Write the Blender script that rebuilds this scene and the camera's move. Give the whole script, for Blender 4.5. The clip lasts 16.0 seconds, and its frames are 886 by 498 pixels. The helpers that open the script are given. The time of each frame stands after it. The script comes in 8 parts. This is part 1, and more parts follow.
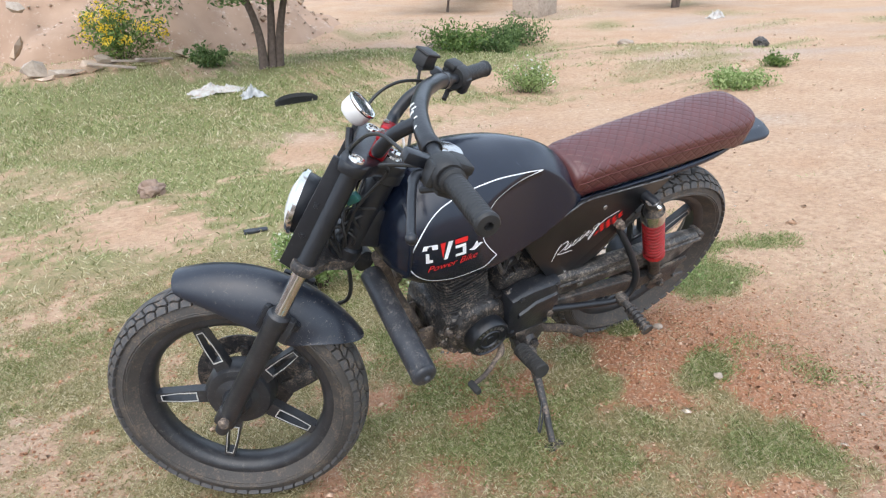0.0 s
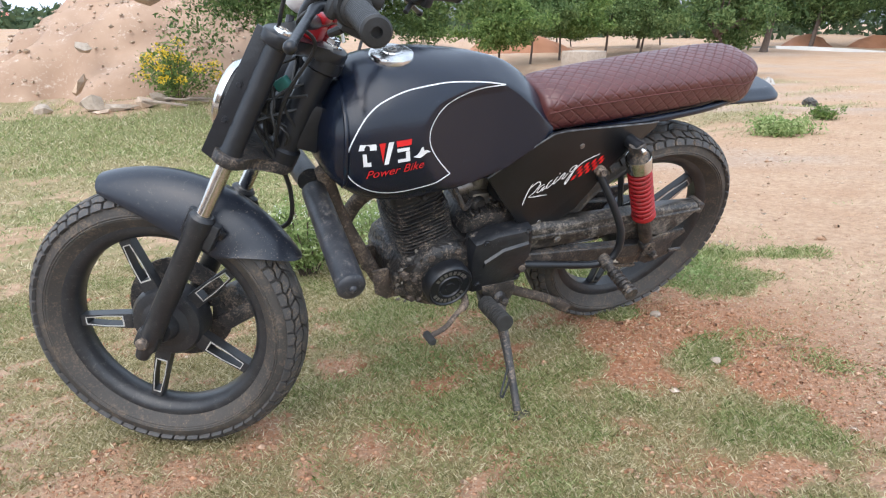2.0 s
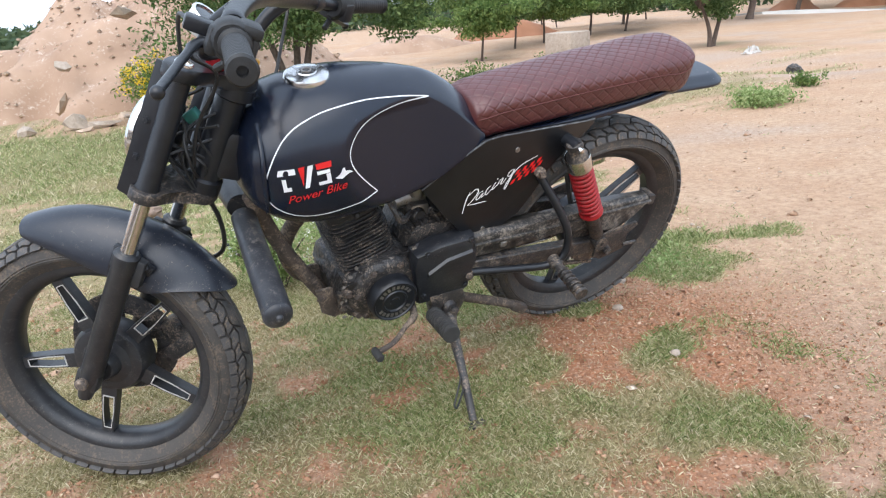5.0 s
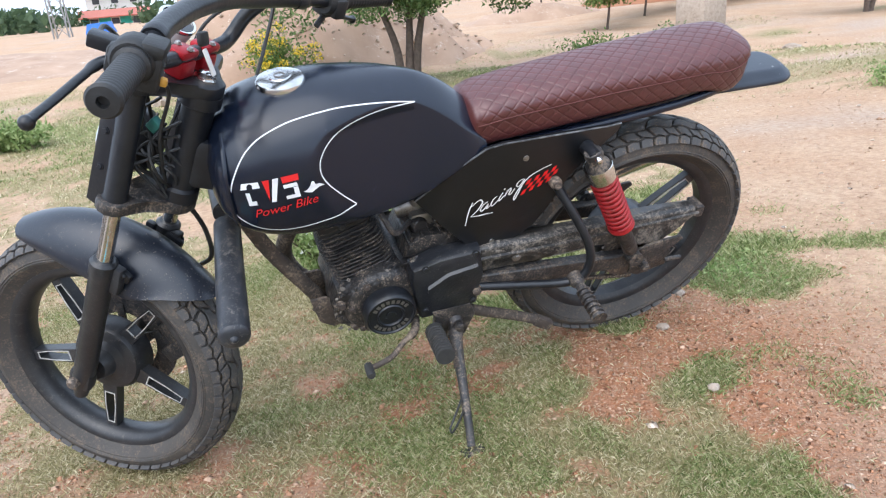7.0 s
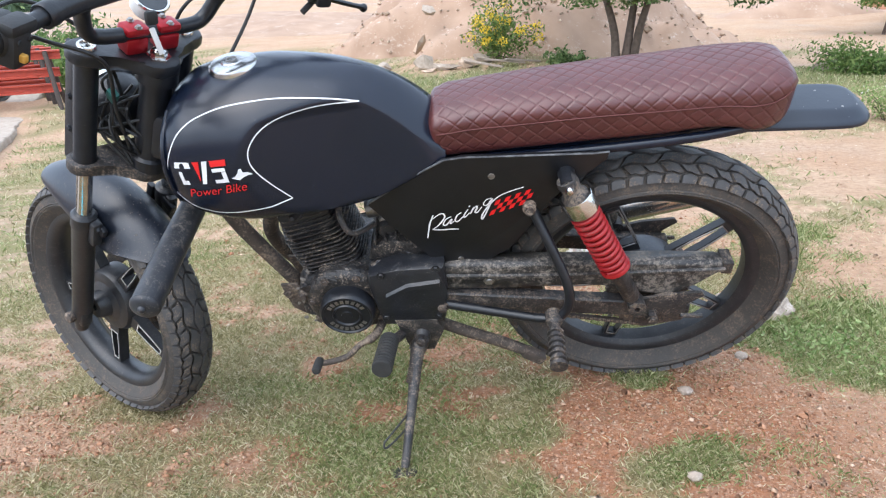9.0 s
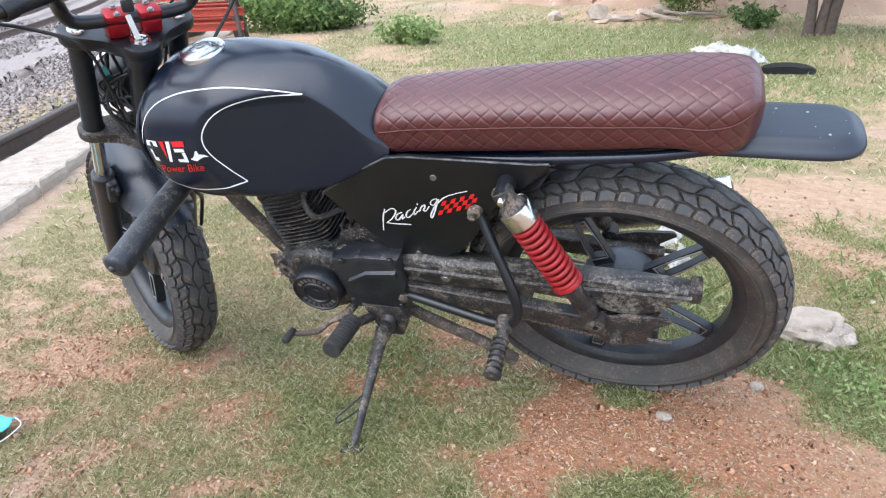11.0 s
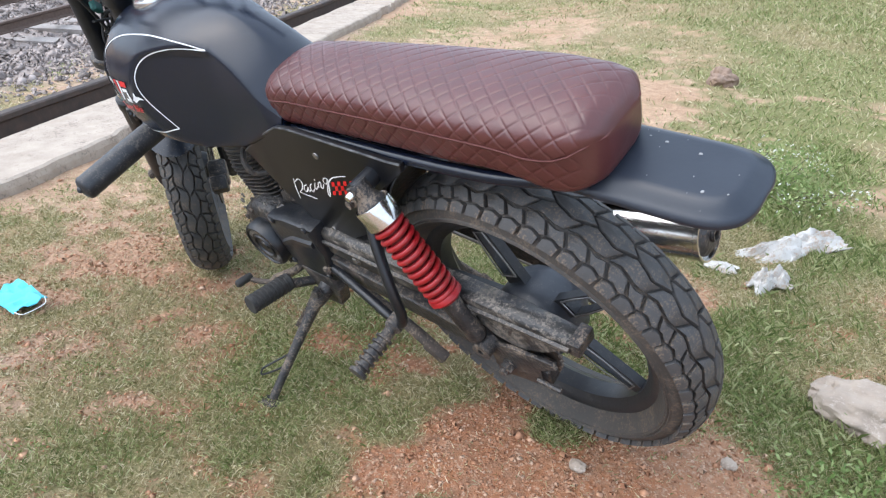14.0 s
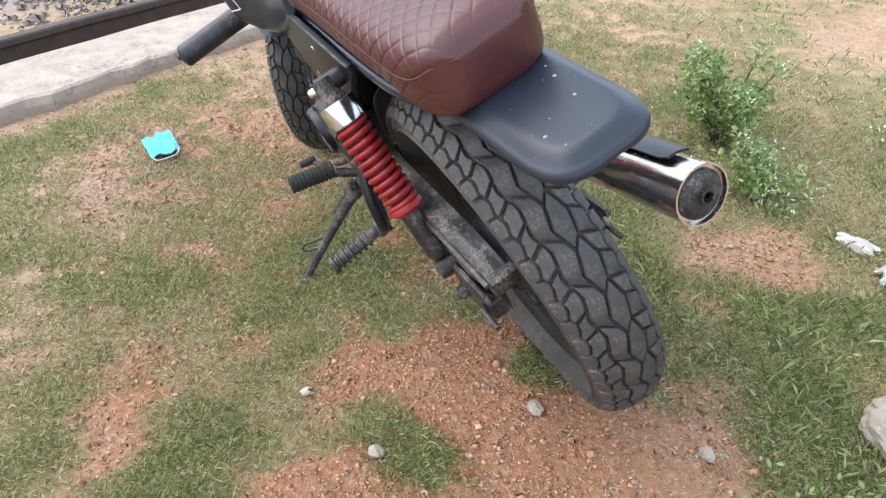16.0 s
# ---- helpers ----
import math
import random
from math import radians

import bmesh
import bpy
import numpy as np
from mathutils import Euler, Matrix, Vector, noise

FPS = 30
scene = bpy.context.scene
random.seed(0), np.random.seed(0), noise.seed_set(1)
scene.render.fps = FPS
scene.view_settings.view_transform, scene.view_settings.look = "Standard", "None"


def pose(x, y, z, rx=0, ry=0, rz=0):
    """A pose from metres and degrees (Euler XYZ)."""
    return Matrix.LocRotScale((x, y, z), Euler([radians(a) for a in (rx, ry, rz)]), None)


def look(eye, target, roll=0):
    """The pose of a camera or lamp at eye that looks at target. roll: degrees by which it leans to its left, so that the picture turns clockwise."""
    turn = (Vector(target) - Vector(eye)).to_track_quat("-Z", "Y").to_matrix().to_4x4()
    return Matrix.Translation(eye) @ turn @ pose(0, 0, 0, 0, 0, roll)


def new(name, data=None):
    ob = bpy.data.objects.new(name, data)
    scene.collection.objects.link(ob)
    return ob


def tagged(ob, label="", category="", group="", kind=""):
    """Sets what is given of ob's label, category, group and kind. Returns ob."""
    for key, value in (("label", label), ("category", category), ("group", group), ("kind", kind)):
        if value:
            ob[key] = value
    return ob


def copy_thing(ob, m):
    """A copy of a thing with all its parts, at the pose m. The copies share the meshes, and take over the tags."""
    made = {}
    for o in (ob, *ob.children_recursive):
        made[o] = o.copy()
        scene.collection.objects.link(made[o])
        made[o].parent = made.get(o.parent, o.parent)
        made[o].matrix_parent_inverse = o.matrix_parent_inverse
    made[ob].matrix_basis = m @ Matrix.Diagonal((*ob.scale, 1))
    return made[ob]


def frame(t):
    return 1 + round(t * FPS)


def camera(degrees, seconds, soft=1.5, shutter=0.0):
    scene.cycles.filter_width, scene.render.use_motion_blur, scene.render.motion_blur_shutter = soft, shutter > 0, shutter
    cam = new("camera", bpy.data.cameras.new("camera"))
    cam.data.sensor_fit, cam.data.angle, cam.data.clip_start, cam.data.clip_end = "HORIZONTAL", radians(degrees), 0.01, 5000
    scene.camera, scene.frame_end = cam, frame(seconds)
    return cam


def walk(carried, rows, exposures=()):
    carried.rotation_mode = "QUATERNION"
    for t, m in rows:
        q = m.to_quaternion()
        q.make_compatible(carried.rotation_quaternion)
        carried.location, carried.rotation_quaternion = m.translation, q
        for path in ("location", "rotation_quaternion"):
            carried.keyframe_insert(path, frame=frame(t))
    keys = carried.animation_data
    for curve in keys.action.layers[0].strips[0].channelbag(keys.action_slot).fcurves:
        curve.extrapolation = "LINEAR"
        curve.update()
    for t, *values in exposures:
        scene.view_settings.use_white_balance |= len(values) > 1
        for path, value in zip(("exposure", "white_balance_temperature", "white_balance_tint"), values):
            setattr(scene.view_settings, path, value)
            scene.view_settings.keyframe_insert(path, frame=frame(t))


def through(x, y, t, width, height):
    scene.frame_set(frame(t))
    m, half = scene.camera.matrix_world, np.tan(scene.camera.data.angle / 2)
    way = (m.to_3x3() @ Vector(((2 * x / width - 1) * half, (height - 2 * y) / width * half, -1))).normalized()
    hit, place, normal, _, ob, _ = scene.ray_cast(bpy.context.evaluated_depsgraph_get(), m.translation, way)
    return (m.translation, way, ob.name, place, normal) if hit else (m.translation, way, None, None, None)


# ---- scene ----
cam = camera(64.9, 16.0, 1.2)
PATH = [
    (0, (-0.787, -1.523, 1.128), (0.022, 0.17, 0.436), -4.6),
    (0.5, (-0.76, -1.525, 1.055), (-0.022, 0.261, 0.54), -5.3),
    (1, (-0.726, -1.55, 0.944), (-0.035, 0.259, 0.442), -5.4),
    (1.5, (-0.67, -1.558, 0.837), (0.076, 0.221, 0.309), -2.8),
    (2, (-0.603, -1.558, 0.785), (0.121, 0.237, 0.282), -2.6),
    (2.5, (-0.555, -1.563, 0.784), (0.193, 0.23, 0.311), -4.7),
    (3, (-0.534, -1.573, 0.787), (0.196, 0.231, 0.328), -6.8),
    (3.5, (-0.528, -1.576, 0.78), (0.239, 0.236, 0.422), -6.8),
    (4, (-0.529, -1.575, 0.793), (0.233, 0.229, 0.387), -6.1),
    (4.5, (-0.511, -1.583, 0.803), (0.199, 0.23, 0.346), -7.6),
    (4.7, (-0.493, -1.588, 0.809), (0.232, 0.21, 0.316), -7.0),
    (6.8, (-0.21, -1.529, 0.849), (0.209, 0.334, 0.254), -7.3),
    (7, (-0.168, -1.542, 0.847), (0.201, 0.339, 0.275), -7.3),
    (7.5, (-0.014, -1.569, 0.84), (0.236, 0.322, 0.24), -5.0),
    (8, (0.117, -1.598, 0.834), (0.241, 0.319, 0.278), -3.9),
    (8.5, (0.21, -1.54, 0.849), (0.171, 0.368, 0.25), -2.5),
    (8.7, (0.26, -1.509, 0.836), (0.142, 0.405, 0.267), -2.5),
    (10.8, (0.734, -1.346, 0.913), (0.044, 0.392, 0.204), -0.7),
    (11, (0.747, -1.335, 0.918), (0.042, 0.399, 0.214), -0.9),
    (11.5, (0.793, -1.243, 0.92), (-0.006, 0.441, 0.193), -0.5),
    (12, (0.857, -1.178, 0.943), (0.025, 0.5, 0.242), 0.4),
    (12.5, (0.98, -1.104, 0.98), (-0.084, 0.441, 0.285), 1.4),
    (13, (1.097, -1.049, 0.998), (-0.035, 0.386, 0.187), 1.9),
    (13.5, (1.155, -0.974, 0.995), (0.027, 0.413, 0.099), 1.5),
    (14, (1.195, -0.868, 0.985), (-0.047, 0.418, 0.088), 1.3),
    (14.5, (1.235, -0.814, 0.987), (-0.054, 0.404, 0.061), 0.6),
    (15, (1.337, -0.714, 0.985), (-0.034, 0.353, -0.007), 2.0),
    (15.5, (1.405, -0.624, 0.991), (-0.071, 0.269, -0.021), 2.2),
    (15.8, (1.444, -0.546, 0.964), (-0.085, 0.238, -0.059), 1.2),
    (16, (1.428, -0.486, 0.997), (-0.078, 0.17, -0.144), 0.7),
]
# The ground under the motorcycle falls away gently; the path and the motorcycle are laid out on that slope.
FALL = radians(-16.4)
SLOPE = Matrix.Rotation(radians(4.7), 4, Vector((-math.cos(FALL), math.sin(FALL), 0)))
walk(cam, [(t, SLOPE @ look(eye, target, roll)) for t, eye, target, roll in PATH], [(0, 0.43, 6150, 10), (2.0, 0.47, 6150, 10), (4.7, 0.47, 6150, 10), (7.0, 0.57, 5950, 10), (8.5, 0.6, 5950, 10), (11.0, 0.73, 5900, 10), (12.5, 0.69, 5950, 10), (14.5, 0.54, 6050, 10), (16.0, 0.62, 6200, 10)])

# ---- light ----
SUN_UP, SUN_AZ = 52.0, 215.0        # degrees above the horizon, and from +y clockwise
world = bpy.data.worlds.new("world")
scene.world = world
world.use_nodes = True
wn, wl = world.node_tree.nodes, world.node_tree.links
wn.clear()
sky = wn.new("ShaderNodeTexSky")
sky.sky_type, sky.sun_disc = "NISHITA", False
sky.sun_elevation, sky.sun_rotation = radians(SUN_UP), radians(SUN_AZ)
sky.air_density, sky.dust_density, sky.ozone_density = 1.0, 6.0, 1.0
haze = wn.new("ShaderNodeMix")
haze.data_type = "RGBA"
haze.inputs["Factor"].default_value = 0.62
haze.inputs["B"].default_value = (9.8, 11.1, 12.7, 1)
back = wn.new("ShaderNodeBackground")
back.inputs["Strength"].default_value = 0.15
wout = wn.new("ShaderNodeOutputWorld")
wl.new(sky.outputs[0], haze.inputs["A"])
wl.new(haze.outputs["Result"], back.inputs["Color"])
wl.new(back.outputs[0], wout.inputs["Surface"])
sun = new("sun", bpy.data.lights.new("sun", "SUN"))
sun.data.energy, sun.data.angle, sun.data.color = 1.5, radians(75), (1.0, 0.97, 0.92)
sun_way = Vector((math.sin(radians(SUN_AZ)) * math.cos(radians(SUN_UP)), math.cos(radians(SUN_AZ)) * math.cos(radians(SUN_UP)), math.sin(radians(SUN_UP))))
sun.matrix_world = look(sun_way * 50, (0, 0, 0))

# ---- materials ----


def material(name, base, second=None, scale=30.0, rough=0.6, metal=0.0, bump=0.0, bump_scale=None, dirt=None, dirt_amount=0.0, dirt_scale=9.0, spread=0.5, coat=0.0, island=False, specular=0.5):
    """A surface with two base colours mixed by fine grain, and dirt in patches of its own shape."""
    m = bpy.data.materials.new(name)
    m.use_nodes = True
    n, l = m.node_tree.nodes, m.node_tree.links
    n.clear()
    out, b = n.new("ShaderNodeOutputMaterial"), n.new("ShaderNodeBsdfPrincipled")
    l.new(b.outputs[0], out.inputs["Surface"])
    pos = n.new("ShaderNodeTexCoord")
    b.inputs["Metallic"].default_value = metal
    b.inputs["Roughness"].default_value = rough
    b.inputs["Coat Weight"].default_value = coat
    b.inputs["Specular IOR Level"].default_value = specular
    grain = n.new("ShaderNodeTexNoise")
    grain.inputs["Scale"].default_value, grain.inputs["Detail"].default_value = scale, 5
    l.new(pos.outputs["Object"], grain.inputs["Vector"])
    ramp = n.new("ShaderNodeMapRange")
    ramp.inputs["From Min"].default_value, ramp.inputs["From Max"].default_value = 0.5 - spread * 0.4, 0.5 + spread * 0.4
    l.new(grain.outputs["Fac"], ramp.inputs["Value"])
    mix = n.new("ShaderNodeMix")
    mix.data_type = "RGBA"
    mix.inputs["A"].default_value = (*base, 1)
    mix.inputs["B"].default_value = (*(second or [c * 0.75 for c in base]), 1)
    l.new(ramp.outputs[0], mix.inputs["Factor"])
    colour = mix.outputs["Result"]
    if island:
        geo, hue = n.new("ShaderNodeNewGeometry"), n.new("ShaderNodeHueSaturation")
        vary, info = n.new("ShaderNodeMapRange"), n.new("ShaderNodeObjectInfo")
        add, wrap = n.new("ShaderNodeMath"), n.new("ShaderNodeMath")
        wrap.operation = "FRACT"
        l.new(geo.outputs["Random Per Island"], add.inputs[0])
        l.new(info.outputs["Random"], add.inputs[1])
        l.new(add.outputs[0], wrap.inputs[0])
        vary.inputs["To Min"].default_value, vary.inputs["To Max"].default_value = 0.74, 1.26
        l.new(wrap.outputs[0], vary.inputs["Value"])
        l.new(vary.outputs[0], hue.inputs["Value"])
        l.new(colour, hue.inputs["Color"])
        colour = hue.outputs[0]
    if dirt:
        spots = n.new("ShaderNodeTexNoise")
        spots.inputs["Scale"].default_value, spots.inputs["Detail"].default_value, spots.inputs["Roughness"].default_value = dirt_scale, 9, 0.72
        l.new(pos.outputs["Object"], spots.inputs["Vector"])
        specks, both = n.new("ShaderNodeTexNoise"), n.new("ShaderNodeMix")
        specks.inputs["Scale"].default_value, specks.inputs["Detail"].default_value, specks.inputs["Roughness"].default_value = dirt_scale * 7, 4, 0.8
        l.new(pos.outputs["Object"], specks.inputs["Vector"])
        both.inputs["Factor"].default_value = 0.5
        l.new(spots.outputs["Fac"], both.inputs["A"])
        l.new(specks.outputs["Fac"], both.inputs["B"])
        cut = n.new("ShaderNodeMapRange")
        edge = 0.68 - 0.36 * dirt_amount
        cut.inputs["From Min"].default_value, cut.inputs["From Max"].default_value = edge - 0.025, edge + 0.065
        l.new(both.outputs["Result"], cut.inputs["Value"])
        over = n.new("ShaderNodeMix")
        over.data_type = "RGBA"
        over.inputs["B"].default_value = (*dirt, 1)
        l.new(cut.outputs[0], over.inputs["Factor"])
        l.new(colour, over.inputs["A"])
        colour = over.outputs["Result"]
        dull = n.new("ShaderNodeMapRange")
        dull.inputs["To Min"].default_value, dull.inputs["To Max"].default_value = rough, 0.92
        l.new(cut.outputs[0], dull.inputs["Value"])
        l.new(dull.outputs[0], b.inputs["Roughness"])
        if metal:
            bare = n.new("ShaderNodeMapRange")
            bare.inputs["To Min"].default_value, bare.inputs["To Max"].default_value = metal, 0.0
            l.new(cut.outputs[0], bare.inputs["Value"])
            l.new(bare.outputs[0], b.inputs["Metallic"])
    l.new(colour, b.inputs["Base Color"])
    if bump:
        rel = n.new("ShaderNodeTexNoise")
        rel.inputs["Scale"].default_value, rel.inputs["Detail"].default_value = bump_scale or scale * 2, 6
        l.new(pos.outputs["Object"], rel.inputs["Vector"])
        bp = n.new("ShaderNodeBump")
        bp.inputs["Strength"].default_value, bp.inputs["Distance"].default_value = bump, 0.004
        l.new(rel.outputs["Fac"], bp.inputs["Height"])
        l.new(bp.outputs[0], b.inputs["Normal"])
    return m


PAINT = material("satin_black_paint", (0.0036, 0.0066, 0.0155), (0.0056, 0.009, 0.0195), 40, 0.25, 0, 0.03, 260, (0.05, 0.047, 0.045), 0.08, 40, specular=0.5)
PANEL = material("flat_black_panel", (0.0055, 0.006, 0.0078), (0.0085, 0.009, 0.0108), 30, 0.36, 0, 0.05, 200, (0.10, 0.085, 0.07), 0.08, 25)
FENDER = material("dusty_black_fender", (0.009, 0.012, 0.02), (0.017, 0.021, 0.031), 14, 0.3, 0, 0.06, 150, (0.17, 0.152, 0.132), 0.24, 90)
HUB = material("dusty_blue_black_casting", (0.02, 0.0235, 0.032), (0.035, 0.039, 0.048), 20, 0.4, 0, 0.1, 120, (0.16, 0.15, 0.135), 0.25, 80)
TAIL = material("black_tail_plastic", (0.011, 0.0155, 0.026), (0.018, 0.0235, 0.035), 12, 0.36, 0, 0.05, 120, (0.3, 0.3, 0.3), 0.05, 60)
BLACK = material("worn_black_metal", (0.0065, 0.0075, 0.0105), (0.013, 0.0145, 0.018), 35, 0.35, 0, 0.12, 160, (0.12, 0.112, 0.105), 0.12, 70)
MUDDY = material("muddy_black_metal", (0.014, 0.0142, 0.0165), (0.036, 0.033, 0.032), 30, 0.42, 0, 0.6, 130, (0.2, 0.158, 0.122), 0.41, 32)
COVERMUD = material("dusty_pressed_steel", (0.011, 0.0115, 0.0135), (0.04, 0.037, 0.034), 22, 0.36, 0, 0.35, 150, (0.2, 0.175, 0.148), 0.47, 20)
ENGINE = material("muddy_engine_casting", (0.01, 0.0105, 0.0125), (0.036, 0.033, 0.032), 40, 0.36, 0.1, 0.9, 110, (0.27, 0.215, 0.165), 0.38, 34)
COVER_BLACK = material("scuffed_black_casting", (0.011, 0.0122, 0.0155), (0.02, 0.0215, 0.0255), 35, 0.3, 0, 0.2, 140, (0.14, 0.125, 0.11), 0.26, 40)
RUST = material("muddy_rusted_steel", (0.085, 0.065, 0.053), (0.045, 0.037, 0.033), 30, 0.75, 0, 0.4, 120, (0.25, 0.192, 0.143), 0.44, 26)
# pale grey patches stand in for the highlight along the panel's bevel
EDGE_HIGHLIGHT = material("edge_highlight", (0.02, 0.022, 0.026), (0.17, 0.175, 0.18), 60, 0.35, 0.2, 0.1, 200)
GUARD = material("dusty_black_tube", (0.011, 0.0125, 0.017), (0.034, 0.036, 0.042), 22, 0.4, 0, 0.15, 120, (0.135, 0.122, 0.108), 0.36, 28)
RIMBLACK = material("black_wheel_paint", (0.013, 0.014, 0.017), (0.025, 0.026, 0.029), 25, 0.38, 0, 0.1, 120, (0.105, 0.098, 0.09), 0.3, 80)
RUBBER = material("black_rubber", (0.018, 0.018, 0.018), (0.03, 0.029, 0.028), 60, 0.7, 0, 0.15, 200, (0.11, 0.092, 0.075), 0.24, 24)
GRIP = material("black_grip_plastic", (0.0095, 0.0098, 0.0105), (0.017, 0.017, 0.0175), 60, 0.55, 0, 0.15, 200, (0.08, 0.072, 0.064), 0.12, 30)
TYRE = material("dusty_tyre_rubber", (0.06, 0.053, 0.047), (0.038, 0.035, 0.033), 10, 0.68, 0, 0.25, 130, (0.135, 0.106, 0.08), 0.42, 30)
TREAD = material("worn_tread_rubber", (0.062, 0.06, 0.06), (0.043, 0.042, 0.042), 14, 0.6, 0, 0.25, 160, (0.175, 0.135, 0.1), 0.38, 40)
CHROME = material("chrome", (0.72, 0.71, 0.69), (0.6, 0.59, 0.57), 60, 0.16, 1.0, 0.04, 200, (0.2, 0.17, 0.14), 0.14, 60)
DULLCHROME = material("pitted_chrome", (0.7, 0.69, 0.67), (0.55, 0.53, 0.5), 50, 0.2, 1.0, 0.06, 160, (0.2, 0.17, 0.14), 0.2, 40)
STEEL = material("grey_steel", (0.36, 0.35, 0.34), (0.26, 0.25, 0.24), 60, 0.4, 0.9, 0.1, 200, (0.15, 0.11, 0.08), 0.3, 30)
CAP_METAL = material("worn_silver_cap", (0.66, 0.655, 0.64), (0.52, 0.51, 0.5), 40, 0.2, 1.0, 0.05, 160, (0.3, 0.27, 0.24), 0.1, 50)
MUD_DOT = material("dry_mud_specks", (0.21, 0.19, 0.165), (0.15, 0.13, 0.11), 60, 0.9)
MUD_SPECK = material("pale_paint_specks", (0.3, 0.3, 0.3), (0.22, 0.22, 0.22), 60, 0.7)
SILVER = material("machined_silver", (0.62, 0.62, 0.6), (0.5, 0.49, 0.47), 50, 0.45, 0.3, 0.05, 200, (0.16, 0.13, 0.1), 0.35, 35)
RED_SPRING = material("red_spring_paint", (0.34, 0.0095, 0.013), (0.25, 0.008, 0.011), 40, 0.4, 0, 0.05, 160, (0.15, 0.05, 0.04), 0.36, 30)
DAMPER_RED = material("dusty_dark_red_paint", (0.2, 0.012, 0.014), (0.14, 0.01, 0.011), 40, 0.6, 0, 0.1, 160, (0.09, 0.045, 0.035), 0.35, 40)
RED_METAL = material("red_anodised_metal", (0.32, 0.007, 0.014), (0.26, 0.006, 0.011), 50, 0.32, 0.45, 0.04, 160)
SEAT = material("maroon_leather", (0.086, 0.0225, 0.021), (0.066, 0.0175, 0.0165), 26, 0.36, 0, 0.06, 420, (0.105, 0.04, 0.036), 0.1, 9, specular=0.6)
STITCH = material("maroon_thread", (0.105, 0.03, 0.026), (0.08, 0.022, 0.02), 60, 0.7)
WHITE_LINE = material("white_vinyl", (0.78, 0.78, 0.78), (0.7, 0.7, 0.7), 50, 0.5)
RED_LINE = material("red_vinyl", (0.66, 0.012, 0.012), (0.58, 0.01, 0.01), 50, 0.5)
WHITE_PLASTIC = material("white_plastic", (0.7, 0.69, 0.67), (0.6, 0.59, 0.57), 40, 0.45)
BRASS = material("yellow_plastic", (0.55, 0.3, 0.04), (0.4, 0.2, 0.03), 40, 0.5)
WIRE = material("black_cable", (0.012, 0.012, 0.012), (0.02, 0.02, 0.02), 60, 0.5)
GREEN_PLUG = material("green_plug", (0.02, 0.16, 0.13), (0.02, 0.1, 0.09), 40, 0.5)
DARK_GLASS = material("dark_dial_glass", (0.03, 0.035, 0.04), (0.05, 0.055, 0.06), 30, 0.12)
LENS = material("headlight_glass", (0.62, 0.64, 0.64), (0.5, 0.52, 0.52), 60, 0.18)

# ---- mesh helpers ----


def part(name, bm, mat, parent, label="", smooth=True, angle=38):
    """Links a bmesh as one mesh object under a thing or a part."""
    bmesh.ops.remove_doubles(bm, verts=bm.verts, dist=1e-6)
    bmesh.ops.recalc_face_normals(bm, faces=bm.faces)
    me = bpy.data.meshes.new(name)
    if smooth:
        for f in bm.faces:
            f.smooth = True
        for e in bm.edges:
            if len(e.link_faces) == 2 and e.calc_face_angle(0) > radians(angle):
                e.smooth = False
    bm.to_mesh(me)
    bm.free()
    me.materials.append(mat)
    ob = new(name, me)
    ob.parent = parent
    if label:
        ob["label"] = label
    return ob


def ident():
    return Matrix.Identity(4)


def spline(points, n=6):
    """Catmull-Rom through the points."""
    p = [Vector(q) for q in points]
    p = [2 * p[0] - p[1]] + p + [2 * p[-1] - p[-2]]
    out = []
    for i in range(1, len(p) - 2):
        for k in range(n):
            t = k / n
            a, b, c, d = p[i - 1], p[i], p[i + 1], p[i + 2]
            out.append(0.5 * (2 * b + (c - a) * t + (2 * a - 5 * b + 4 * c - d) * t * t + (3 * b - a - 3 * c + d) * t ** 3))
    out.append(p[-2])
    return out


def add_loft(bm, rings, m=None, caps=True, closed=False):
    m = m or ident()
    rows = [[bm.verts.new(m @ Vector(p)) for p in ring] for ring in rings]
    k = len(rows[0])
    pairs = list(zip(rows, rows[1:])) + ([(rows[-1], rows[0])] if closed else [])
    for a, b in pairs:
        for i in range(k):
            j = (i + 1) % k
            bm.faces.new((a[i], a[j], b[j], b[i]))
    if caps and not closed:
        bm.faces.new(rows[0][::-1])
        bm.faces.new(rows[-1])
    return bm


def add_tube(bm, points, radius, segs=12, m=None, flat=1.0):
    """A round tube along the points; radius: one number or one for each point; flat: its width across."""
    m = m or ident()
    pts = [Vector(p) for p in points]
    rad = radius if isinstance(radius, (list, tuple)) else [radius] * len(pts)
    rings, side = [], None
    for i, p in enumerate(pts):
        way = (pts[min(i + 1, len(pts) - 1)] - pts[max(i - 1, 0)]).normalized()
        if side is None:
            side = way.cross(Vector((0, 0, 1)))
            if side.length < 0.1:
                side = way.cross(Vector((0, 1, 0)))
        side = (side - way * side.dot(way)).normalized()
        up = way.cross(side)
        rings.append([p + rad[i] * (side * math.cos(2 * math.pi * k / segs) * flat + up * math.sin(2 * math.pi * k / segs)) for k in range(segs)])
    return add_loft(bm, rings, m)


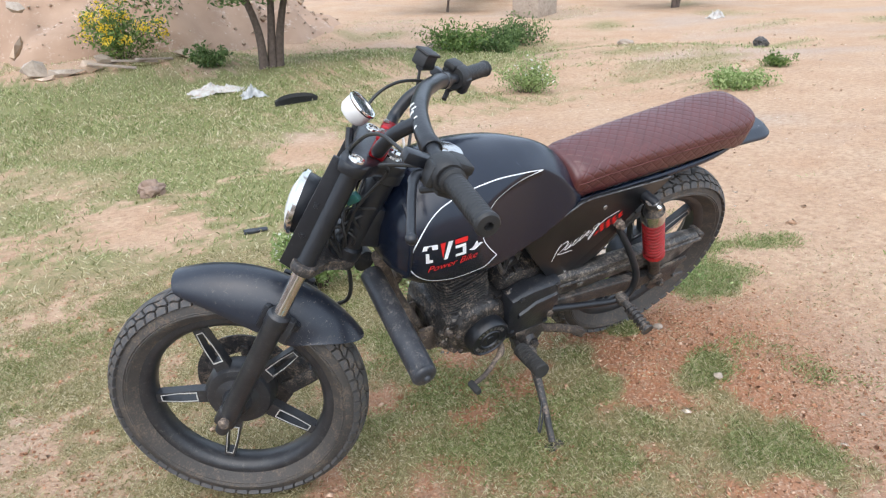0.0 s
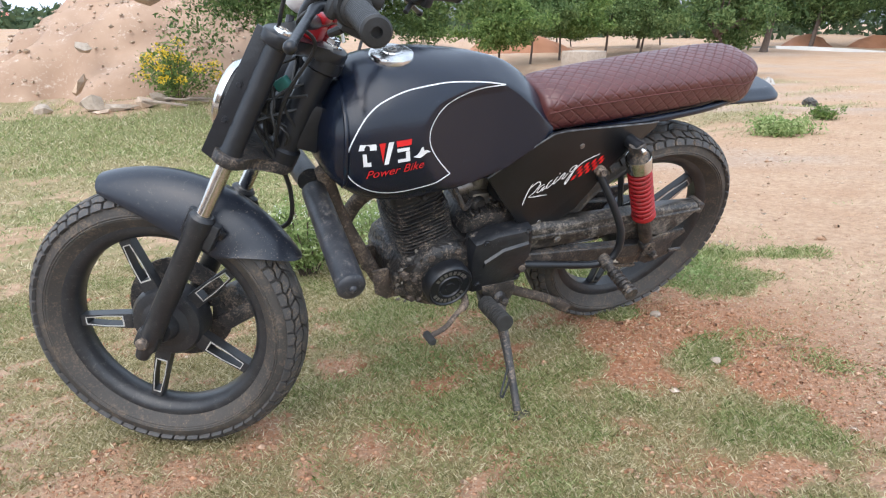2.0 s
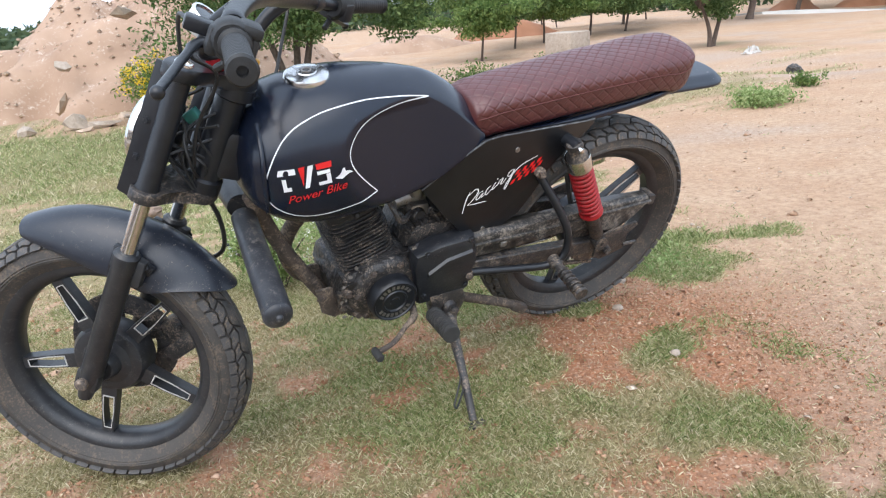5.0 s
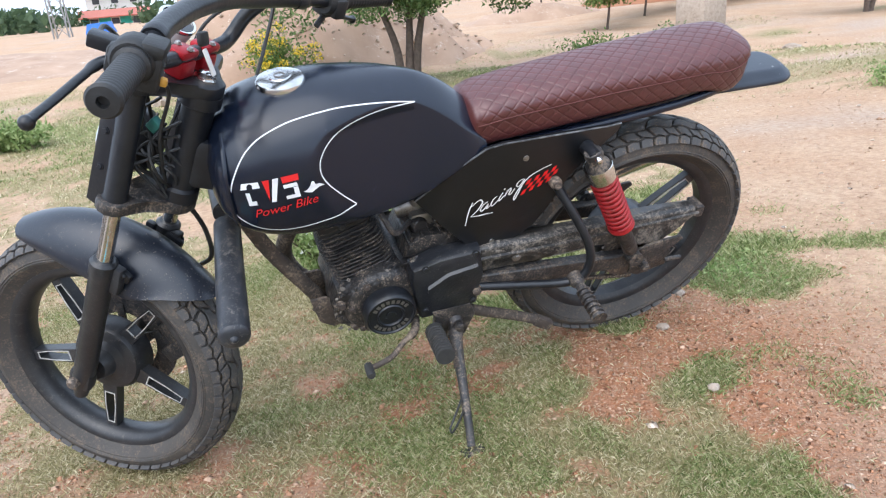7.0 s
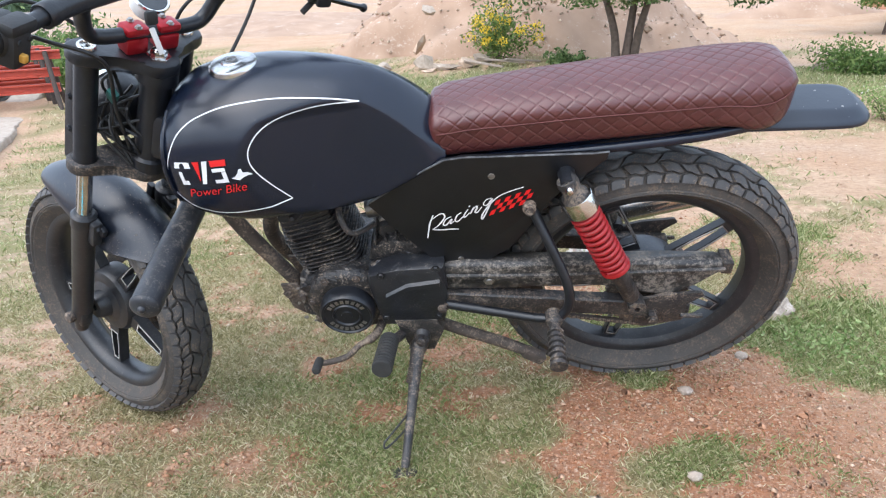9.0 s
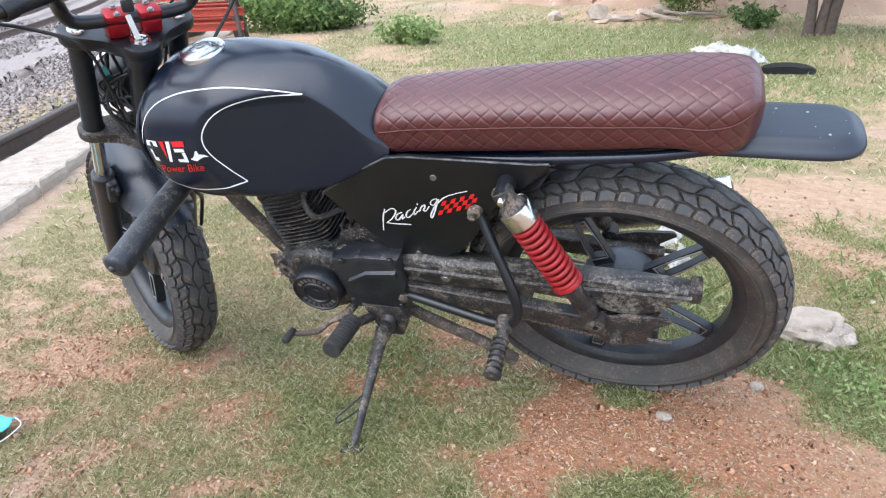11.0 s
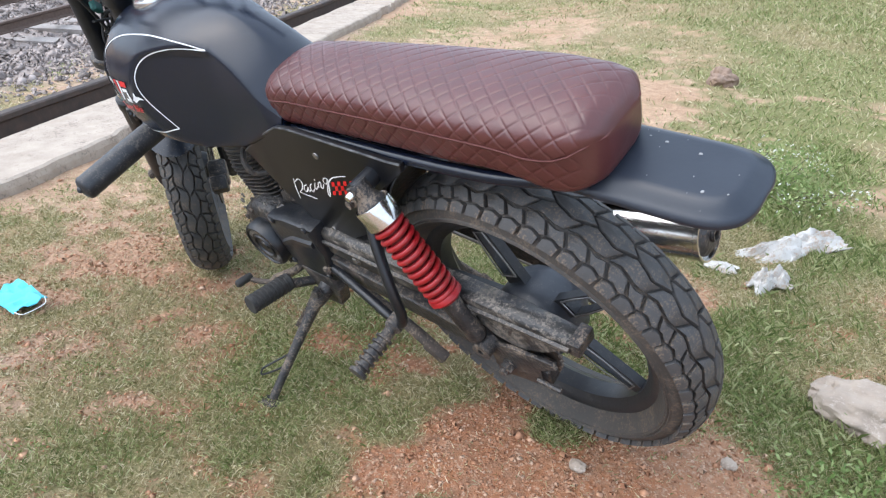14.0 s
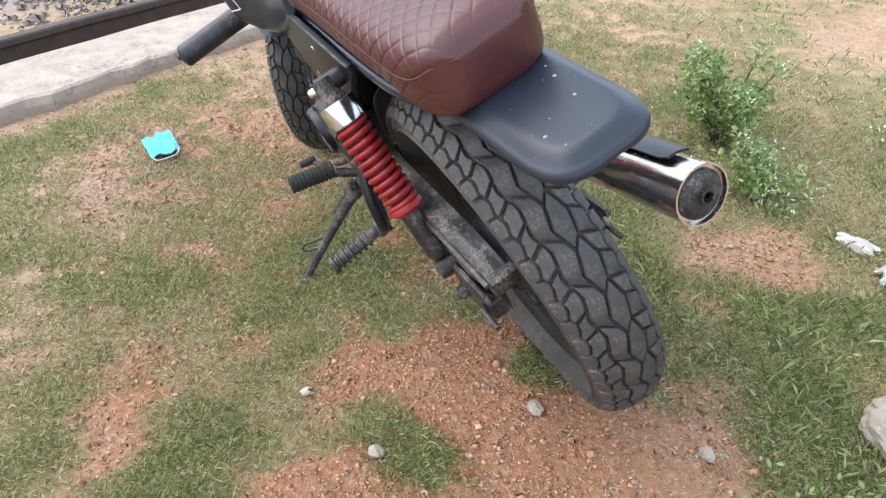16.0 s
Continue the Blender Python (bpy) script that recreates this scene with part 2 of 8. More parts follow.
def add_lathe(bm, profile, m=None, segs=32, closed=False, start=0.0, sweep=None):
    """Turns a profile of (radius, height) about the z axis of m."""
    m = m or ident()
    n = segs + (1 if sweep else 0)
    rings = []
    for i in range(n):
        a = start + (sweep or 2 * math.pi) * i / segs
        rings.append([(r * math.cos(a), r * math.sin(a), h) for r, h in profile])
    rows = [[bm.verts.new(m @ Vector(p)) for p in ring] for ring in rings]
    k = len(profile)
    for i in range(segs):
        a, b = rows[i], rows[(i + 1) % n]
        for j in range(k if closed else k - 1):
            jj = (j + 1) % k
            vs = [a[j], b[j], b[jj], a[jj]]
            bm.faces.new(vs)
    if sweep and closed:
        bm.faces.new(rows[0])
        bm.faces.new(rows[-1][::-1])
    return bm


def add_box(bm, size, m=None, bevel=0.003):
    m = m or ident()
    made = bmesh.ops.create_cube(bm, size=1.0, matrix=m @ Matrix.Diagonal((*size, 1)))
    if bevel:
        edges = list({e for v in made["verts"] for e in v.link_edges})
        bmesh.ops.bevel(bm, geom=edges, offset=bevel, segments=2, affect="EDGES", profile=0.5)
    return bm


def add_plate(bm, outline, low, high, m=None, bevel=0.0):
    """A flat outline of (x, z) points, thick from y = low to y = high."""
    m = m or ident()
    a = [bm.verts.new(m @ Vector((x, low, z))) for x, z in outline]
    b = [bm.verts.new(m @ Vector((x, high, z))) for x, z in outline]
    fs = [bm.faces.new(a), bm.faces.new(b[::-1])]
    k = len(a)
    for i in range(k):
        fs.append(bm.faces.new((a[i], b[i], b[(i + 1) % k], a[(i + 1) % k])))
    if bevel:
        edges = list({e for f in fs[:2] for e in f.edges})
        bmesh.ops.bevel(bm, geom=edges, offset=bevel, segments=2, affect="EDGES", profile=0.5)
    return bm


def add_ring_plate(bm, outer, inner, low, high, m=None):
    """A plate with a hole: two outlines of equal count."""
    m = m or ident()
    rows = [[bm.verts.new(m @ Vector((x, y, z))) for x, z in o] for o, y in ((outer, low), (outer, high), (inner, high), (inner, low))]
    k = len(outer)
    for r in range(4):
        a, b = rows[r], rows[(r + 1) % 4]
        for i in range(k):
            j = (i + 1) % k
            bm.faces.new((a[i], a[j], b[j], b[i]))
    return bm


def along(a, b):
    """A frame at a whose z axis points to b."""
    a, b = Vector(a), Vector(b)
    return Matrix.Translation(a) @ (b - a).to_track_quat("Z", "Y").to_matrix().to_4x4()


def bolt(bm, place, way, r=0.006, h=0.006):
    """A hexagonal bolt head on a washer."""
    m = along(place, Vector(place) + Vector(way))
    add_lathe(bm, [(0, 0), (r * 1.5, 0), (r * 1.5, 0.0015), (r * 1.02, 0.0016), (r, h - 0.001), (r * 0.85, h), (0, h)], m, 6)


def catmull1(table, x):
    """Smooth curve through a table of rows (x, value, value, ...)."""
    rows = sorted(table)
    if x <= rows[0][0]:
        return rows[0][1:]
    if x >= rows[-1][0]:
        return rows[-1][1:]
    k = max(i for i in range(len(rows) - 1) if rows[i][0] <= x)

    def slope(i, c):
        if i in (0, len(rows) - 1):
            i = max(i, 1)
            return (rows[i][c] - rows[i - 1][c]) / (rows[i][0] - rows[i - 1][0])
        h0, h1 = rows[i][0] - rows[i - 1][0], rows[i + 1][0] - rows[i][0]
        return ((rows[i][c] - rows[i - 1][c]) / h0 * h1 + (rows[i + 1][c] - rows[i][c]) / h1 * h0) / (h0 + h1)
    h = rows[k + 1][0] - rows[k][0]
    t = (x - rows[k][0]) / h
    return tuple((2 * t ** 3 - 3 * t * t + 1) * rows[k][c] + (t ** 3 - 2 * t * t + t) * h * slope(k, c) + (3 * t * t - 2 * t ** 3) * rows[k + 1][c] + (t ** 3 - t * t) * h * slope(k + 1, c) for c in range(1, len(rows[0])))

# ---- ground ----
rng = np.random.default_rng(7)
GX, GY = math.sin(FALL), math.cos(FALL)      # downhill
UX, UY = -0.517, 0.856                       # along the railway
NX, NY = -0.856, -0.517                      # across it, away from the motorcycle


def value_noise(x, y, cell, seed):
    """Smooth noise from 0 to 1."""
    x, y = np.asarray(x, float) / cell, np.asarray(y, float) / cell
    i, j = np.floor(x).astype(np.int64), np.floor(y).astype(np.int64)
    u, v = x - i, y - j
    u, v = u * u * (3 - 2 * u), v * v * (3 - 2 * v)

    def h(a, b):
        n = (a * 374761393 + b * 668265263 + seed * 1442695041) & 0xFFFFFFFF
        n = ((n ^ (n >> 13)) * 1274126177) & 0xFFFFFFFF
        return ((n ^ (n >> 16)) & 0xFFFF) / 65535.0
    return (h(i, j) * (1 - u) + h(i + 1, j) * u) * (1 - v) + (h(i, j + 1) * (1 - u) + h(i + 1, j + 1) * u) * v


def smooth(a, b, x):
    t = np.clip((np.asarray(x, float) - a) / (b - a), 0, 1)
    return t * t * (3 - 2 * t)


def across(x, y):
    return NX * x + NY * y


def ground_z(x, y):
    x, y = np.asarray(x, float), np.asarray(y, float)
    r = np.hypot(x, y)
    z = -math.tan(radians(4.7)) * 7.0 * np.tanh((GX * x + GY * y) / 7.0)
    z = z - 1.05 * smooth(2.7, 7.0, across(x, y))
    z = z + 0.05 * np.exp(-((x - 0.59) ** 2 + (y - 0.12) ** 2) / 0.13) - 0.012 * np.exp(-((x + 0.62) ** 2 + (y - 0.05) ** 2) / 0.2)
    z = z + 0.016 * (value_noise(x, y, 0.35, 3) - 0.5) + 0.008 * (value_noise(x, y, 0.11, 4) - 0.5)
    z = z + (0.22 * (value_noise(x, y, 3.1, 5) - 0.5) + 0.1 * (value_noise(x, y, 1.2, 6) - 0.5)) * smooth(3.5, 10, r) * (1 - smooth(60, 120, r))
    z = z + 0.9 * (value_noise(x, y, 23, 8) - 0.5) * smooth(18, 45, r) * (1 - smooth(200, 500, r))
    return z


# bare soil: place, reach, weight
BARE = [
    (-0.8, -0.13, 0.1, 0.5), (-0.78, -0.27, 0.06, 0.45), (-0.54, -0.72, 0.1, 0.2), (-0.67, -0.43, 0.05, 0.4), (-0.13, -0.47, 0.03, 0.7), (0.0, -0.02, 0.05, 0.6), (0.13, 0.0, 0.05, 0.5), (0.23, 0.05, 0.03, 0.6), (-0.2, 0.2, 0.08, 0.6), (0.15, 0.29, 0.08, 0.5),
    (0.51, 0.02, 0.08, 0.7), (0.51, -0.12, 0.07, 0.8), (0.43, -0.31, 0.05, 0.6), (0.42, -0.21, 0.05, 0.6), (0.47, 0.12, 0.06, 0.6), (0.42, 0.21, 0.04, 0.5), (0.78, -0.59, 0.08, 0.8), (0.71, -0.4, 0.05, 0.8), (0.29, -0.41, 0.035, 0.7), (0.33, -0.49, 0.03, 0.6), (0.76, -0.32, 0.12, 0.9), (0.61, -0.44, 0.05, 0.6), (0.44, -0.7, 0.06, 0.6), (0.26, -0.24, 0.04, 0.5), (0.74, 0.04, 0.12, 1.0), (0.64, -0.06, 0.09, 0.9), (0.88, 0.2, 0.09, 0.9), (0.97, 0.02, 0.14, 1.0), (0.82, -0.08, 0.1, 0.9), (0.42, 0.82, 0.11, 0.8), (0.55, 0.78, 0.05, 0.7), (0.94, 1.2, 0.1, 0.7), (1.15, 1.36, 0.14, 0.7), (0.61, 1.86, 0.14, 0.5), (0.77, -0.57, 0.1, 0.8), (0.66, -0.62, 0.05, 0.5), (-1.14, 0.57, 0.14, 0.5), (-1.05, 1.5, 0.16, 0.5),
    (-0.55, 2.42, 0.32, 0.7), (-0.14, 2.46, 0.24, 0.6), (-0.81, 2.87, 0.26, 0.6), (-1.16, 4.26, 0.3, 0.6), (0.47, 3.44, 0.25, 0.5), (1.25, 2.0, 0.4, 0.8), (-1.1, 10.6, 1.2, 0.4), (0.56, 4.18, 0.4, 0.4), (2.3, 3.9, 0.7, 0.5),
]
# reddish churned soil: place, reach, weight
RUDDY = [(0.6, -0.05, 0.5, 1.0), (0.4, -0.45, 0.45, 0.9), (-0.65, -0.3, 0.4, 0.4), (0.75, 0.95, 0.4, 0.8), (0.0, 0.1, 0.4, 0.7)]
# fresh green growth: place, reach, weight
LUSH = [
    (0.22, -0.72, 0.1, 0.4), (0.23, -0.42, 0.06, 0.4), (-0.6, -0.32, 0.12, 0.3),
    (1.24, 0.43, 0.09, 0.8), (1.48, 0.54, 0.11, 0.8), (1.2, 0.21, 0.09, 0.8), (1.34, 0.25, 0.1, 0.8), (1.61, 0.41, 0.09, 0.8), (1.77, 0.38, 0.08, 0.8), (0.63, 0.07, 0.06, 0.6), (0.38, 0.04, 0.07, 0.5), (0.36, -0.14, 0.06, 0.6), (0.21, -0.18, 0.09, 0.5), (0.34, -0.31, 0.05, 0.6), (0.64, -0.56, 0.06, 0.7), (0.58, -0.66, 0.05, 0.6), (0.44, -0.56, 0.06, 0.5), (0.7, -0.24, 0.06, 0.5),
    (0.6, 0.075, 0.07, 1.2), (0.72, -0.19, 0.06, 0.8), (0.6, -0.265, 0.06, 0.8), (0.67, -0.22, 0.05, 0.6), (0.5, -0.53, 0.09, 0.9), (0.58, -0.43, 0.06, 0.7), (0.36, -0.39, 0.06, 0.5), (0.42, -0.82, 0.07, 0.5), (0.54, -0.65, 0.07, 0.6), (0.56, -0.56, 0.09, 0.6), (0.0, -0.18, 0.09, 0.5), (-0.36, 0.06, 0.07, 0.5), (-0.12, 0.17, 0.08, 0.4), (0.34, 0.3, 0.05, 0.6), (0.12, -0.5, 0.16, 0.5), (-0.3, -0.5, 0.12, 0.35), (0.2, -0.3, 0.1, 0.4), (-0.05, -0.7, 0.12, 0.4),
    (0.83, 0.5, 0.13, 0.9), (0.97, 0.47, 0.1, 0.9), (1.04, 0.42, 0.1, 0.9), (1.12, 0.24, 0.1, 0.9), (1.18, 0.24, 0.1, 0.9), (1.1, 0.46, 0.1, 0.9), (1.38, 0.62, 0.1, 0.5), (2.29, 0.36, 0.12, 0.9), (2.75, 0.99, 0.1, 0.8), (0.69, 0.8, 0.09, 0.7), (0.64, 0.67, 0.09, 0.7), (0.38, 1.01, 0.1, 0.6), (0.72, 1.0, 0.1, 0.7), (0.74, 1.3, 0.14, 0.7), (0.77, 1.47, 0.12, 0.7), (-0.31, 1.25, 0.18, 0.7), (-0.02, 0.53, 0.1, 0.5), (-0.09, 0.93, 0.12, 0.6), (0.07, 0.68, 0.1, 0.5), (0.3, 1.7, 0.5, 0.5), (2.07, 1.97, 0.25, 0.8),
    (-0.16, 2.58, 0.3, 0.9), (0.37, 1.79, 0.22, 0.9), (0.23, 2.4, 0.26, 0.8), (0.67, 1.5, 0.15, 0.8), (-0.9, 4.56, 0.4, 0.8), (-0.5, 3.36, 0.28, 0.8), (-1.14, 8.9, 1.0, 0.7), (-0.39, 5.9, 0.6, 0.8), (0.72, 7.4, 1.0, 0.7), (-0.98, 2.04, 0.22, 0.5), (0.16, 2.98, 0.3, 0.8), (-1.27, 3.37, 0.25, 0.7), (-0.31, 4.41, 0.4, 0.8), (-1.33, 6.34, 0.5, 0.7), (1.69, 6.01, 0.7, 0.6), (-1.57, 4.95, 0.4, 0.6), (-0.12, 4.09, 0.45, 0.7),
    (0.1, 3.1, 0.5, 0.5), (0.5, 5.4, 0.8, 0.5), (-1.0, 1.3, 0.3, 0.35), (3.4, 4.9, 0.7, 0.8), (4.9, 3.5, 0.45, 0.9), (6.1, 3.95, 0.3, 0.8), (4.6, 8.8, 1.4, 0.8), (1.5, 9.5, 2.5, 0.5), (-1.0, 7.6, 1.5, 0.5), (-2.5, 9.0, 2.0, 0.6), (6.5, 10.0, 0.9, 0.8),
]


def blobs(x, y, table):
    s = 0.0 * x
    for px, py, reach, w in table:
        d = ((x - px) ** 2 + (y - py) ** 2) / (reach * reach)
        s = s + w * np.exp(-d * 0.9)
    return s


def sandy(x, y):
    """The bare sandy side behind the motorcycle, and the open ground far off."""
    edge = x - 0.85 - 0.42 * np.clip(y, -2, 6) + 0.5 * (value_noise(x, y, 0.6, 15) - 0.5) + 1.2 * (value_noise(x, y, 2.2, 16) - 0.5) * smooth(1.5, 5, np.hypot(x, y))
    return smooth(-0.1, 0.55, edge) * (1 - 0.85 * smooth(0.48, 0.66, value_noise(x, y * 1.8, 1.9, 17)) * smooth(2.5, 5, np.hypot(x, y))) * (1 - 0.75 * smooth(5.5, 7.5, y) * (1 - smooth(11.5, 13.5, y)) * (1 - smooth(3.5, 7, x)))


def lush_cover(x, y):
    x, y = np.asarray(x, float), np.asarray(y, float)
    g = 0.08 + 0.8 * (value_noise(x, y, 0.45, 21) - 0.5) + 0.6 * (value_noise(x, y, 0.13, 22) - 0.5) + 0.4 * (value_noise(x, y, 2.0, 23) - 0.5) - 0.5 * sandy(x, y)
    g = g + blobs(x, y, LUSH) * (0.35 + 0.75 * value_noise(x, y, 0.1, 24)) - 0.5 * blobs(x, y, BARE) - 0.5 * smooth(14, 18, y) + 0.1 * smooth(2.5, 5, np.hypot(x, y)) * (1 - sandy(x, y))
    return np.clip(g, 0, 1) * (1 - smooth(1.3, 1.5, across(x, y)) * (1 - 0.8 * smooth(1.9, 2.1, across(x, y)))) * (1 - smooth(2.6, 3.2, across(x, y)))


def grass_cover(x, y):
    x, y = np.asarray(x, float), np.asarray(y, float)
    g = 0.6 + 0.4 * (value_noise(x, y, 0.6, 11) - 0.5) + 0.4 * (value_noise(x, y, 0.2, 12) - 0.5) + 0.9 * (value_noise(x, y, 0.05, 13) - 0.5) + 0.35 * (value_noise(x, y, 2.6, 14) - 0.5)
    g = g - blobs(x, y, BARE) * (0.5 + 0.9 * value_noise(x, y, 0.12, 25)) - 0.95 * sandy(x, y) + 0.9 * blobs(x, y, LUSH) * (0.4 + 0.9 * value_noise(x, y, 0.09, 26))
    q = across(x, y)
    g = g + 0.0 * x - 0.5 * smooth(0.5, 0.75, value_noise(x, y * 1.5, 0.8, 27)) * smooth(2, 4, np.hypot(x, y)) - 0.6 * smooth(14, 17.5, y) - 0.9 * smooth(1.25, 1.5, q) * (1 - 0.85 * smooth(1.9, 2.1, q)) - 0.7 * smooth(2.5, 3.1, q)
    return np.clip(g, 0, 1)


def graded(low, high, step, far, growth=1.13):
    mid = list(np.arange(low, high + 1e-6, step))
    a, s = [high], step
    while a[-1] < far:
        s *= growth
        a.append(a[-1] + s)
    b, s = [low], step
    while b[-1] > -far:
        s *= growth
        b.append(b[-1] - s)
    return np.array(b[:0:-1] + mid + a[1:])


gx, gy = graded(-2.6, 3.0, 0.036, 1600), graded(-1.9, 3.6, 0.036, 1600)
mx, my = np.meshgrid(gx, gy)
mz = ground_z(mx, my)
nx_, ny_ = len(gx), len(gy)
k = np.arange(nx_ * ny_).reshape(ny_, nx_)
quads = np.stack([k[:-1, :-1], k[:-1, 1:], k[1:, 1:], k[1:, :-1]], -1).reshape(-1, 4)


def raw_mesh(name, verts, faces, smooth_it=True):
    """A mesh from arrays; all faces with the same count."""
    verts, faces = np.asarray(verts, np.float32), np.asarray(faces, np.int32)
    me = bpy.data.meshes.new(name)
    me.vertices.add(len(verts))
    me.vertices.foreach_set("co", verts.ravel())
    c = faces.shape[1]
    me.loops.add(faces.size)
    me.loops.foreach_set("vertex_index", faces.ravel())
    me.polygons.add(len(faces))
    me.polygons.foreach_set("loop_start", np.arange(0, faces.size, c, dtype=np.int32))
    if smooth_it:
        me.polygons.foreach_set("use_smooth", np.ones(len(faces), bool))
    me.update(calc_edges=True)
    return me


ground_me = raw_mesh("ground", np.stack([mx, my, mz], -1).reshape(-1, 3), quads)
cover = ground_me.attributes.new("cover", "FLOAT", "POINT")
cover.data.foreach_set("value", grass_cover(mx, my).ravel().astype(np.float32))
lush = ground_me.attributes.new("lush", "FLOAT", "POINT")
lush.data.foreach_set("value", lush_cover(mx, my).ravel().astype(np.float32))
red_soil = ground_me.attributes.new("ruddy", "FLOAT", "POINT")
red_soil.data.foreach_set("value", np.clip(blobs(mx, my, RUDDY) * (0.5 + value_noise(mx, my, 0.5, 31)), 0, 1).ravel().astype(np.float32))
stony = ground_me.attributes.new("stony", "FLOAT", "POINT")
stony.data.foreach_set("value", (smooth(2.4, 3.0, across(mx, my)) * (1 - smooth(14, 17, across(mx, my)))).ravel().astype(np.float32))


def soil_material():
    m = bpy.data.materials.new("soil")
    m.use_nodes = True
    n, l = m.node_tree.nodes, m.node_tree.links
    b = n["Principled BSDF"]
    b.inputs["Roughness"].default_value = 0.95
    b.inputs["Specular IOR Level"].default_value = 0.15
    pos = n.new("ShaderNodeTexCoord")

    def noise_node(scale, detail=6, rough=0.6):
        a = n.new("ShaderNodeTexNoise")
        a.inputs["Scale"].default_value, a.inputs["Detail"].default_value, a.inputs["Roughness"].default_value = scale, detail, rough
        l.new(pos.outputs["Object"], a.inputs["Vector"])
        return a.outputs["Fac"]

    def mapped(src, lo, hi, a=0.0, c=1.0):
        r = n.new("ShaderNodeMapRange")
        for key, v in (("From Min", lo), ("From Max", hi), ("To Min", a), ("To Max", c)):
            r.inputs[key].default_value = v
        l.new(src, r.inputs["Value"])
        return r.outputs[0]

    def blend(f, a, c):
        x = n.new("ShaderNodeMix")
        x.data_type = "RGBA"
        l.new(f, x.inputs["Factor"])
        for key, v in (("A", a), ("B", c)):
            if isinstance(v, tuple):
                x.inputs[key].default_value = (*v, 1)
            else:
                l.new(v, x.inputs[key])
        return x.outputs["Result"]
    soil = blend(mapped(noise_node(1.4, 8), 0.35, 0.65), (0.53, 0.385, 0.262), (0.46, 0.3, 0.19))
    soil = blend(mapped(noise_node(0.3, 6), 0.5, 0.66, 0, 0.7), soil, (0.42, 0.36, 0.31))
    ruddy = n.new("ShaderNodeAttribute")
    ruddy.attribute_name = "ruddy"
    soil = blend(mapped(ruddy.outputs["Fac"], 0.0, 1.0), soil, blend(mapped(noise_node(7, 8, 0.65), 0.35, 0.65), (0.42, 0.195, 0.1), (0.34, 0.143, 0.072)))
    soil = blend(mapped(noise_node(26, 8, 0.7), 0.4, 0.72), soil, (0.31, 0.185, 0.12))
    soil = blend(mapped(noise_node(95, 6, 0.75), 0.52, 0.66), soil, (0.52, 0.375, 0.27))
    turf = blend(mapped(noise_node(5, 8), 0.35, 0.65), (0.29, 0.225, 0.125), (0.37, 0.29, 0.17))
    turf = blend(mapped(noise_node(60, 6, 0.75), 0.42, 0.66), turf, (0.19, 0.185, 0.085))
    fresh = n.new("ShaderNodeAttribute")
    fresh.attribute_name = "lush"
    turf = blend(mapped(fresh.outputs["Fac"], 0.1, 0.75, 0.0, 0.8), turf, (0.2, 0.21, 0.085))
    att = n.new("ShaderNodeAttribute")
    att.attribute_name = "cover"
    fray = n.new("ShaderNodeMath")
    fray.operation = "MULTIPLY_ADD"
    l.new(noise_node(42, 8, 0.75), fray.inputs[0])
    fray.inputs[1].default_value = 0.5
    l.new(att.outputs["Fac"], fray.inputs[2])
    colour = blend(mapped(fray.outputs[0], 0.45, 0.95), soil, turf)
    att2 = n.new("ShaderNodeAttribute")
    att2.attribute_name = "stony"
    stone = blend(mapped(noise_node(30, 6, 0.7), 0.35, 0.65), (0.36, 0.31, 0.285), (0.26, 0.225, 0.21))
    colour = blend(att2.outputs["Fac"], colour, stone)
    l.new(colour, b.inputs["Base Color"])
    vor = n.new("ShaderNodeTexVoronoi")
    vor.inputs["Scale"].default_value = 55
    l.new(pos.outputs["Object"], vor.inputs["Vector"])
    hsum = n.new("ShaderNodeMath")
    hsum.operation = "ADD"
    l.new(noise_node(38, 9, 0.7), hsum.inputs[0])
    l.new(mapped(vor.outputs["Distance"], 0, 0.6, 0.35, 0), hsum.inputs[1])
    bp = n.new("ShaderNodeBump")
    bp.inputs["Strength"].default_value, bp.inputs["Distance"].default_value = 1.0, 0.016
    l.new(hsum.outputs[0], bp.inputs["Height"])
    l.new(bp.outputs[0], b.inputs["Normal"])
    return m


SOIL = soil_material()
ground_me.materials.append(SOIL)
tagged(new("ground", ground_me), "sloping orange soil with patches of thin dry grass", "ground", kind="structure")


def foliage(name, tones, through=0.4, rough=0.65):
    """Leaves, blades or grit: each piece takes a tone of its own; through: the light that passes a leaf."""
    m = bpy.data.materials.new(name)
    m.use_nodes = True
    n, l = m.node_tree.nodes, m.node_tree.links
    bs = n["Principled BSDF"]
    bs.inputs["Roughness"].default_value = rough
    bs.inputs["Specular IOR Level"].default_value = 0.3
    geo, ramp = n.new("ShaderNodeNewGeometry"), n.new("ShaderNodeValToRGB")
    stops = ramp.color_ramp.elements
    while len(stops) < len(tones):
        stops.new(0.5)
    for k, tone in enumerate(tones):
        stops[k].position = k / (len(tones) - 1)
        stops[k].color = (*tone, 1)
    l.new(geo.outputs["Random Per Island"], ramp.inputs[0])
    l.new(ramp.outputs[0], bs.inputs["Base Color"])
    if through:
        tr, add = n.new("ShaderNodeBsdfTranslucent"), n.new("ShaderNodeMixShader")
        l.new(ramp.outputs[0], tr.inputs["Color"])
        add.inputs[0].default_value = through
        l.new(bs.outputs[0], add.inputs[1])
        l.new(tr.outputs[0], add.inputs[2])
        l.new(add.outputs[0], n["Material Output"].inputs["Surface"])
    return m


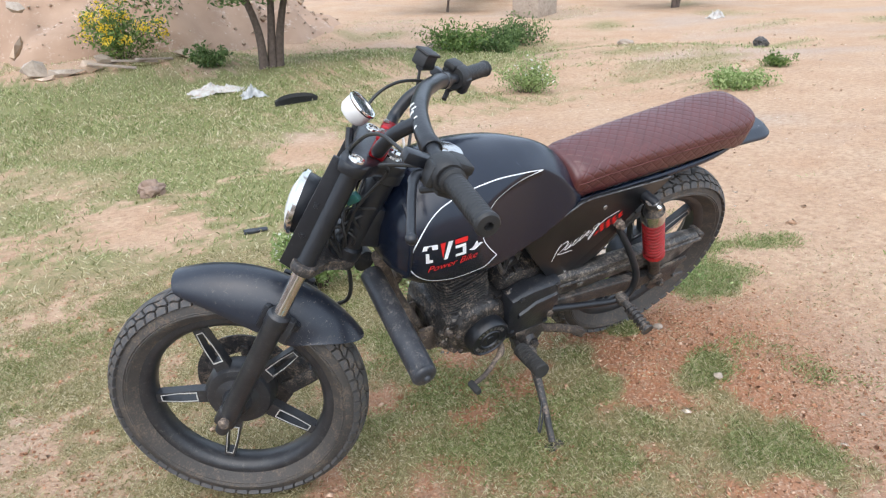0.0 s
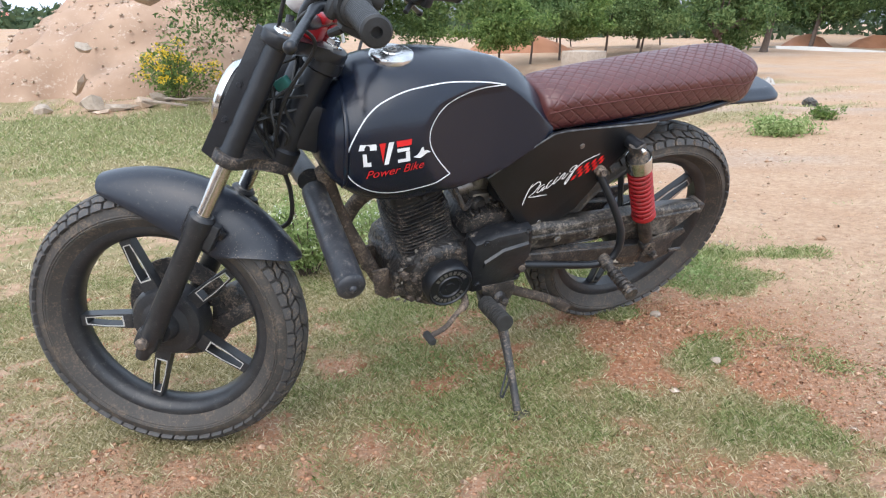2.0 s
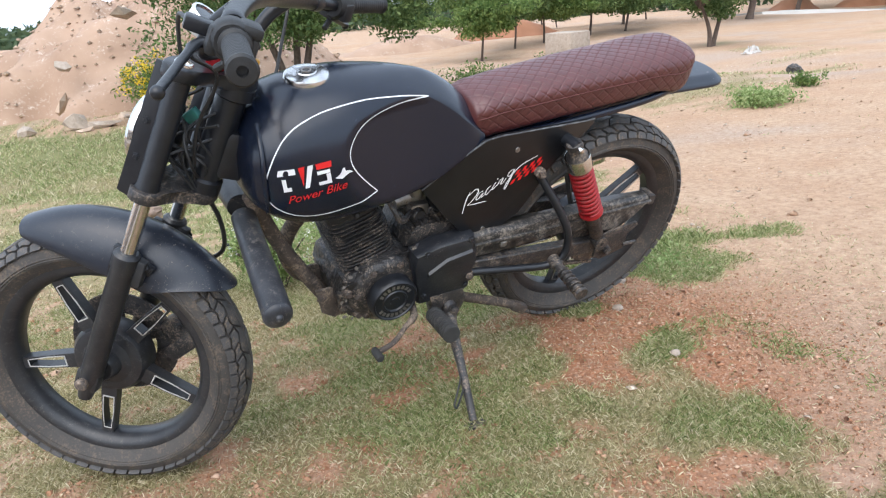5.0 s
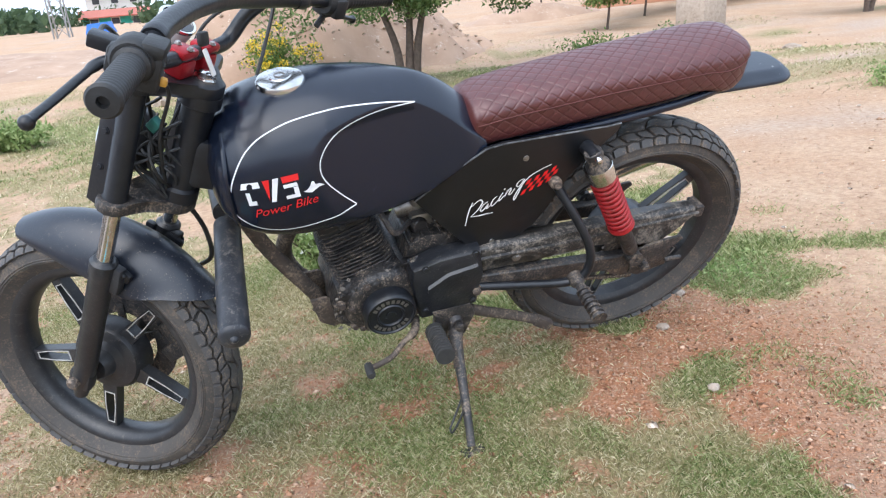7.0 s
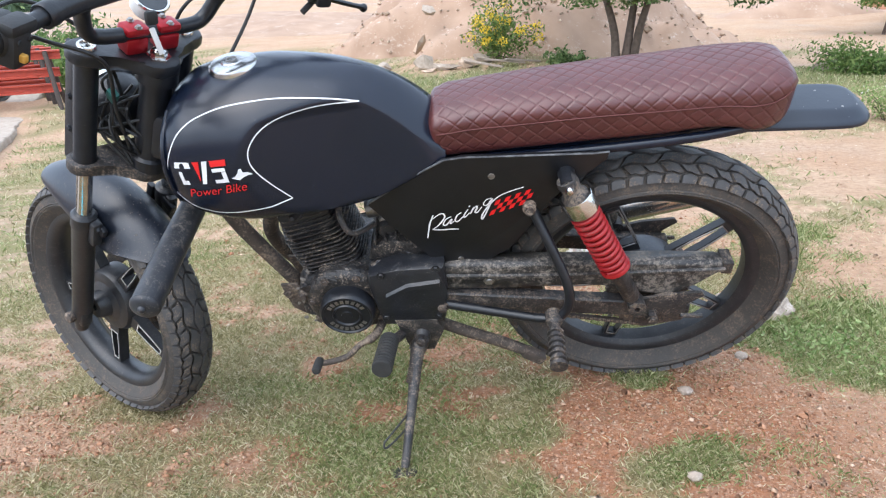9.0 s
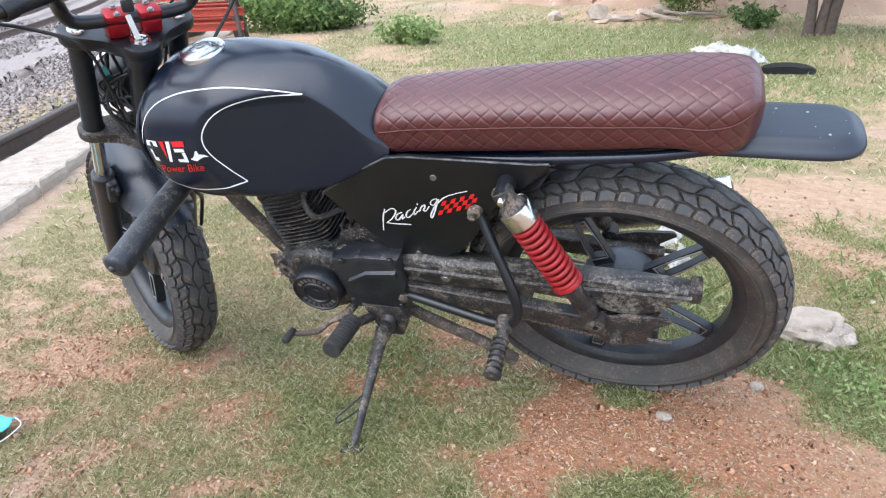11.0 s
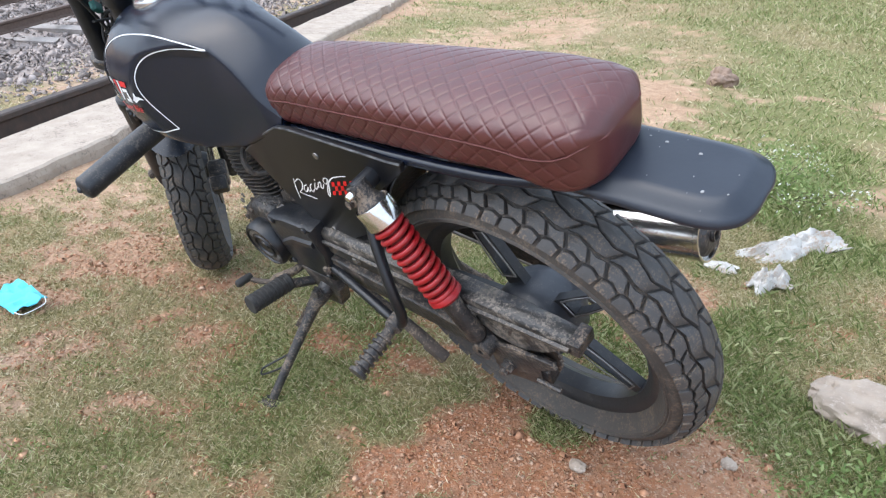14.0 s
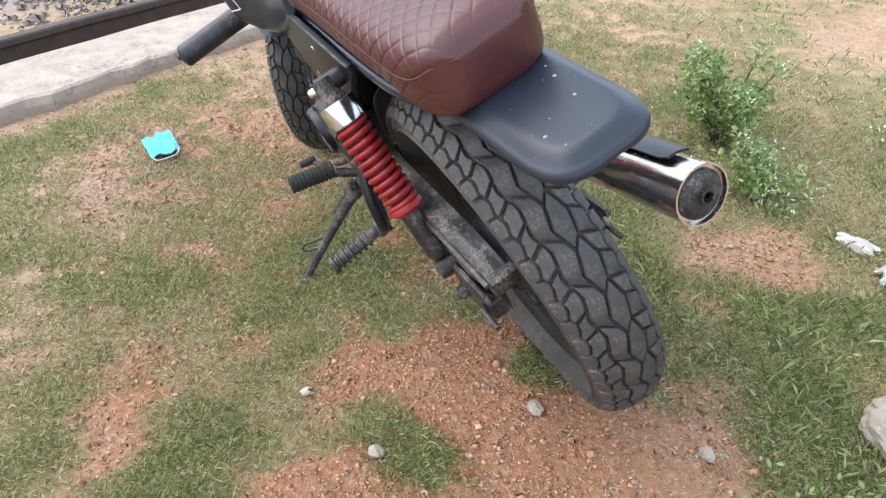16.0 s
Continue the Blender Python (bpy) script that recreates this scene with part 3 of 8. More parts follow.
GRASS = foliage("grass_blades", [(0.14, 0.13, 0.05), (0.28, 0.255, 0.12), (0.42, 0.37, 0.2), (0.58, 0.51, 0.32), (0.74, 0.66, 0.48)])
GREEN_GRASS = foliage("green_grass_blades", [(0.1, 0.135, 0.04), (0.2, 0.25, 0.085), (0.34, 0.375, 0.16), (0.58, 0.58, 0.33)])
LEAF = foliage("tree_leaves", [(0.05, 0.095, 0.03), (0.115, 0.175, 0.06), (0.22, 0.29, 0.11)])
LEAF_LIGHT = foliage("light_leaves", [(0.07, 0.13, 0.03), (0.14, 0.21, 0.06), (0.23, 0.3, 0.09)])
LEAF_DARK = foliage("dark_leaves", [(0.03, 0.062, 0.02), (0.07, 0.115, 0.035)])
FLOWER = foliage("yellow_petals", [(0.75, 0.52, 0.02), (0.8, 0.62, 0.1)])
WHITE_FLOWER = foliage("white_petals", [(0.7, 0.7, 0.65), (0.8, 0.8, 0.75)])
LEAF_FRESH = foliage("fresh_leaves", [(0.14, 0.22, 0.06), (0.25, 0.32, 0.12), (0.42, 0.48, 0.22)])
BARK = material("tree_bark", (0.13, 0.095, 0.075), (0.075, 0.055, 0.045), 22, 0.9, 0, 0.8, 40)


def blades(name, xy, length, width, lean, mat, label, seed):
    """Grass: one bent blade of two faces at each place."""
    r = np.random.default_rng(seed)
    n = len(xy)
    z = ground_z(xy[:, 0], xy[:, 1])
    base = np.column_stack([xy, z - 0.004])
    turn = r.uniform(0, 2 * np.pi, n)
    side = np.column_stack([np.cos(turn), np.sin(turn), np.zeros(n)])
    fall = r.uniform(0, 2 * np.pi, n)
    tip_way = np.column_stack([np.cos(fall), np.sin(fall), np.zeros(n)])
    ln = (length * r.uniform(0.45, 1.25, n))[:, None]
    w = (width * r.uniform(0.7, 1.3, n))[:, None]
    b = np.clip(lean * r.uniform(0.25, 1.2, n), 0, 1.1)[:, None]
    up = np.sqrt(np.clip(1 - (0.85 * b) ** 2, 0.04, 1))
    mid = base + np.array([0, 0, 1]) * ln * 0.55 * up + tip_way * ln * b * 0.38 + side * w * 0.6
    tip = base + np.array([0, 0, 1]) * ln * up * 0.85 + tip_way * ln * b
    v = np.stack([base - side * w, base + side * w, mid, tip], 1).reshape(-1, 3)
    k = np.arange(n)[:, None] * 4
    f = np.concatenate([k + [0, 1, 2], k + [0, 2, 3]])
    me = raw_mesh(name, v, f)
    me.materials.append(mat)
    return tagged(new(name, me), label, "grass", kind="stuff")


def scatter(n, x0, x1, y0, y1, power, seed, cover_of, floor=0.0, fade=0.0, hole=False):
    """Places chosen where that growth covers the soil."""
    r = np.random.default_rng(seed)
    p = np.column_stack([r.uniform(x0, x1, n), r.uniform(y0, y1, n)])
    c = cover_of(p[:, 0], p[:, 1])
    keep = r.uniform(0, 1, n) < np.clip((c - 0.14) / 0.62, floor, 1) ** power
    if hole:
        keep &= (p[:, 0] < -1.45) | (p[:, 0] > 1.75) | (p[:, 1] < -0.95) | (p[:, 1] > 1.65)
    if fade:
        keep &= r.uniform(0, 1, n) < np.clip((x1 - p[:, 0]) / fade, 0, 1) * np.clip((p[:, 0] - x0) / fade, 0, 1) * np.clip((y1 - p[:, 1]) / fade, 0, 1) * np.clip((p[:, 1] - y0) / (0.4 * fade), 0, 1)
    return p[keep]


blades("grass", scatter(900000, -1.7, 2.0, -1.15, 1.9, 0.9, 21, grass_cover, 0.03, 0.4), 0.019, 0.00075, 1.0, GRASS, "short dry yellow-green grass", 31)
blades("grass", scatter(800000, -1.7, 2.0, -1.15, 1.9, 1.2, 22, lush_cover, 0.0, 0.4), 0.021, 0.00085, 0.9, GREEN_GRASS, "short fresh green grass in patches", 32)
blades("grass", scatter(42000, 0.1, 1.9, 0.35, 2.8, 1.6, 27, lush_cover, 0.0, 0.3), 0.042, 0.0013, 0.75, GREEN_GRASS, "longer green grass in clumps", 37)
blades("grass", scatter(260000, -5, 7, -5, 8, 1.3, 23, grass_cover, 0, 1.0, True), 0.036, 0.0024, 1.0, GRASS, "thin dry meadow grass", 33)
blades("grass", scatter(220000, -5, 7, -5, 8, 1.2, 24, lush_cover, 0, 1.0, True), 0.038, 0.0024, 0.85, GREEN_GRASS, "green meadow grass", 34)
blades("grass", scatter(110000, -9, 14, 5, 22, 1.4, 25, grass_cover), 0.055, 0.005, 0.9, GRASS, "far dry meadow grass", 35)
blades("grass", scatter(110000, -9, 14, 5, 22, 1.3, 26, lush_cover), 0.06, 0.005, 0.8, GREEN_GRASS, "far green meadow grass", 36)

# ---- stones, plants, background ----
ROCK = material("pale_rock", (0.39, 0.32, 0.255), (0.25, 0.2, 0.16), 18, 0.9, 0, 1.0, 70, (0.46, 0.4, 0.34), 0.36, 14)
RED_ROCK = material("brown_rock", (0.27, 0.19, 0.14), (0.18, 0.125, 0.095), 18, 0.9, 0, 1.0, 70, (0.33, 0.26, 0.2), 0.3, 14)
PEBBLE = foliage("pebbles", [(0.34, 0.16, 0.09), (0.42, 0.215, 0.122), (0.49, 0.27, 0.165), (0.54, 0.33, 0.215), (0.62, 0.44, 0.32)], 0.0, 0.9)
SAND_STONE = foliage("sand_stones", [(0.33, 0.2, 0.125), (0.45, 0.3, 0.2), (0.52, 0.38, 0.27), (0.66, 0.55, 0.46)], 0.0, 0.9)
BALLAST = material("track_ballast", (0.36, 0.305, 0.28), (0.27, 0.23, 0.21), 30, 0.9, 0, 0.12, 60, island=True)
CONCRETE = material("weathered_concrete", (0.43, 0.36, 0.295), (0.33, 0.27, 0.215), 14, 0.9, 0, 0.7, 70, (0.2, 0.16, 0.13), 0.36, 9)


def lump(bm, place, size, seed, rough=0.35, sub=2, m=None):
    """A stone: an uneven, flattened ball with facets."""
    made = bmesh.ops.create_icosphere(bm, subdivisions=sub, radius=1.0)
    off = Vector((seed * 3.17, seed * 1.91, seed * 0.73))
    turn = Euler((seed * 0.7, seed * 1.3, seed * 2.1)).to_matrix()
    for v in made["verts"]:
        d = 1 + rough * noise.noise(v.co * 1.3 + off) + rough * 0.5 * noise.noise(v.co * 3.1 + off) + rough * 0.22 * noise.noise(v.co * 7.3 + off)
        q = turn @ (v.co * d)
        v.co = Vector(place) + Vector((q.x * size[0], q.y * size[1], q.z * size[2]))
        if m:
            v.co = m @ v.co


def on_ground(x, y, lift=0.0):
    return Vector((x, y, float(ground_z(x, y)) + lift))


def stone_field(name, xy, size, mat, label, seed, category="pebbles", flat=0.6):
    """Many small stones in one mesh: squashed octahedra."""
    r = np.random.default_rng(seed)
    n = len(xy)
    s = size * np.exp(r.normal(0, 0.45, n))
    base = np.array([[1, 0, 0], [-0.8, 0.3, 0], [0.1, 1, 0], [0.2, -0.9, 0], [0.15, 0.1, 0.9], [0, 0, -0.9], [0.6, 0.6, 0.55], [-0.5, -0.55, 0.5]])
    faces = np.array([[4, 6, 7], [6, 0, 3], [6, 3, 7], [4, 0, 6], [4, 2, 0], [4, 7, 1], [4, 1, 2], [7, 3, 1], [0, 2, 5], [2, 1, 5], [1, 3, 5], [3, 0, 5]])
    a = r.uniform(0, 2 * np.pi, n)
    c, sn = np.cos(a), np.sin(a)
    q = base[None] * (1 + r.uniform(-0.3, 0.3, (n, 8, 3)))
    x = (q[..., 0] * c[:, None] - q[..., 1] * sn[:, None]) * s[:, None]
    y = (q[..., 0] * sn[:, None] + q[..., 1] * c[:, None]) * s[:, None]
    z = q[..., 2] * (s * flat)[:, None]
    gz = ground_z(xy[:, 0], xy[:, 1])
    v = np.stack([x + xy[:, :1], y + xy[:, 1:2], z + (gz + s * 0.25)[:, None]], -1).reshape(-1, 3)
    f = (faces[None] + (np.arange(n) * 8)[:, None, None]).reshape(-1, 3)
    me = raw_mesh(name, v, f, False)
    me.materials.append(mat)
    return tagged(new(name, me), label, category, kind="stuff")


def bare_places(n, x0, x1, y0, y1, seed, thin=0.0):
    r = np.random.default_rng(seed)
    p = np.column_stack([r.uniform(x0, x1, n), r.uniform(y0, y1, n)])
    edge = np.minimum.reduce([p[:, 0] - x0, x1 - p[:, 0], p[:, 1] - y0, y1 - p[:, 1]]) / (0.18 * (x1 - x0))
    return p[(r.uniform(0, 1, n) > grass_cover(p[:, 0], p[:, 1]) * 1.3) & (r.uniform(0, 1, n) < edge) & (r.uniform(0, 1, n) > thin * sandy(p[:, 0], p[:, 1]))]


stone_field("pebbles", bare_places(120000, -1.3, 1.5, -1.05, 1.5, 41, 0.85), 0.0024, PEBBLE, "fine reddish gravel on bare soil", 51)
stone_field("pebbles", bare_places(8000, -1.6, 1.6, -1.1, 2.2, 42, 0.8), 0.0044, PEBBLE, "scattered reddish pebbles", 52)
stone_field("pebbles", bare_places(7000, 0.8, 6.5, -1.0, 6.5, 44), 0.004, SAND_STONE, "small stones on bare sand", 54)
stone_field("pebbles", bare_places(4000, -4, 13, -2.0, 14, 43), 0.008, SAND_STONE, "scattered stones on open ground", 53)


def leaf_cloud(centres, spread, count, size, seed, flat=0.75):
    """Leaves round the centres: arrays of corners and faces."""
    r = np.random.default_rng(seed)
    centres = np.asarray(centres, float)
    spread = np.broadcast_to(np.asarray(spread, float), (len(centres),))
    pick = r.integers(0, len(centres), count)
    d = r.normal(0, 1, (count, 3))
    d /= np.linalg.norm(d, axis=1)[:, None]
    p = centres[pick] + d * (spread[pick] * r.uniform(0, 1, count) ** 0.45)[:, None] * np.array([1, 1, flat])
    a = r.normal(0, 1, (count, 3))
    a /= np.linalg.norm(a, axis=1)[:, None]
    b = np.cross(a, r.normal(0, 1, (count, 3)))
    b /= np.linalg.norm(b, axis=1)[:, None]
    s = (size * r.uniform(0.6, 1.35, count))[:, None]
    v = np.stack([p - a * s, p + b * s * 0.42, p + a * s, p - b * s * 0.42], 1).reshape(-1, 3)
    k = np.arange(count)[:, None] * 4
    return v, k + np.array([0, 1, 2, 3])


def mesh_part(name, me, mat, parent, label=""):
    me.materials.append(mat)
    ob = new(name, me)
    ob.parent = parent
    if label:
        ob["label"] = label
    return ob


def empty(name, m):
    ob = new(name)
    ob.matrix_world = m
    return ob


def tree(x, y, label, trunks, crown, reach, low, high, clumps, leaves, leaf, mat, seed, clump=0.55, girth=0.09, twigs=True):
    """A tree: tapered trunks with limbs, and a crown of leaf clumps between low and high."""
    r = np.random.default_rng(seed)
    root = empty("tree", Matrix.Translation(on_ground(x, y, -0.05)))
    tagged(root, label, "tree", "trees")
    centres = []
    for i in range(clumps):
        a, q = r.uniform(0, 2 * math.pi), math.sqrt(r.uniform(0.05, 1))
        h = r.uniform(0, 1)
        wide = reach * (math.sin(math.pi * (0.16 + 0.8 * h)) ** 0.75) * (0.7 + 0.3 * math.sin(3 * a + seed) * r.uniform(0.4, 1) + 0.55 * noise.noise((2.2 * math.cos(a), 2.2 * math.sin(a), 3.0 * h + seed)))
        centres.append((crown[0] + wide * q * math.cos(a), crown[1] + wide * q * math.sin(a), low + (high - low) * h))
    bm = bmesh.new()
    tops = []
    for k, (tx, ty, th) in enumerate(trunks):
        path = spline([(1.6 * girth * k - girth, 0.4 * girth * k, 0), (tx * 0.3 + 0.05 * k, ty * 0.3, th * 0.45), (tx, ty, th)], 5)
        rad = [girth * (1 - 0.5 * i / len(path)) * (1.25 if i == 0 else 1) for i in range(len(path))]
        add_tube(bm, path, rad, 10)
        tops.append(Vector((tx, ty, th)))
    part("trunk", bm, BARK, root)
    bm = bmesh.new()
    for i, c in enumerate(centres[::max(1, clumps // 26)]):
        t = min(tops, key=lambda q: (q - Vector(c)).length)
        mid = (t + Vector(c)) / 2 + Vector((r.normal(0, 0.12), r.normal(0, 0.12), 0.15)) * reach * 0.25
        add_tube(bm, spline([t - Vector((0, 0, 0.15)), mid, c], 4), [girth * 0.42 * (1 - 0.1 * j) for j in range(9)], 6)
    part("branchwork", bm, BARK, root)
    v, f = leaf_cloud(centres, [clump * r.uniform(0.6, 1.3) for _ in centres], leaves, leaf, seed + 5)
    mesh_part("crown", raw_mesh("crown", v, f, False), mat, root)
    return root


def bush(x, y, label, reach, height, leaves, leaf, mat, seed, flowers=0, flower_mat=None, stems=14, category="bush", flower_size=None):
    r = np.random.default_rng(seed)
    root = empty("bush", Matrix.Translation(on_ground(x, y, -0.02)))
    tagged(root, label, category, "bushes")
    tips = []
    bm = bmesh.new()
    for i in range(stems):
        a, q = r.uniform(0, 2 * math.pi), reach * math.sqrt(r.uniform(0, 1))
        tip = Vector((q * math.cos(a), q * math.sin(a), height * r.uniform(0.45, 1.0) * (1 - 0.35 * q / reach)))
        add_tube(bm, spline([(tip.x * 0.15, tip.y * 0.15, 0), (tip.x * 0.5, tip.y * 0.5, tip.z * 0.6), tip], 3), [min(height * 0.007, 0.008)] * 7, 5)
        tips += [tip, tip * 0.72, tip * 0.45 + Vector((0, 0, 0.02))]
    part("stemwork", bm, BARK, root)
    v, f = leaf_cloud(tips, [reach * 0.34] * len(tips), leaves, leaf, seed + 1, 0.8)
    v[:, 2] = np.maximum(v[:, 2], 0.0)
    mesh_part("foliage", raw_mesh("foliage", v, f, False), mat, root)
    if flowers:
        v, f = leaf_cloud([t * 1.05 for t in tips[::3]], [reach * 0.2] * len(tips[::3]), flowers, flower_size or leaf * 1.1, seed + 2)
        mesh_part("blossom", raw_mesh("blossom", v, f, False), flower_mat, root)
    return root


# the tree behind the motorcycle, and those of the far side
tree(1.69, 9.06, "spreading green tree with a forked trunk on the meadow", [(-0.36, 0.1, 1.4), (0.2, 0.16, 1.5), (0.4, -0.1, 1.4)], (0.05, 0.3), 3.95, 1.2, 5.0, 290, 125000, 0.037, LEAF, 3, 0.48, 0.072)
tree(9.1, 17.5, "slim young tree with light green leaves", [(0.1, 0, 1.5)], (0, 0), 1.75, 0.85, 2.15, 90, 14000, 0.055, LEAF_LIGHT, 5, 0.34, 0.04)
tree(13.4, 21.0, "young light green tree on bare ground", [(-0.1, 0.1, 1.6)], (0, 0), 2.2, 1.05, 2.6, 95, 15000, 0.065, LEAF_LIGHT, 6, 0.4, 0.045)
tree(16.5, 22.6, "young green tree on bare ground", [(0.1, 0.1, 1.5)], (0, 0), 2.3, 1.0, 2.6, 95, 15000, 0.07, LEAF, 8, 0.42, 0.055)
tree(14.1, 13.6, "bushy green tree with a low forked trunk", [(-0.5, 0, 1.2), (0.5, 0.1, 1.3)], (0, 0), 1.75, 0.9, 3.1, 90, 16000, 0.06, LEAF, 9, 0.38, 0.07)
tree(19.0, 23.6, "young green tree beside bare ground", [(0.1, -0.1, 1.4)], (0, 0), 2.4, 0.9, 3.0, 95, 14000, 0.075, LEAF, 14, 0.45, 0.055)
tree(11.4, 19.6, "small light green tree on bare ground", [(0.1, 0.1, 1.3)], (0, 0), 1.65, 0.95, 2.3, 80, 11000, 0.06, LEAF, 15, 0.34, 0.04)
tree(21.5, 27.0, "dark green tree behind the young ones", [(0.1, 0.1, 2.0)], (0, 0), 2.6, 1.4, 4.6, 90, 13000, 0.1, LEAF_DARK, 16, 0.6, 0.07)
tree(17.5, 29.0, "dark green tree behind the young ones", [(0.1, 0.1, 2.0)], (0, 0), 2.4, 1.4, 4.0, 90, 13000, 0.1, LEAF_DARK, 17, 0.6, 0.07)
big = tree(25.1, 22.7, "tall dark green tree at the edge of the clearing", [(0.2, 0, 2.6)], (0, 0), 4.0, 1.9, 8.5, 80, 16000, 0.15, LEAF_DARK, 10, 1.2, 0.16)
big2 = tree(41.5, 34.3, "tall green tree beside the far road", [(0.6, 0, 3.4)], (0.4, 0), 4.6, 2.6, 9.5, 80, 16000, 0.16, LEAF, 12, 1.3, 0.16)
for i, (x, y, s, turn) in enumerate([(31, 31, 0.6, 20), (20, 32, 0.33, 80), (26, 40, 0.36, 150), (35, 42, 0.42, 200), (47, 39, 1.1, 250), (52, 33, 1.2, 300), (57, 38, 1.1, 40), (60, 29, 1.25, 100), (15, 38, 0.35, 170), (9, 42, 0.38, 220), (42, 26, 1.0, 280), (66, 24, 1.3, 10), (50, 20, 1.1, 60), (8, 60, 0.4, 60), (70, 36, 1.3, 200)]):
    c = copy_thing((big, big2)[i % 2], Matrix.Translation(on_ground(x, y, -0.1)) @ pose(0, 0, 0, 0, 0, turn) @ Matrix.Diagonal((s, s, s * (0.85 + 0.08 * (i % 4)), 1)))
    tagged(c, "tall green tree in the far wood", "tree", "trees")

# low growth
bush(-0.12, 11.6, "bush with small yellow flowers by the rubble", 0.66, 0.98, 2600, 0.036, LEAF_LIGHT, 61, 1100, FLOWER, 20, flower_size=0.03)
bush(1.02, 9.88, "low dark green weeds under the tree", 0.36, 0.4, 900, 0.04, LEAF, 62)
bush(4.9, 9.1, "leafy green weeds on the meadow", 0.65, 0.5, 2400, 0.035, LEAF_LIGHT, 63, stems=24)
bush(5.4, 8.8, "leafy green weeds on the meadow", 0.4, 0.38, 1200, 0.035, LEAF, 64)
bush(3.45, 4.95, "pale green herb with small white flowers", 0.36, 0.4, 3200, 0.016, LEAF_FRESH, 65, 60, WHITE_FLOWER, 26)
bush(4.9, 3.5, "low feathery green weed on bare soil", 0.36, 0.25, 2200, 0.02, LEAF_FRESH, 66, stems=26)
bush(6.15, 3.95, "small green weed on bare soil", 0.18, 0.2, 800, 0.018, LEAF_LIGHT, 67)
bush(6.6, 10.1, "dense green weeds at the edge of the meadow", 0.7, 0.55, 2200, 0.035, LEAF, 68, stems=26)
bush(-0.1, 1.15, "tall feathery herb with tiny white flowers", 0.15, 0.42, 4200, 0.011, LEAF_FRESH, 69, 260, WHITE_FLOWER, 26, "plant", 0.006)
bush(0.18, 1.0, "leafy herb with tiny white flowers", 0.18, 0.17, 1300, 0.011, LEAF_FRESH, 70, 160, WHITE_FLOWER, 22, "plant", 0.006)
bush(0.35, 1.75, "flowering green weeds in the grass", 0.32, 0.16, 2600, 0.009, LEAF_FRESH, 71, 260, WHITE_FLOWER, 24, "plant", 0.007)
bush(-3.3, 7.5, "rough green weeds by the railway", 0.42, 0.45, 2000, 0.035, LEAF_FRESH, 72, stems=24)
bush(-5.5, 9.1, "rough green weeds by the railway", 0.75, 0.6, 2400, 0.05, LEAF, 73, stems=22)
bush(-6.2, 8.9, "rough green bushes by the railway", 1.2, 0.9, 2600, 0.06, LEAF_LIGHT, 74, stems=26)
bush(-8.4, 11.4, "rough green bushes by the railway", 1.3, 1.1, 2600, 0.06, LEAF, 75, stems=26)
bush(1.12, 0.32, "fresh low green weeds behind the wheel", 0.2, 0.045, 1000, 0.008, LEAF_FRESH, 76, stems=30, category="plant")


def rock(x, y, size, seed, label, mat=ROCK, sink=0.25, category="rock"):
    bm = bmesh.new()
    lump(bm, (0, 0, 0), size, seed, 0.3, 5 if size[0] > 0.05 else 3)
    ob = part("rock", bm, mat, None, angle=34)
    ob.matrix_world = Matrix.Translation(on_ground(x, y, size[2] * (1 - 2 * sink)))
    return tagged(ob, label, category, "rocks")


rock(1.03, 0.62, (0.11, 0.08, 0.05), 7, "pale rough rock lying in grass")
rock(-0.55, 3.32, (0.088, 0.075, 0.066), 9, "round brown rock on the meadow", RED_ROCK)
rock(0.66, -0.27, (0.014, 0.012, 0.01), 12, "small grey pebble on gravel")
rock(0.7, 0.02, (0.016, 0.013, 0.011), 14, "small grey pebble on gravel")
rock(0.89, 0.25, (0.015, 0.012, 0.011), 15, "small pale pebble on gravel")
rock(8.6, 6.2, (0.12, 0.1, 0.09), 16, "dark stone on bare sand", MUDDY)
rock(4.6, 9.4, (0.16, 0.12, 0.08), 17, "flat pale stone in the grass")
rock(7.4, 7.9, (0.14, 0.1, 0.06), 18, "flat pale stone on bare ground")


# litter: crumpled plastic bags, a scrap of tyre, a face mask
PLASTIC = material("white_plastic_film", (0.52, 0.5, 0.47), (0.38, 0.36, 0.335), 18, 0.45, 0, 0.6, 50, (0.36, 0.27, 0.2), 0.42, 16)
GREY_PLASTIC = material("grey_plastic_film", (0.42, 0.43, 0.43), (0.3, 0.3, 0.3), 20, 0.3, 0, 0.6, 60)
MASK = material("turquoise_cloth", (0.115, 0.53, 0.64), (0.095, 0.46, 0.57), 30, 0.85, 0, 0.3, 200)


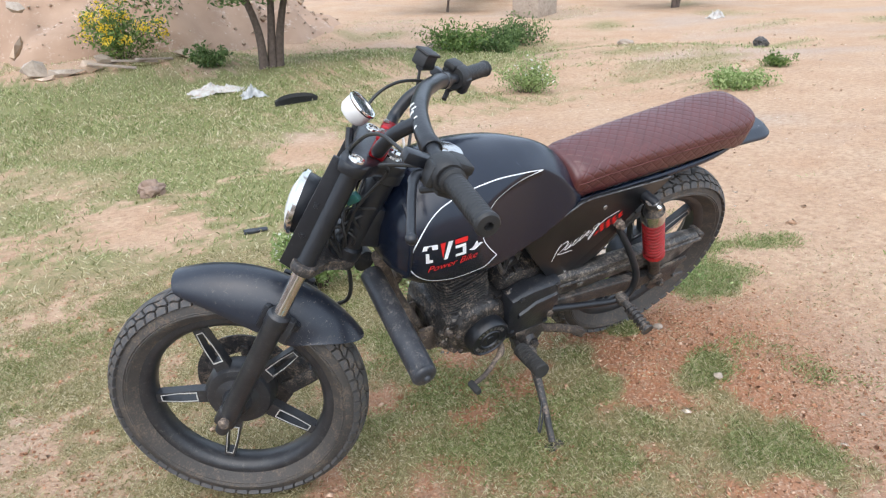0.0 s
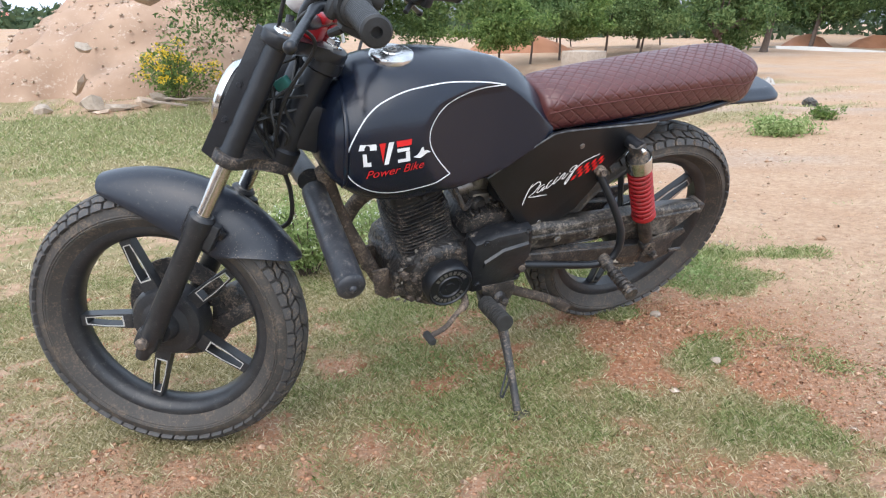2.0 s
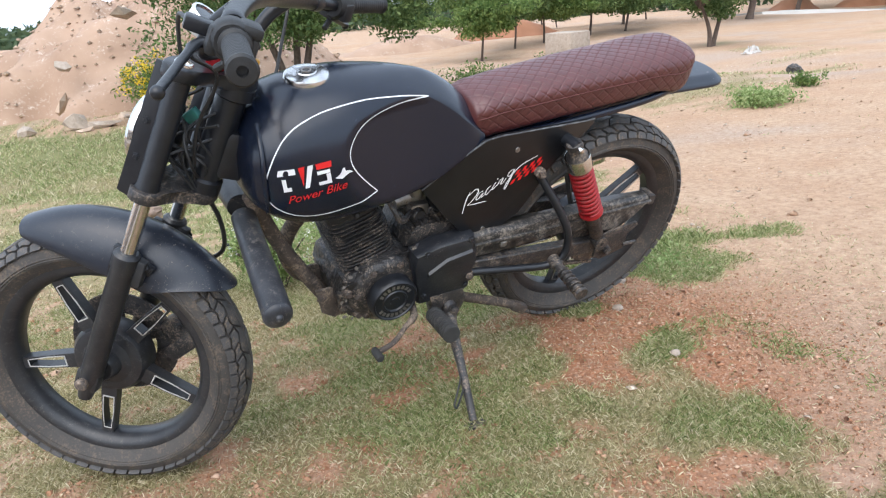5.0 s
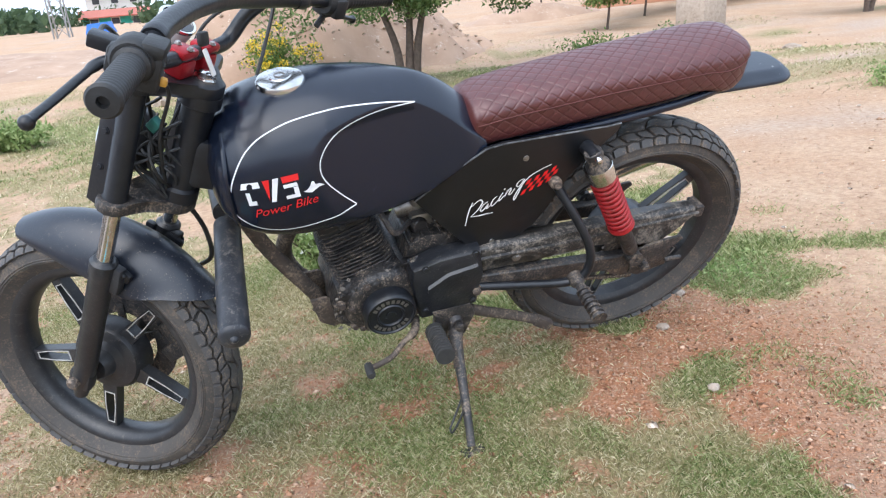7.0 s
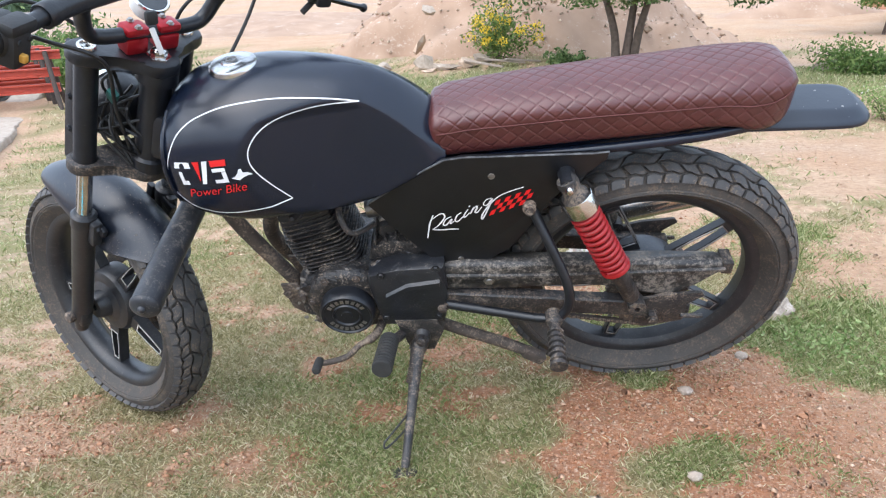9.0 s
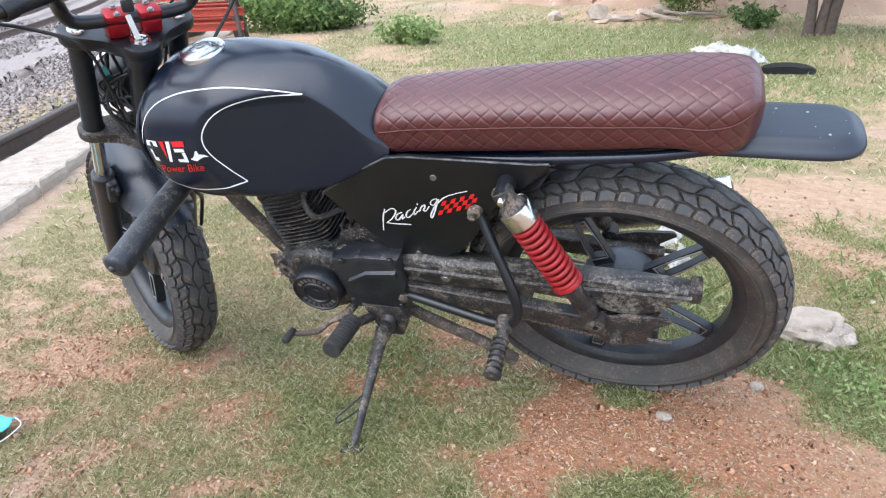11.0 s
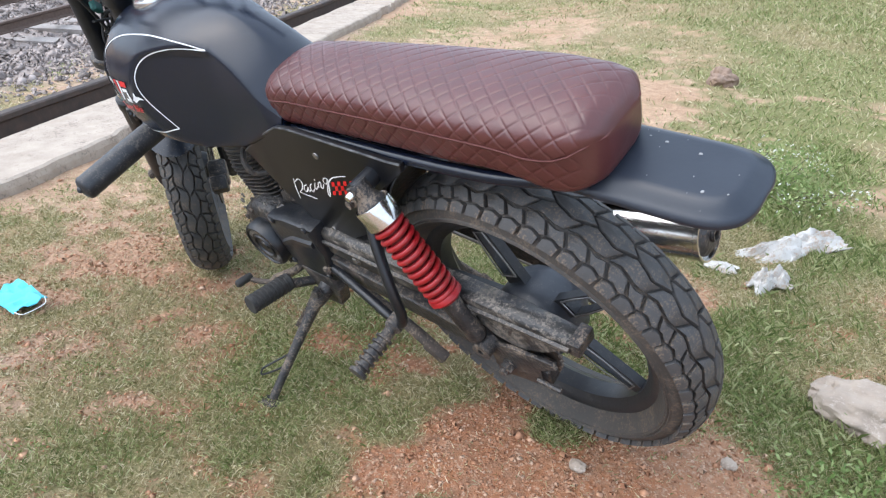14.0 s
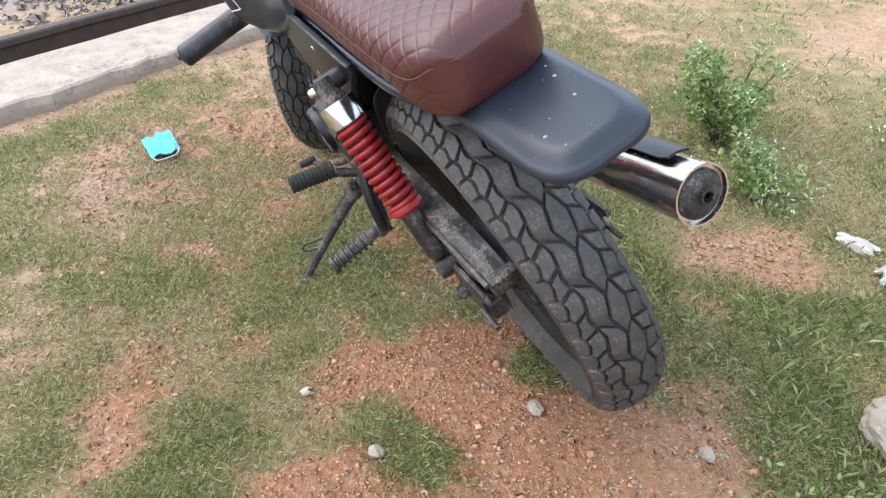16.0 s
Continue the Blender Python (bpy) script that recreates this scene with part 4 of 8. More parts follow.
def crumple(x, y, sx, sy, h, seed, mat, label, turn=0.0, cells=26):
    """A crumpled sheet of film with folds, lying on the ground."""
    bm = bmesh.new()
    grid = []
    for i in range(cells + 1):
        row = []
        for j in range(cells + 1):
            u, v = i / cells * 2 - 1, j / cells * 2 - 1
            ragged = 0.72 + 0.42 * noise.noise((math.atan2(v, u) * 1.6, seed, 0.3))
            px, py = u * sx * ragged, v * sy * ragged
            edge = max(0.0, 1 - (u * u + v * v) * 0.8)
            fold = abs(noise.noise((u * 2.3, v * 2.3, seed))) + 0.5 * abs(noise.noise((u * 6, v * 6, seed + 3)))
            row.append(bm.verts.new((px + 0.1 * sx * noise.noise((u * 4, v * 4, seed + 8)), py, 0.006 + h * (0.35 * edge + 1.1 * fold * (0.3 + edge)))))
        grid.append(row)
    for i in range(cells):
        for j in range(cells):
            bm.faces.new((grid[i][j], grid[i + 1][j], grid[i + 1][j + 1], grid[i][j + 1]))
    low = bmesh.ops.extrude_face_region(bm, geom=bm.faces[:])
    for v in low["geom"]:
        if isinstance(v, bmesh.types.BMVert):
            v.co.z = max(v.co.z - 0.004, 0.0)
    ob = part("plastic_bag", bm, mat, None, angle=50)
    ob.matrix_world = Matrix.Translation(on_ground(x, y)) @ pose(0, 0, 0, 0, 0, turn)
    return tagged(ob, label, "plastic bag", "litter")


crumple(0.61, 1.36, 0.25, 0.075, 0.045, 2.2, PLASTIC, "long crumpled white plastic bag in the grass", 62)
crumple(0.65, 1.04, 0.085, 0.05, 0.05, 5.4, PLASTIC, "small torn piece of white plastic bag", 60)
bm = bmesh.new()
add_lathe(bm, [(0.013, 0.004), (0.016, 0.0), (0.0185, 0.002), (0.0185, 0.03), (0.0178, 0.034), (0.0185, 0.038), (0.0185, 0.118), (0.016, 0.124), (0, 0.124)], None, 20)
add_lathe(bm, [(0, 0.012), (0.012, 0.012), (0.013, 0.004)], None, 20)
for v in bm.verts:
    v.co.y *= 0.8 - 0.25 * float(smooth(0.03, 0.11, v.co.z))
can = part("can", bm, HUB, None, angle=40)
can.matrix_world = along(on_ground(-0.21, 2.09, 0.012), on_ground(-0.08, 2.09, 0.012))
tagged(can, "small crushed dark grey can in the grass", "can", "litter")
crumple(0.5, 1.06, 0.06, 0.04, 0.012, 7.9, PLASTIC, "flat scrap of white plastic on soil", 10)
crumple(0.65, 7.6, 0.46, 0.17, 0.09, 3.3, PLASTIC, "white plastic sack near the tree", 10)
crumple(0.95, 7.0, 0.19, 0.15, 0.1, 6.1, GREY_PLASTIC, "crumpled clear plastic bag near the tree", 0)
crumple(12.4, 10.6, 0.3, 0.2, 0.15, 8.8, PLASTIC, "white plastic litter on bare ground", 0)

bm = bmesh.new()
add_loft(bm, [[(0.3 * math.cos(a) * s, 0.11 * math.sin(a) * s + 0.12 * (a / math.pi - 0.5) ** 2, 0.02 + z + 0.05 * math.sin(a)) for a in [math.pi * i / 14 for i in range(15)]] for s, z in ((1, 0), (1.04, 0.05), (0.9, 0.07), (0.86, 0.02))], None, False, True)
scrap = part("tyre_scrap", bm, RUBBER, None)
scrap.matrix_world = Matrix.Translation(on_ground(1.25, 6.1)) @ pose(0, 0, 0, 0, 0, 12) @ Matrix.Scale(0.85, 4)
tagged(scrap, "black scrap of old tyre on the grass", "rubber scrap", "litter")

# a pleated mask lying on the grass
mask = empty("face_mask", Matrix.Translation(on_ground(-0.72, -0.51, 0.02)) @ pose(0, 0, 0, 3, -3, 8))
tagged(mask, "turquoise pleated face mask lying on grass", "face mask")
bm = bmesh.new()
rows = []
for i in range(15):
    u = i / 14 - 0.5
    rows.append([(u * 0.16, v * 0.09, 0.0025 * (i % 3 == 1) + 0.012 * noise.noise((u * 5, v * 5, 1)) + 0.004) for v in [j / 12 - 0.5 for j in range(13)]])
for low in (0.0, -0.0022):
    vs = [[bm.verts.new((p[0], p[1], p[2] + low)) for p in row] for row in rows]
    for a, b in zip(vs, vs[1:]):
        for j in range(12):
            bm.faces.new((a[j], a[j + 1], b[j + 1], b[j]))
part("cloth", bm, MASK, mask)
bm = bmesh.new()
add_tube(bm, spline([(0.078, -0.04, 0.004), (0.105, -0.03, 0.002), (0.108, 0.022, 0.002), (0.078, 0.04, 0.004)], 6), 0.0013, 6)
part("ear_loop", bm, WHITE_LINE, mask, "thin white ear loop")

# ---- railway ----
RAIL = material("dark_rusted_rail", (0.05, 0.04, 0.036), (0.085, 0.06, 0.048), 20, 0.7, 0.2, 0.4, 60)
RAIL_BROWN = material("brown_rail", (0.1, 0.065, 0.05), (0.14, 0.1, 0.08), 20, 0.65, 0.3, 0.3, 60)
SLEEPER = material("concrete_sleeper", (0.34, 0.31, 0.29), (0.25, 0.22, 0.2), 14, 0.9, 0, 0.4, 60)


def rail_point(along_m, q, lift=0.0):
    x, y = UX * along_m + NX * q, UY * along_m + NY * q
    return on_ground(x, y, lift)


def rail_run(name, q, a0, a1, lift, scale, mat, label):
    """A flat-bottomed rail that follows the ground."""
    prof = [(-0.068, 0), (0.068, 0), (0.068, 0.012), (0.012, 0.03), (0.01, 0.11), (0.034, 0.125), (0.034, 0.15), (0.026, 0.158), (-0.026, 0.158), (-0.034, 0.15), (-0.034, 0.125), (-0.01, 0.11), (-0.012, 0.03), (-0.068, 0.012)]
    bm = bmesh.new()
    rings = []
    for i in range(41):
        a = a0 + (a1 - a0) * i / 40
        x, y = UX * a + NX * q, UY * a + NY * q
        z = np.mean([float(ground_z(x + UX * d, y + UY * d)) for d in (-1.5, -0.7, 0, 0.7, 1.5)])
        rings.append([Vector((x, y, z + lift)) + Vector((NX * s * scale, NY * s * scale, h * scale)) for s, h in prof])
    add_loft(bm, rings)
    return tagged(part(name, bm, mat, None), label, "rail", "rails", "structure")


rail_run("rail", 1.98, -3.0, 14.0, -0.02, 0.85, RAIL, "dark old rail lying along the concrete edge")
for q, name in ((8.0, "brown rail of the railway track"), (9.68, "brown rail of the railway track"), (13.0, "brown rail of the far track"), (14.68, "brown rail of the far track")):
    rail_run("rail", q, -20, 70, 0.16, 1.0, RAIL_BROWN, name)
sleeper_bm = bmesh.new()
add_loft(sleeper_bm, [[(-s * 1.35, -0.13, 0), (-s * 1.35, 0.13, 0), (-s * 1.35, 0.1, h), (-s * 1.35, -0.1, h)] for s, h in ((1, 0.19), (0.45, 0.18), (0.25, 0.15), (-0.25, 0.15), (-0.45, 0.18), (-1, 0.19))])
sleeper = part("sleeper", sleeper_bm, SLEEPER, None, smooth=False)
tagged(sleeper, "concrete sleeper under the rails", "sleeper", "sleepers")
head = Matrix(((NX, UX, 0, 0), (NY, UY, 0, 0), (0, 0, 1, 0), (0, 0, 0, 1)))
sleeper.matrix_world = Matrix.Translation(rail_point(-6, 8.84, -0.03)) @ head
for i in range(1, 44):
    copy_thing(sleeper, Matrix.Translation(rail_point(-6 + 0.62 * i, 8.84, -0.03)) @ head)

# ballast between and beside the tracks
n = 42000
ba, bq = rng.uniform(-9, 24, n), 3.4 + 9 * rng.beta(1.1, 1.5, n)
bxy = np.column_stack([UX * ba + NX * bq, UY * ba + NY * bq])
stone_field("ballast", bxy, 0.026, BALLAST, "grey crushed stone ballast of the railway", 55, "ballast", 0.8)
ba, bq = rng.uniform(-3.5, 9, 14000), 2.1 + 1.6 * rng.beta(1.6, 1.0, 14000)
bxy = np.column_stack([UX * ba + NX * bq, UY * ba + NY * bq])
stone_field("ballast", bxy, 0.014, BALLAST, "loose grey stones along the old rail", 56, "ballast", 0.8)

# broken concrete edging along the railway: one slab after another
edging = tagged(empty("concrete_edging", ident()), "long weathered concrete edging beside the railway", "edging", kind="structure")
a = -3.2
i = 0
while a < 9.5:
    ln = 2.2 + 1.2 * float(value_noise(i * 1.7, 0.3, 1.0, 17))
    bm = bmesh.new()
    near, far, top = [], [], []
    for s in range(31):
        t = a + 0.004 + (ln - 0.008) * s / 30
        near.append((t, 1.42 + 0.035 * float(value_noise(t, 3.0, 0.05, 18)) + 0.04 * float(value_noise(t, 9.0, 0.5, 19))))
        far.append((t, 1.84 + 0.03 * float(value_noise(t, 5.0, 0.3, 20))))
    outline = near + far[::-1]
    rings = []
    for lift, inset in ((-0.06, 0.0), (0.03, 0.0), (0.055, 0.008), (0.062, 0.022)):
        ring = []
        for t, q in outline:
            qc, tc = 1.63, a + ln / 2
            qq, tt = qc + (q - qc) * (1 - inset / 0.22), tc + (t - tc) * (1 - inset / 0.6)
            p = Vector((UX * tt + NX * qq, UY * tt + NY * qq, 0))
            p.z = -math.tan(radians(4.7)) * 7.0 * math.tanh((GX * p.x + GY * p.y) / 7.0) + lift
            ring.append(p)
        rings.append(ring)
    add_loft(bm, rings)
    part("slab", bm, CONCRETE, edging, smooth=False)
    a += ln
    i += 1

# small marker posts in the ballast
for a_, q_, h in ((3.15, 2.72, 0.3), (3.5, 2.72, 0.3), (6.6, 2.6, 0.32), (6.95, 2.65, 0.3)):
    post = empty("marker_post", Matrix.Translation(rail_point(a_, q_, -0.03)) @ pose(0, 0, 0, 3, -4, 25))
    tagged(post, "short dark iron marker post by the track", "marker post", "marker posts")
    bm = bmesh.new()
    add_box(bm, (0.03, 0.02, h), pose(0, 0, h / 2), 0.003)
    part("post", bm, RAIL, post)
    bm = bmesh.new()
    add_box(bm, (0.13, 0.03, 0.13), pose(0, 0, h + 0.04), 0.006)
    part("head", bm, RAIL, post)

# red steel trestles stacked at the end of the edging
RED_STEEL = material("faded_red_steel", (0.48, 0.07, 0.035), (0.36, 0.05, 0.03), 16, 0.6, 0, 0.2, 60, (0.2, 0.09, 0.06), 0.3, 12)
for k in range(3):
    trestle = empty("steel_trestle", Matrix.Translation(rail_point(8.3 + 0.55 * k, 1.75 + 0.12 * k, 0)) @ pose(0, 0, 0, 0, 0, 28 + 4 * k))
    tagged(trestle, "red steel trestle with dark splayed legs", "trestle", "steel trestles")
    for z, w in ((0.62, 1.5), (0.42, 1.42), (0.24, 1.36)):
        bm = bmesh.new()
        add_loft(bm, [[(sx * w / 2, y, z + h) for y, h in ((-0.05, -0.05), (0.05, -0.05), (0.05, -0.035), (0.012, -0.03), (0.012, 0.03), (0.05, 0.035), (0.05, 0.05), (-0.05, 0.05), (-0.05, 0.035), (-0.012, 0.03), (-0.012, -0.03), (-0.05, -0.035))] for sx in (-1, 1)])
        part("beam", bm, RED_STEEL, trestle, "red rolled-steel beam", smooth=False)
    for sx in (-1, 1):
        for sy in (-1, 1):
            bm = bmesh.new()
            add_tube(bm, [(sx * 0.6, sy * 0.06, 0.66), (sx * 0.68, sy * 0.26, -0.02)], 0.028, 8)
            part("leg", bm, RAIL, trestle, "dark iron leg")

# ---- far side ----
HILL = material("rubble_soil", (0.4, 0.275, 0.195), (0.29, 0.19, 0.13), 1.3, 0.95, 0, 1.6, 7, (0.52, 0.43, 0.36), 0.3, 2.2)
HILLSTONE = material("rubble_stone", (0.5, 0.39, 0.3), (0.4, 0.29, 0.21), 6, 0.9, 0, 0.5, 20, island=True)


def mound(name, cx, cy, rx, ry, h, turn, seed, mat, label, cells=70):
    c, s = math.cos(radians(turn)), math.sin(radians(turn))
    u = np.linspace(-1.25, 1.25, cells)
    uu, vv = np.meshgrid(u, u)
    x, y = cx + c * uu * rx - s * vv * ry, cy + s * uu * rx + c * vv * ry
    d = np.sqrt(uu ** 2 + vv ** 2) + 0.35 * (value_noise(x, y, rx * 0.45, seed) - 0.5) + 0.14 * (value_noise(x, y, rx * 0.16, seed + 1) - 0.5)
    z = ground_z(x, y) - 0.15 + h * np.clip(1.0 - np.maximum(d, 0) ** 1.6, -0.1, 1) + 0.12 * h * (value_noise(x, y, 0.5, seed + 2) - 0.5)
    k = np.arange(cells * cells).reshape(cells, cells)
    me = raw_mesh(name, np.stack([x, y, z], -1).reshape(-1, 3), np.stack([k[:-1, :-1], k[:-1, 1:], k[1:, 1:], k[1:, :-1]], -1).reshape(-1, 4))
    me.materials.append(mat)
    return tagged(new(name, me), label, "mound", kind="structure"), (x, y, z)


hill, (hx, hy, hz) = mound("rubble_hill", 0.6, 16.2, 4.4, 4.4, 2.95, 0, 71, HILL, "tall heap of tan earth and rubble")
hill2, _ = mound("earth_bank", -8.5, 24.0, 9.0, 4.5, 0.6, 12, 75, HILL, "low bank of reddish earth")
RED_EARTH = material("red_earth", (0.36, 0.17, 0.095), (0.28, 0.13, 0.07), 1.2, 0.95, 0, 0.8, 6)
mound("earth_mound", 14.5, 26.5, 3.0, 1.6, 0.9, 0, 81, RED_EARTH, "heap of red earth behind young trees", 30)
mound("earth_mound", 43, 36, 2.2, 1.5, 1.1, 0, 84, RED_EARTH, "heap of red earth beside the road", 30)
mound("earth_mound", 50, 36, 2.8, 1.5, 1.0, 0, 87, RED_EARTH, "heap of red earth beside the road", 30)
mound("earth_mound", 9.5, 24.5, 3.4, 1.5, 0.7, 0, 89, HILL, "heap of tan earth behind young trees", 30)
pick = rng.integers(0, hx.size, 3200)
keep = hz.ravel()[pick] > ground_z(hx.ravel()[pick], hy.ravel()[pick]) + 0.05
pick = pick[keep]
rub_xy = np.column_stack([hx.ravel()[pick], hy.ravel()[pick]]) + rng.normal(0, 0.04, (len(pick), 2))
rubble = stone_field("rubble", rub_xy, 0.034, HILLSTONE, "stones and rubble strewn over the heap", 57, "rubble", 0.7)
co = np.empty(len(rubble.data.vertices) * 3, np.float32)
rubble.data.vertices.foreach_get("co", co)
co = co.reshape(-1, 3)
co[:, 2] += np.repeat(hz.ravel()[pick] - ground_z(rub_xy[:, 0], rub_xy[:, 1]), 8)
rubble.data.vertices.foreach_set("co", co.ravel())
rubble.data.update()
for i, (x, y, z, sx, sy, sz, tilt) in enumerate([(-2.0, 16.0, 0.4, 0.4, 0.12, 0.4, 30), (-1.7, 14.5, 0.15, 0.5, 0.4, 0.22, 10), (-1.2, 14.2, 0.05, 0.55, 0.3, 0.16, -8), (-0.7, 14.3, 0.1, 0.4, 0.3, 0.2, 14), (-2.6, 14.3, 0.1, 0.3, 0.25, 0.2, 5), (-0.4, 14.8, 0.1, 0.5, 0.2, 0.15, 20), (-1.5, 14.0, 0.0, 0.3, 0.2, 0.12, -20), (-1.9, 17.0, 1.2, 0.35, 0.3, 0.2, 12), (-0.4, 17.4, 2.2, 0.5, 0.4, 0.22, -10), (1.2, 14.9, 0.1, 0.4, 0.35, 0.2, 6)]):
    bm = bmesh.new()
    x, y, z, sx, sy, sz = -0.4 + (x + 0.4) * 0.78, -1.4 + (y + 1.4) * 0.78, z * 0.78, sx * 0.78, sy * 0.78, sz * 0.78
    lump(bm, (0, 0, 0), (sx * 0.6, sy * 0.7, sz * 0.6), 20 + i, 0.7, 1)
    slab = part("broken_slab", bm, CONCRETE if i % 3 else HILLSTONE, None, angle=22)
    slab.matrix_world = Matrix.Translation(on_ground(x, y, z)) @ pose(0, 0, 0, tilt, tilt * 0.6, tilt * 3)
    tagged(slab, "broken grey concrete slab on the rubble", "rubble slab", "rubble slabs")
PLANK = material("grey_plank", (0.4, 0.33, 0.27), (0.3, 0.24, 0.2), 12, 0.85)
for i, (x, y, turn) in enumerate([(0.0, 10.8, 15), (-0.35, 10.6, -20), (0.3, 10.9, 35)]):
    bm = bmesh.new()
    add_box(bm, (0.7, 0.07, 0.03), None, 0.005)
    plank = part("plank", bm, PLANK, None)
    plank.matrix_world = Matrix.Translation(on_ground(x, y, 0.08)) @ pose(0, 0, 0, 0, 7, turn)
    tagged(plank, "weathered plank lying by the rubble", "plank", "planks")

# concrete block, far road with its low wall
bm = bmesh.new()
add_box(bm, (1.0, 0.8, 0.75), pose(0, 0, 0.35), 0.03)
block = part("concrete_block", bm, CONCRETE, None)
block.matrix_world = Matrix.Translation(on_ground(10.4, 15.0)) @ pose(0, 0, 0, 0, 0, 25)
tagged(block, "pale concrete block on bare ground", "concrete block")
ROADMAT = material("pale_road", (0.5, 0.48, 0.45), (0.42, 0.4, 0.37), 0.8, 0.9, 0, 0.2, 8)
bm = bmesh.new()
rings = []
for i in range(31):
    x = 33 + 60 * i / 30
    y = 31 - 0.28 * (x - 33)
    rings.append([on_ground(x + d * 0.27, y + d, 0.06 + hgt) for d, hgt in ((-2.2, -0.25), (-2.0, 0.12), (2.0, 0.14), (2.2, -0.25))])
add_loft(bm, rings)
tagged(part("road", bm, ROADMAT, None), "pale gravel road past the wood", "road", kind="structure")

# houses beyond the railway
WALL_GREEN = material("green_wall_paint", (0.06, 0.45, 0.34), (0.05, 0.38, 0.29), 2, 0.8)
WALL_PALE = material("pale_wall_paint", (0.66, 0.62, 0.58), (0.58, 0.54, 0.5), 2, 0.85)
ROOF = material("red_roof", (0.4, 0.13, 0.09), (0.32, 0.1, 0.07), 3, 0.85)
BLUE_SHEET = material("blue_tarpaulin", (0.05, 0.2, 0.62), (0.04, 0.15, 0.5), 3, 0.6)
DARK_OPENING = material("dark_window", (0.03, 0.03, 0.035), (0.05, 0.05, 0.05), 3, 0.4)


def house(x, y, turn, w, d, h, wall, storeys, roof_mat, label):
    root = empty("house", Matrix.Translation((x, y, -1.7)) @ pose(0, 0, 0, 0, 0, turn))
    tagged(root, label, "house", "houses")
    bm = bmesh.new()
    add_box(bm, (w, d, h), pose(0, 0, h / 2), 0.04)
    part("wall", bm, wall, root, smooth=False)
    bm = bmesh.new()
    add_loft(bm, [[(sx * (w / 2 + 0.35), -d / 2 - 0.9, h - 0.35), (sx * (w / 2 + 0.35), -d / 2 - 0.9, h - 0.22), (sx * (w / 2 + 0.35), 0, h + 0.6), (sx * (w / 2 + 0.35), d / 2 + 0.35, h + 0.1), (sx * (w / 2 + 0.35), d / 2 + 0.35, h)] for sx in (-1, 1)])
    part("roof", bm, roof_mat, root, smooth=False)
    k = 0
    for s in range(storeys):
        for i in range(int(w // 2.4)):
            bm = bmesh.new()
            add_box(bm, (0.9, 0.08, 1.1), pose(-w / 2 + 1.3 + 2.4 * i, -d / 2 - 0.03, 1.5 + 2.9 * s), 0.01)
            win = part("window", bm, DARK_OPENING, root)
            bm = bmesh.new()
            add_ring_plate(bm, [(-0.52, -0.62), (0.52, -0.62), (0.52, 0.62), (-0.52, 0.62)], [(-0.44, -0.54), (0.44, -0.54), (0.44, 0.54), (-0.44, 0.54)], -0.06, 0.0, pose(-w / 2 + 1.3 + 2.4 * i, -d / 2 - 0.03, 1.5 + 2.9 * s))
            part("frame", bm, WALL_PALE, win, smooth=False)
            k += 1
    return root


house(-18.6, 98, 10, 7.6, 5, 2.5, WALL_GREEN, 1, ROOF, "low green house with a red roof")
house(-20.6, 112, 10, 8.0, 6, 5.6, WALL_PALE, 2, WALL_PALE, "pale two-storey house behind the green one")
bm = bmesh.new()
add_loft(bm, [[(-0.8, y, 0), (-0.6, y, 0.6), (0.6, y, 0.66), (0.8, y, 0)] for y in (-0.6, 0.6)])
tarp = part("tarpaulin_shed", bm, BLUE_SHEET, None)
tarp.matrix_world = Matrix.Translation(on_ground(-10.2, 47))
tagged(tarp, "blue tarpaulin shed beside the green house", "shed")

pylon = empty("lattice_pylon", Matrix.Translation(on_ground(-12.9, 49, -0.2)))
tagged(pylon, "grey lattice pylon beyond the railway", "pylon")
for sx in (-1, 1):
    for sy in (-1, 1):
        bm = bmesh.new()
        add_tube(bm, [(sx * 0.45, sy * 0.45, 0), (sx * 0.22, sy * 0.22, 12)], 0.05, 6)
        part("post", bm, STEEL, pylon)
for i in range(12):
    for a_, b_ in (((-1, -1), (1, -1)), ((1, -1), (1, 1)), ((1, 1), (-1, 1)), ((-1, 1), (-1, -1))):
        s0, s1 = 0.45 - 0.019 * i, 0.45 - 0.019 * (i + 1)
        bm = bmesh.new()
        add_tube(bm, [(a_[0] * s0, a_[1] * s0, i), (b_[0] * s1, b_[1] * s1, i + 1)], 0.025, 5)
        part("brace", bm, STEEL, pylon)

far_pylon = copy_thing(pylon, Matrix.Translation((-16.6, 107, -1.2)) @ Matrix.Diagonal((1.2, 1.2, 0.36, 1)))
tagged(far_pylon, "small grey lattice pylon in the distance", "pylon")

# far woods and the mountain
WOOD_FAR = foliage("far_wood_leaves", [(0.05, 0.085, 0.045), (0.09, 0.13, 0.06)])
r2 = np.random.default_rng(91)
centres = []
for i in range(300):
    a_ = radians(r2.uniform(-40, 85))
    d_ = r2.uniform(75, 120)
    x, y = d_ * math.sin(a_), d_ * math.cos(a_)
    tall = 5.5 if a_ > 0.8 else 2.6 if a_ > 0.66 else 0.7
    for _ in range(2):
        centres.append((x + r2.normal(0, 1.5), y + r2.normal(0, 1.5), float(ground_z(x, y)) + r2.uniform(0.3, tall)))
v, f = leaf_cloud(centres, [2.6] * len(centres), 42000, 0.5, 92)
wood_me = raw_mesh("far_wood", v, f, False)
wood_me.materials.append(WOOD_FAR)
tagged(new("far_wood", wood_me), "far belt of green trees", "wood", kind="stuff")

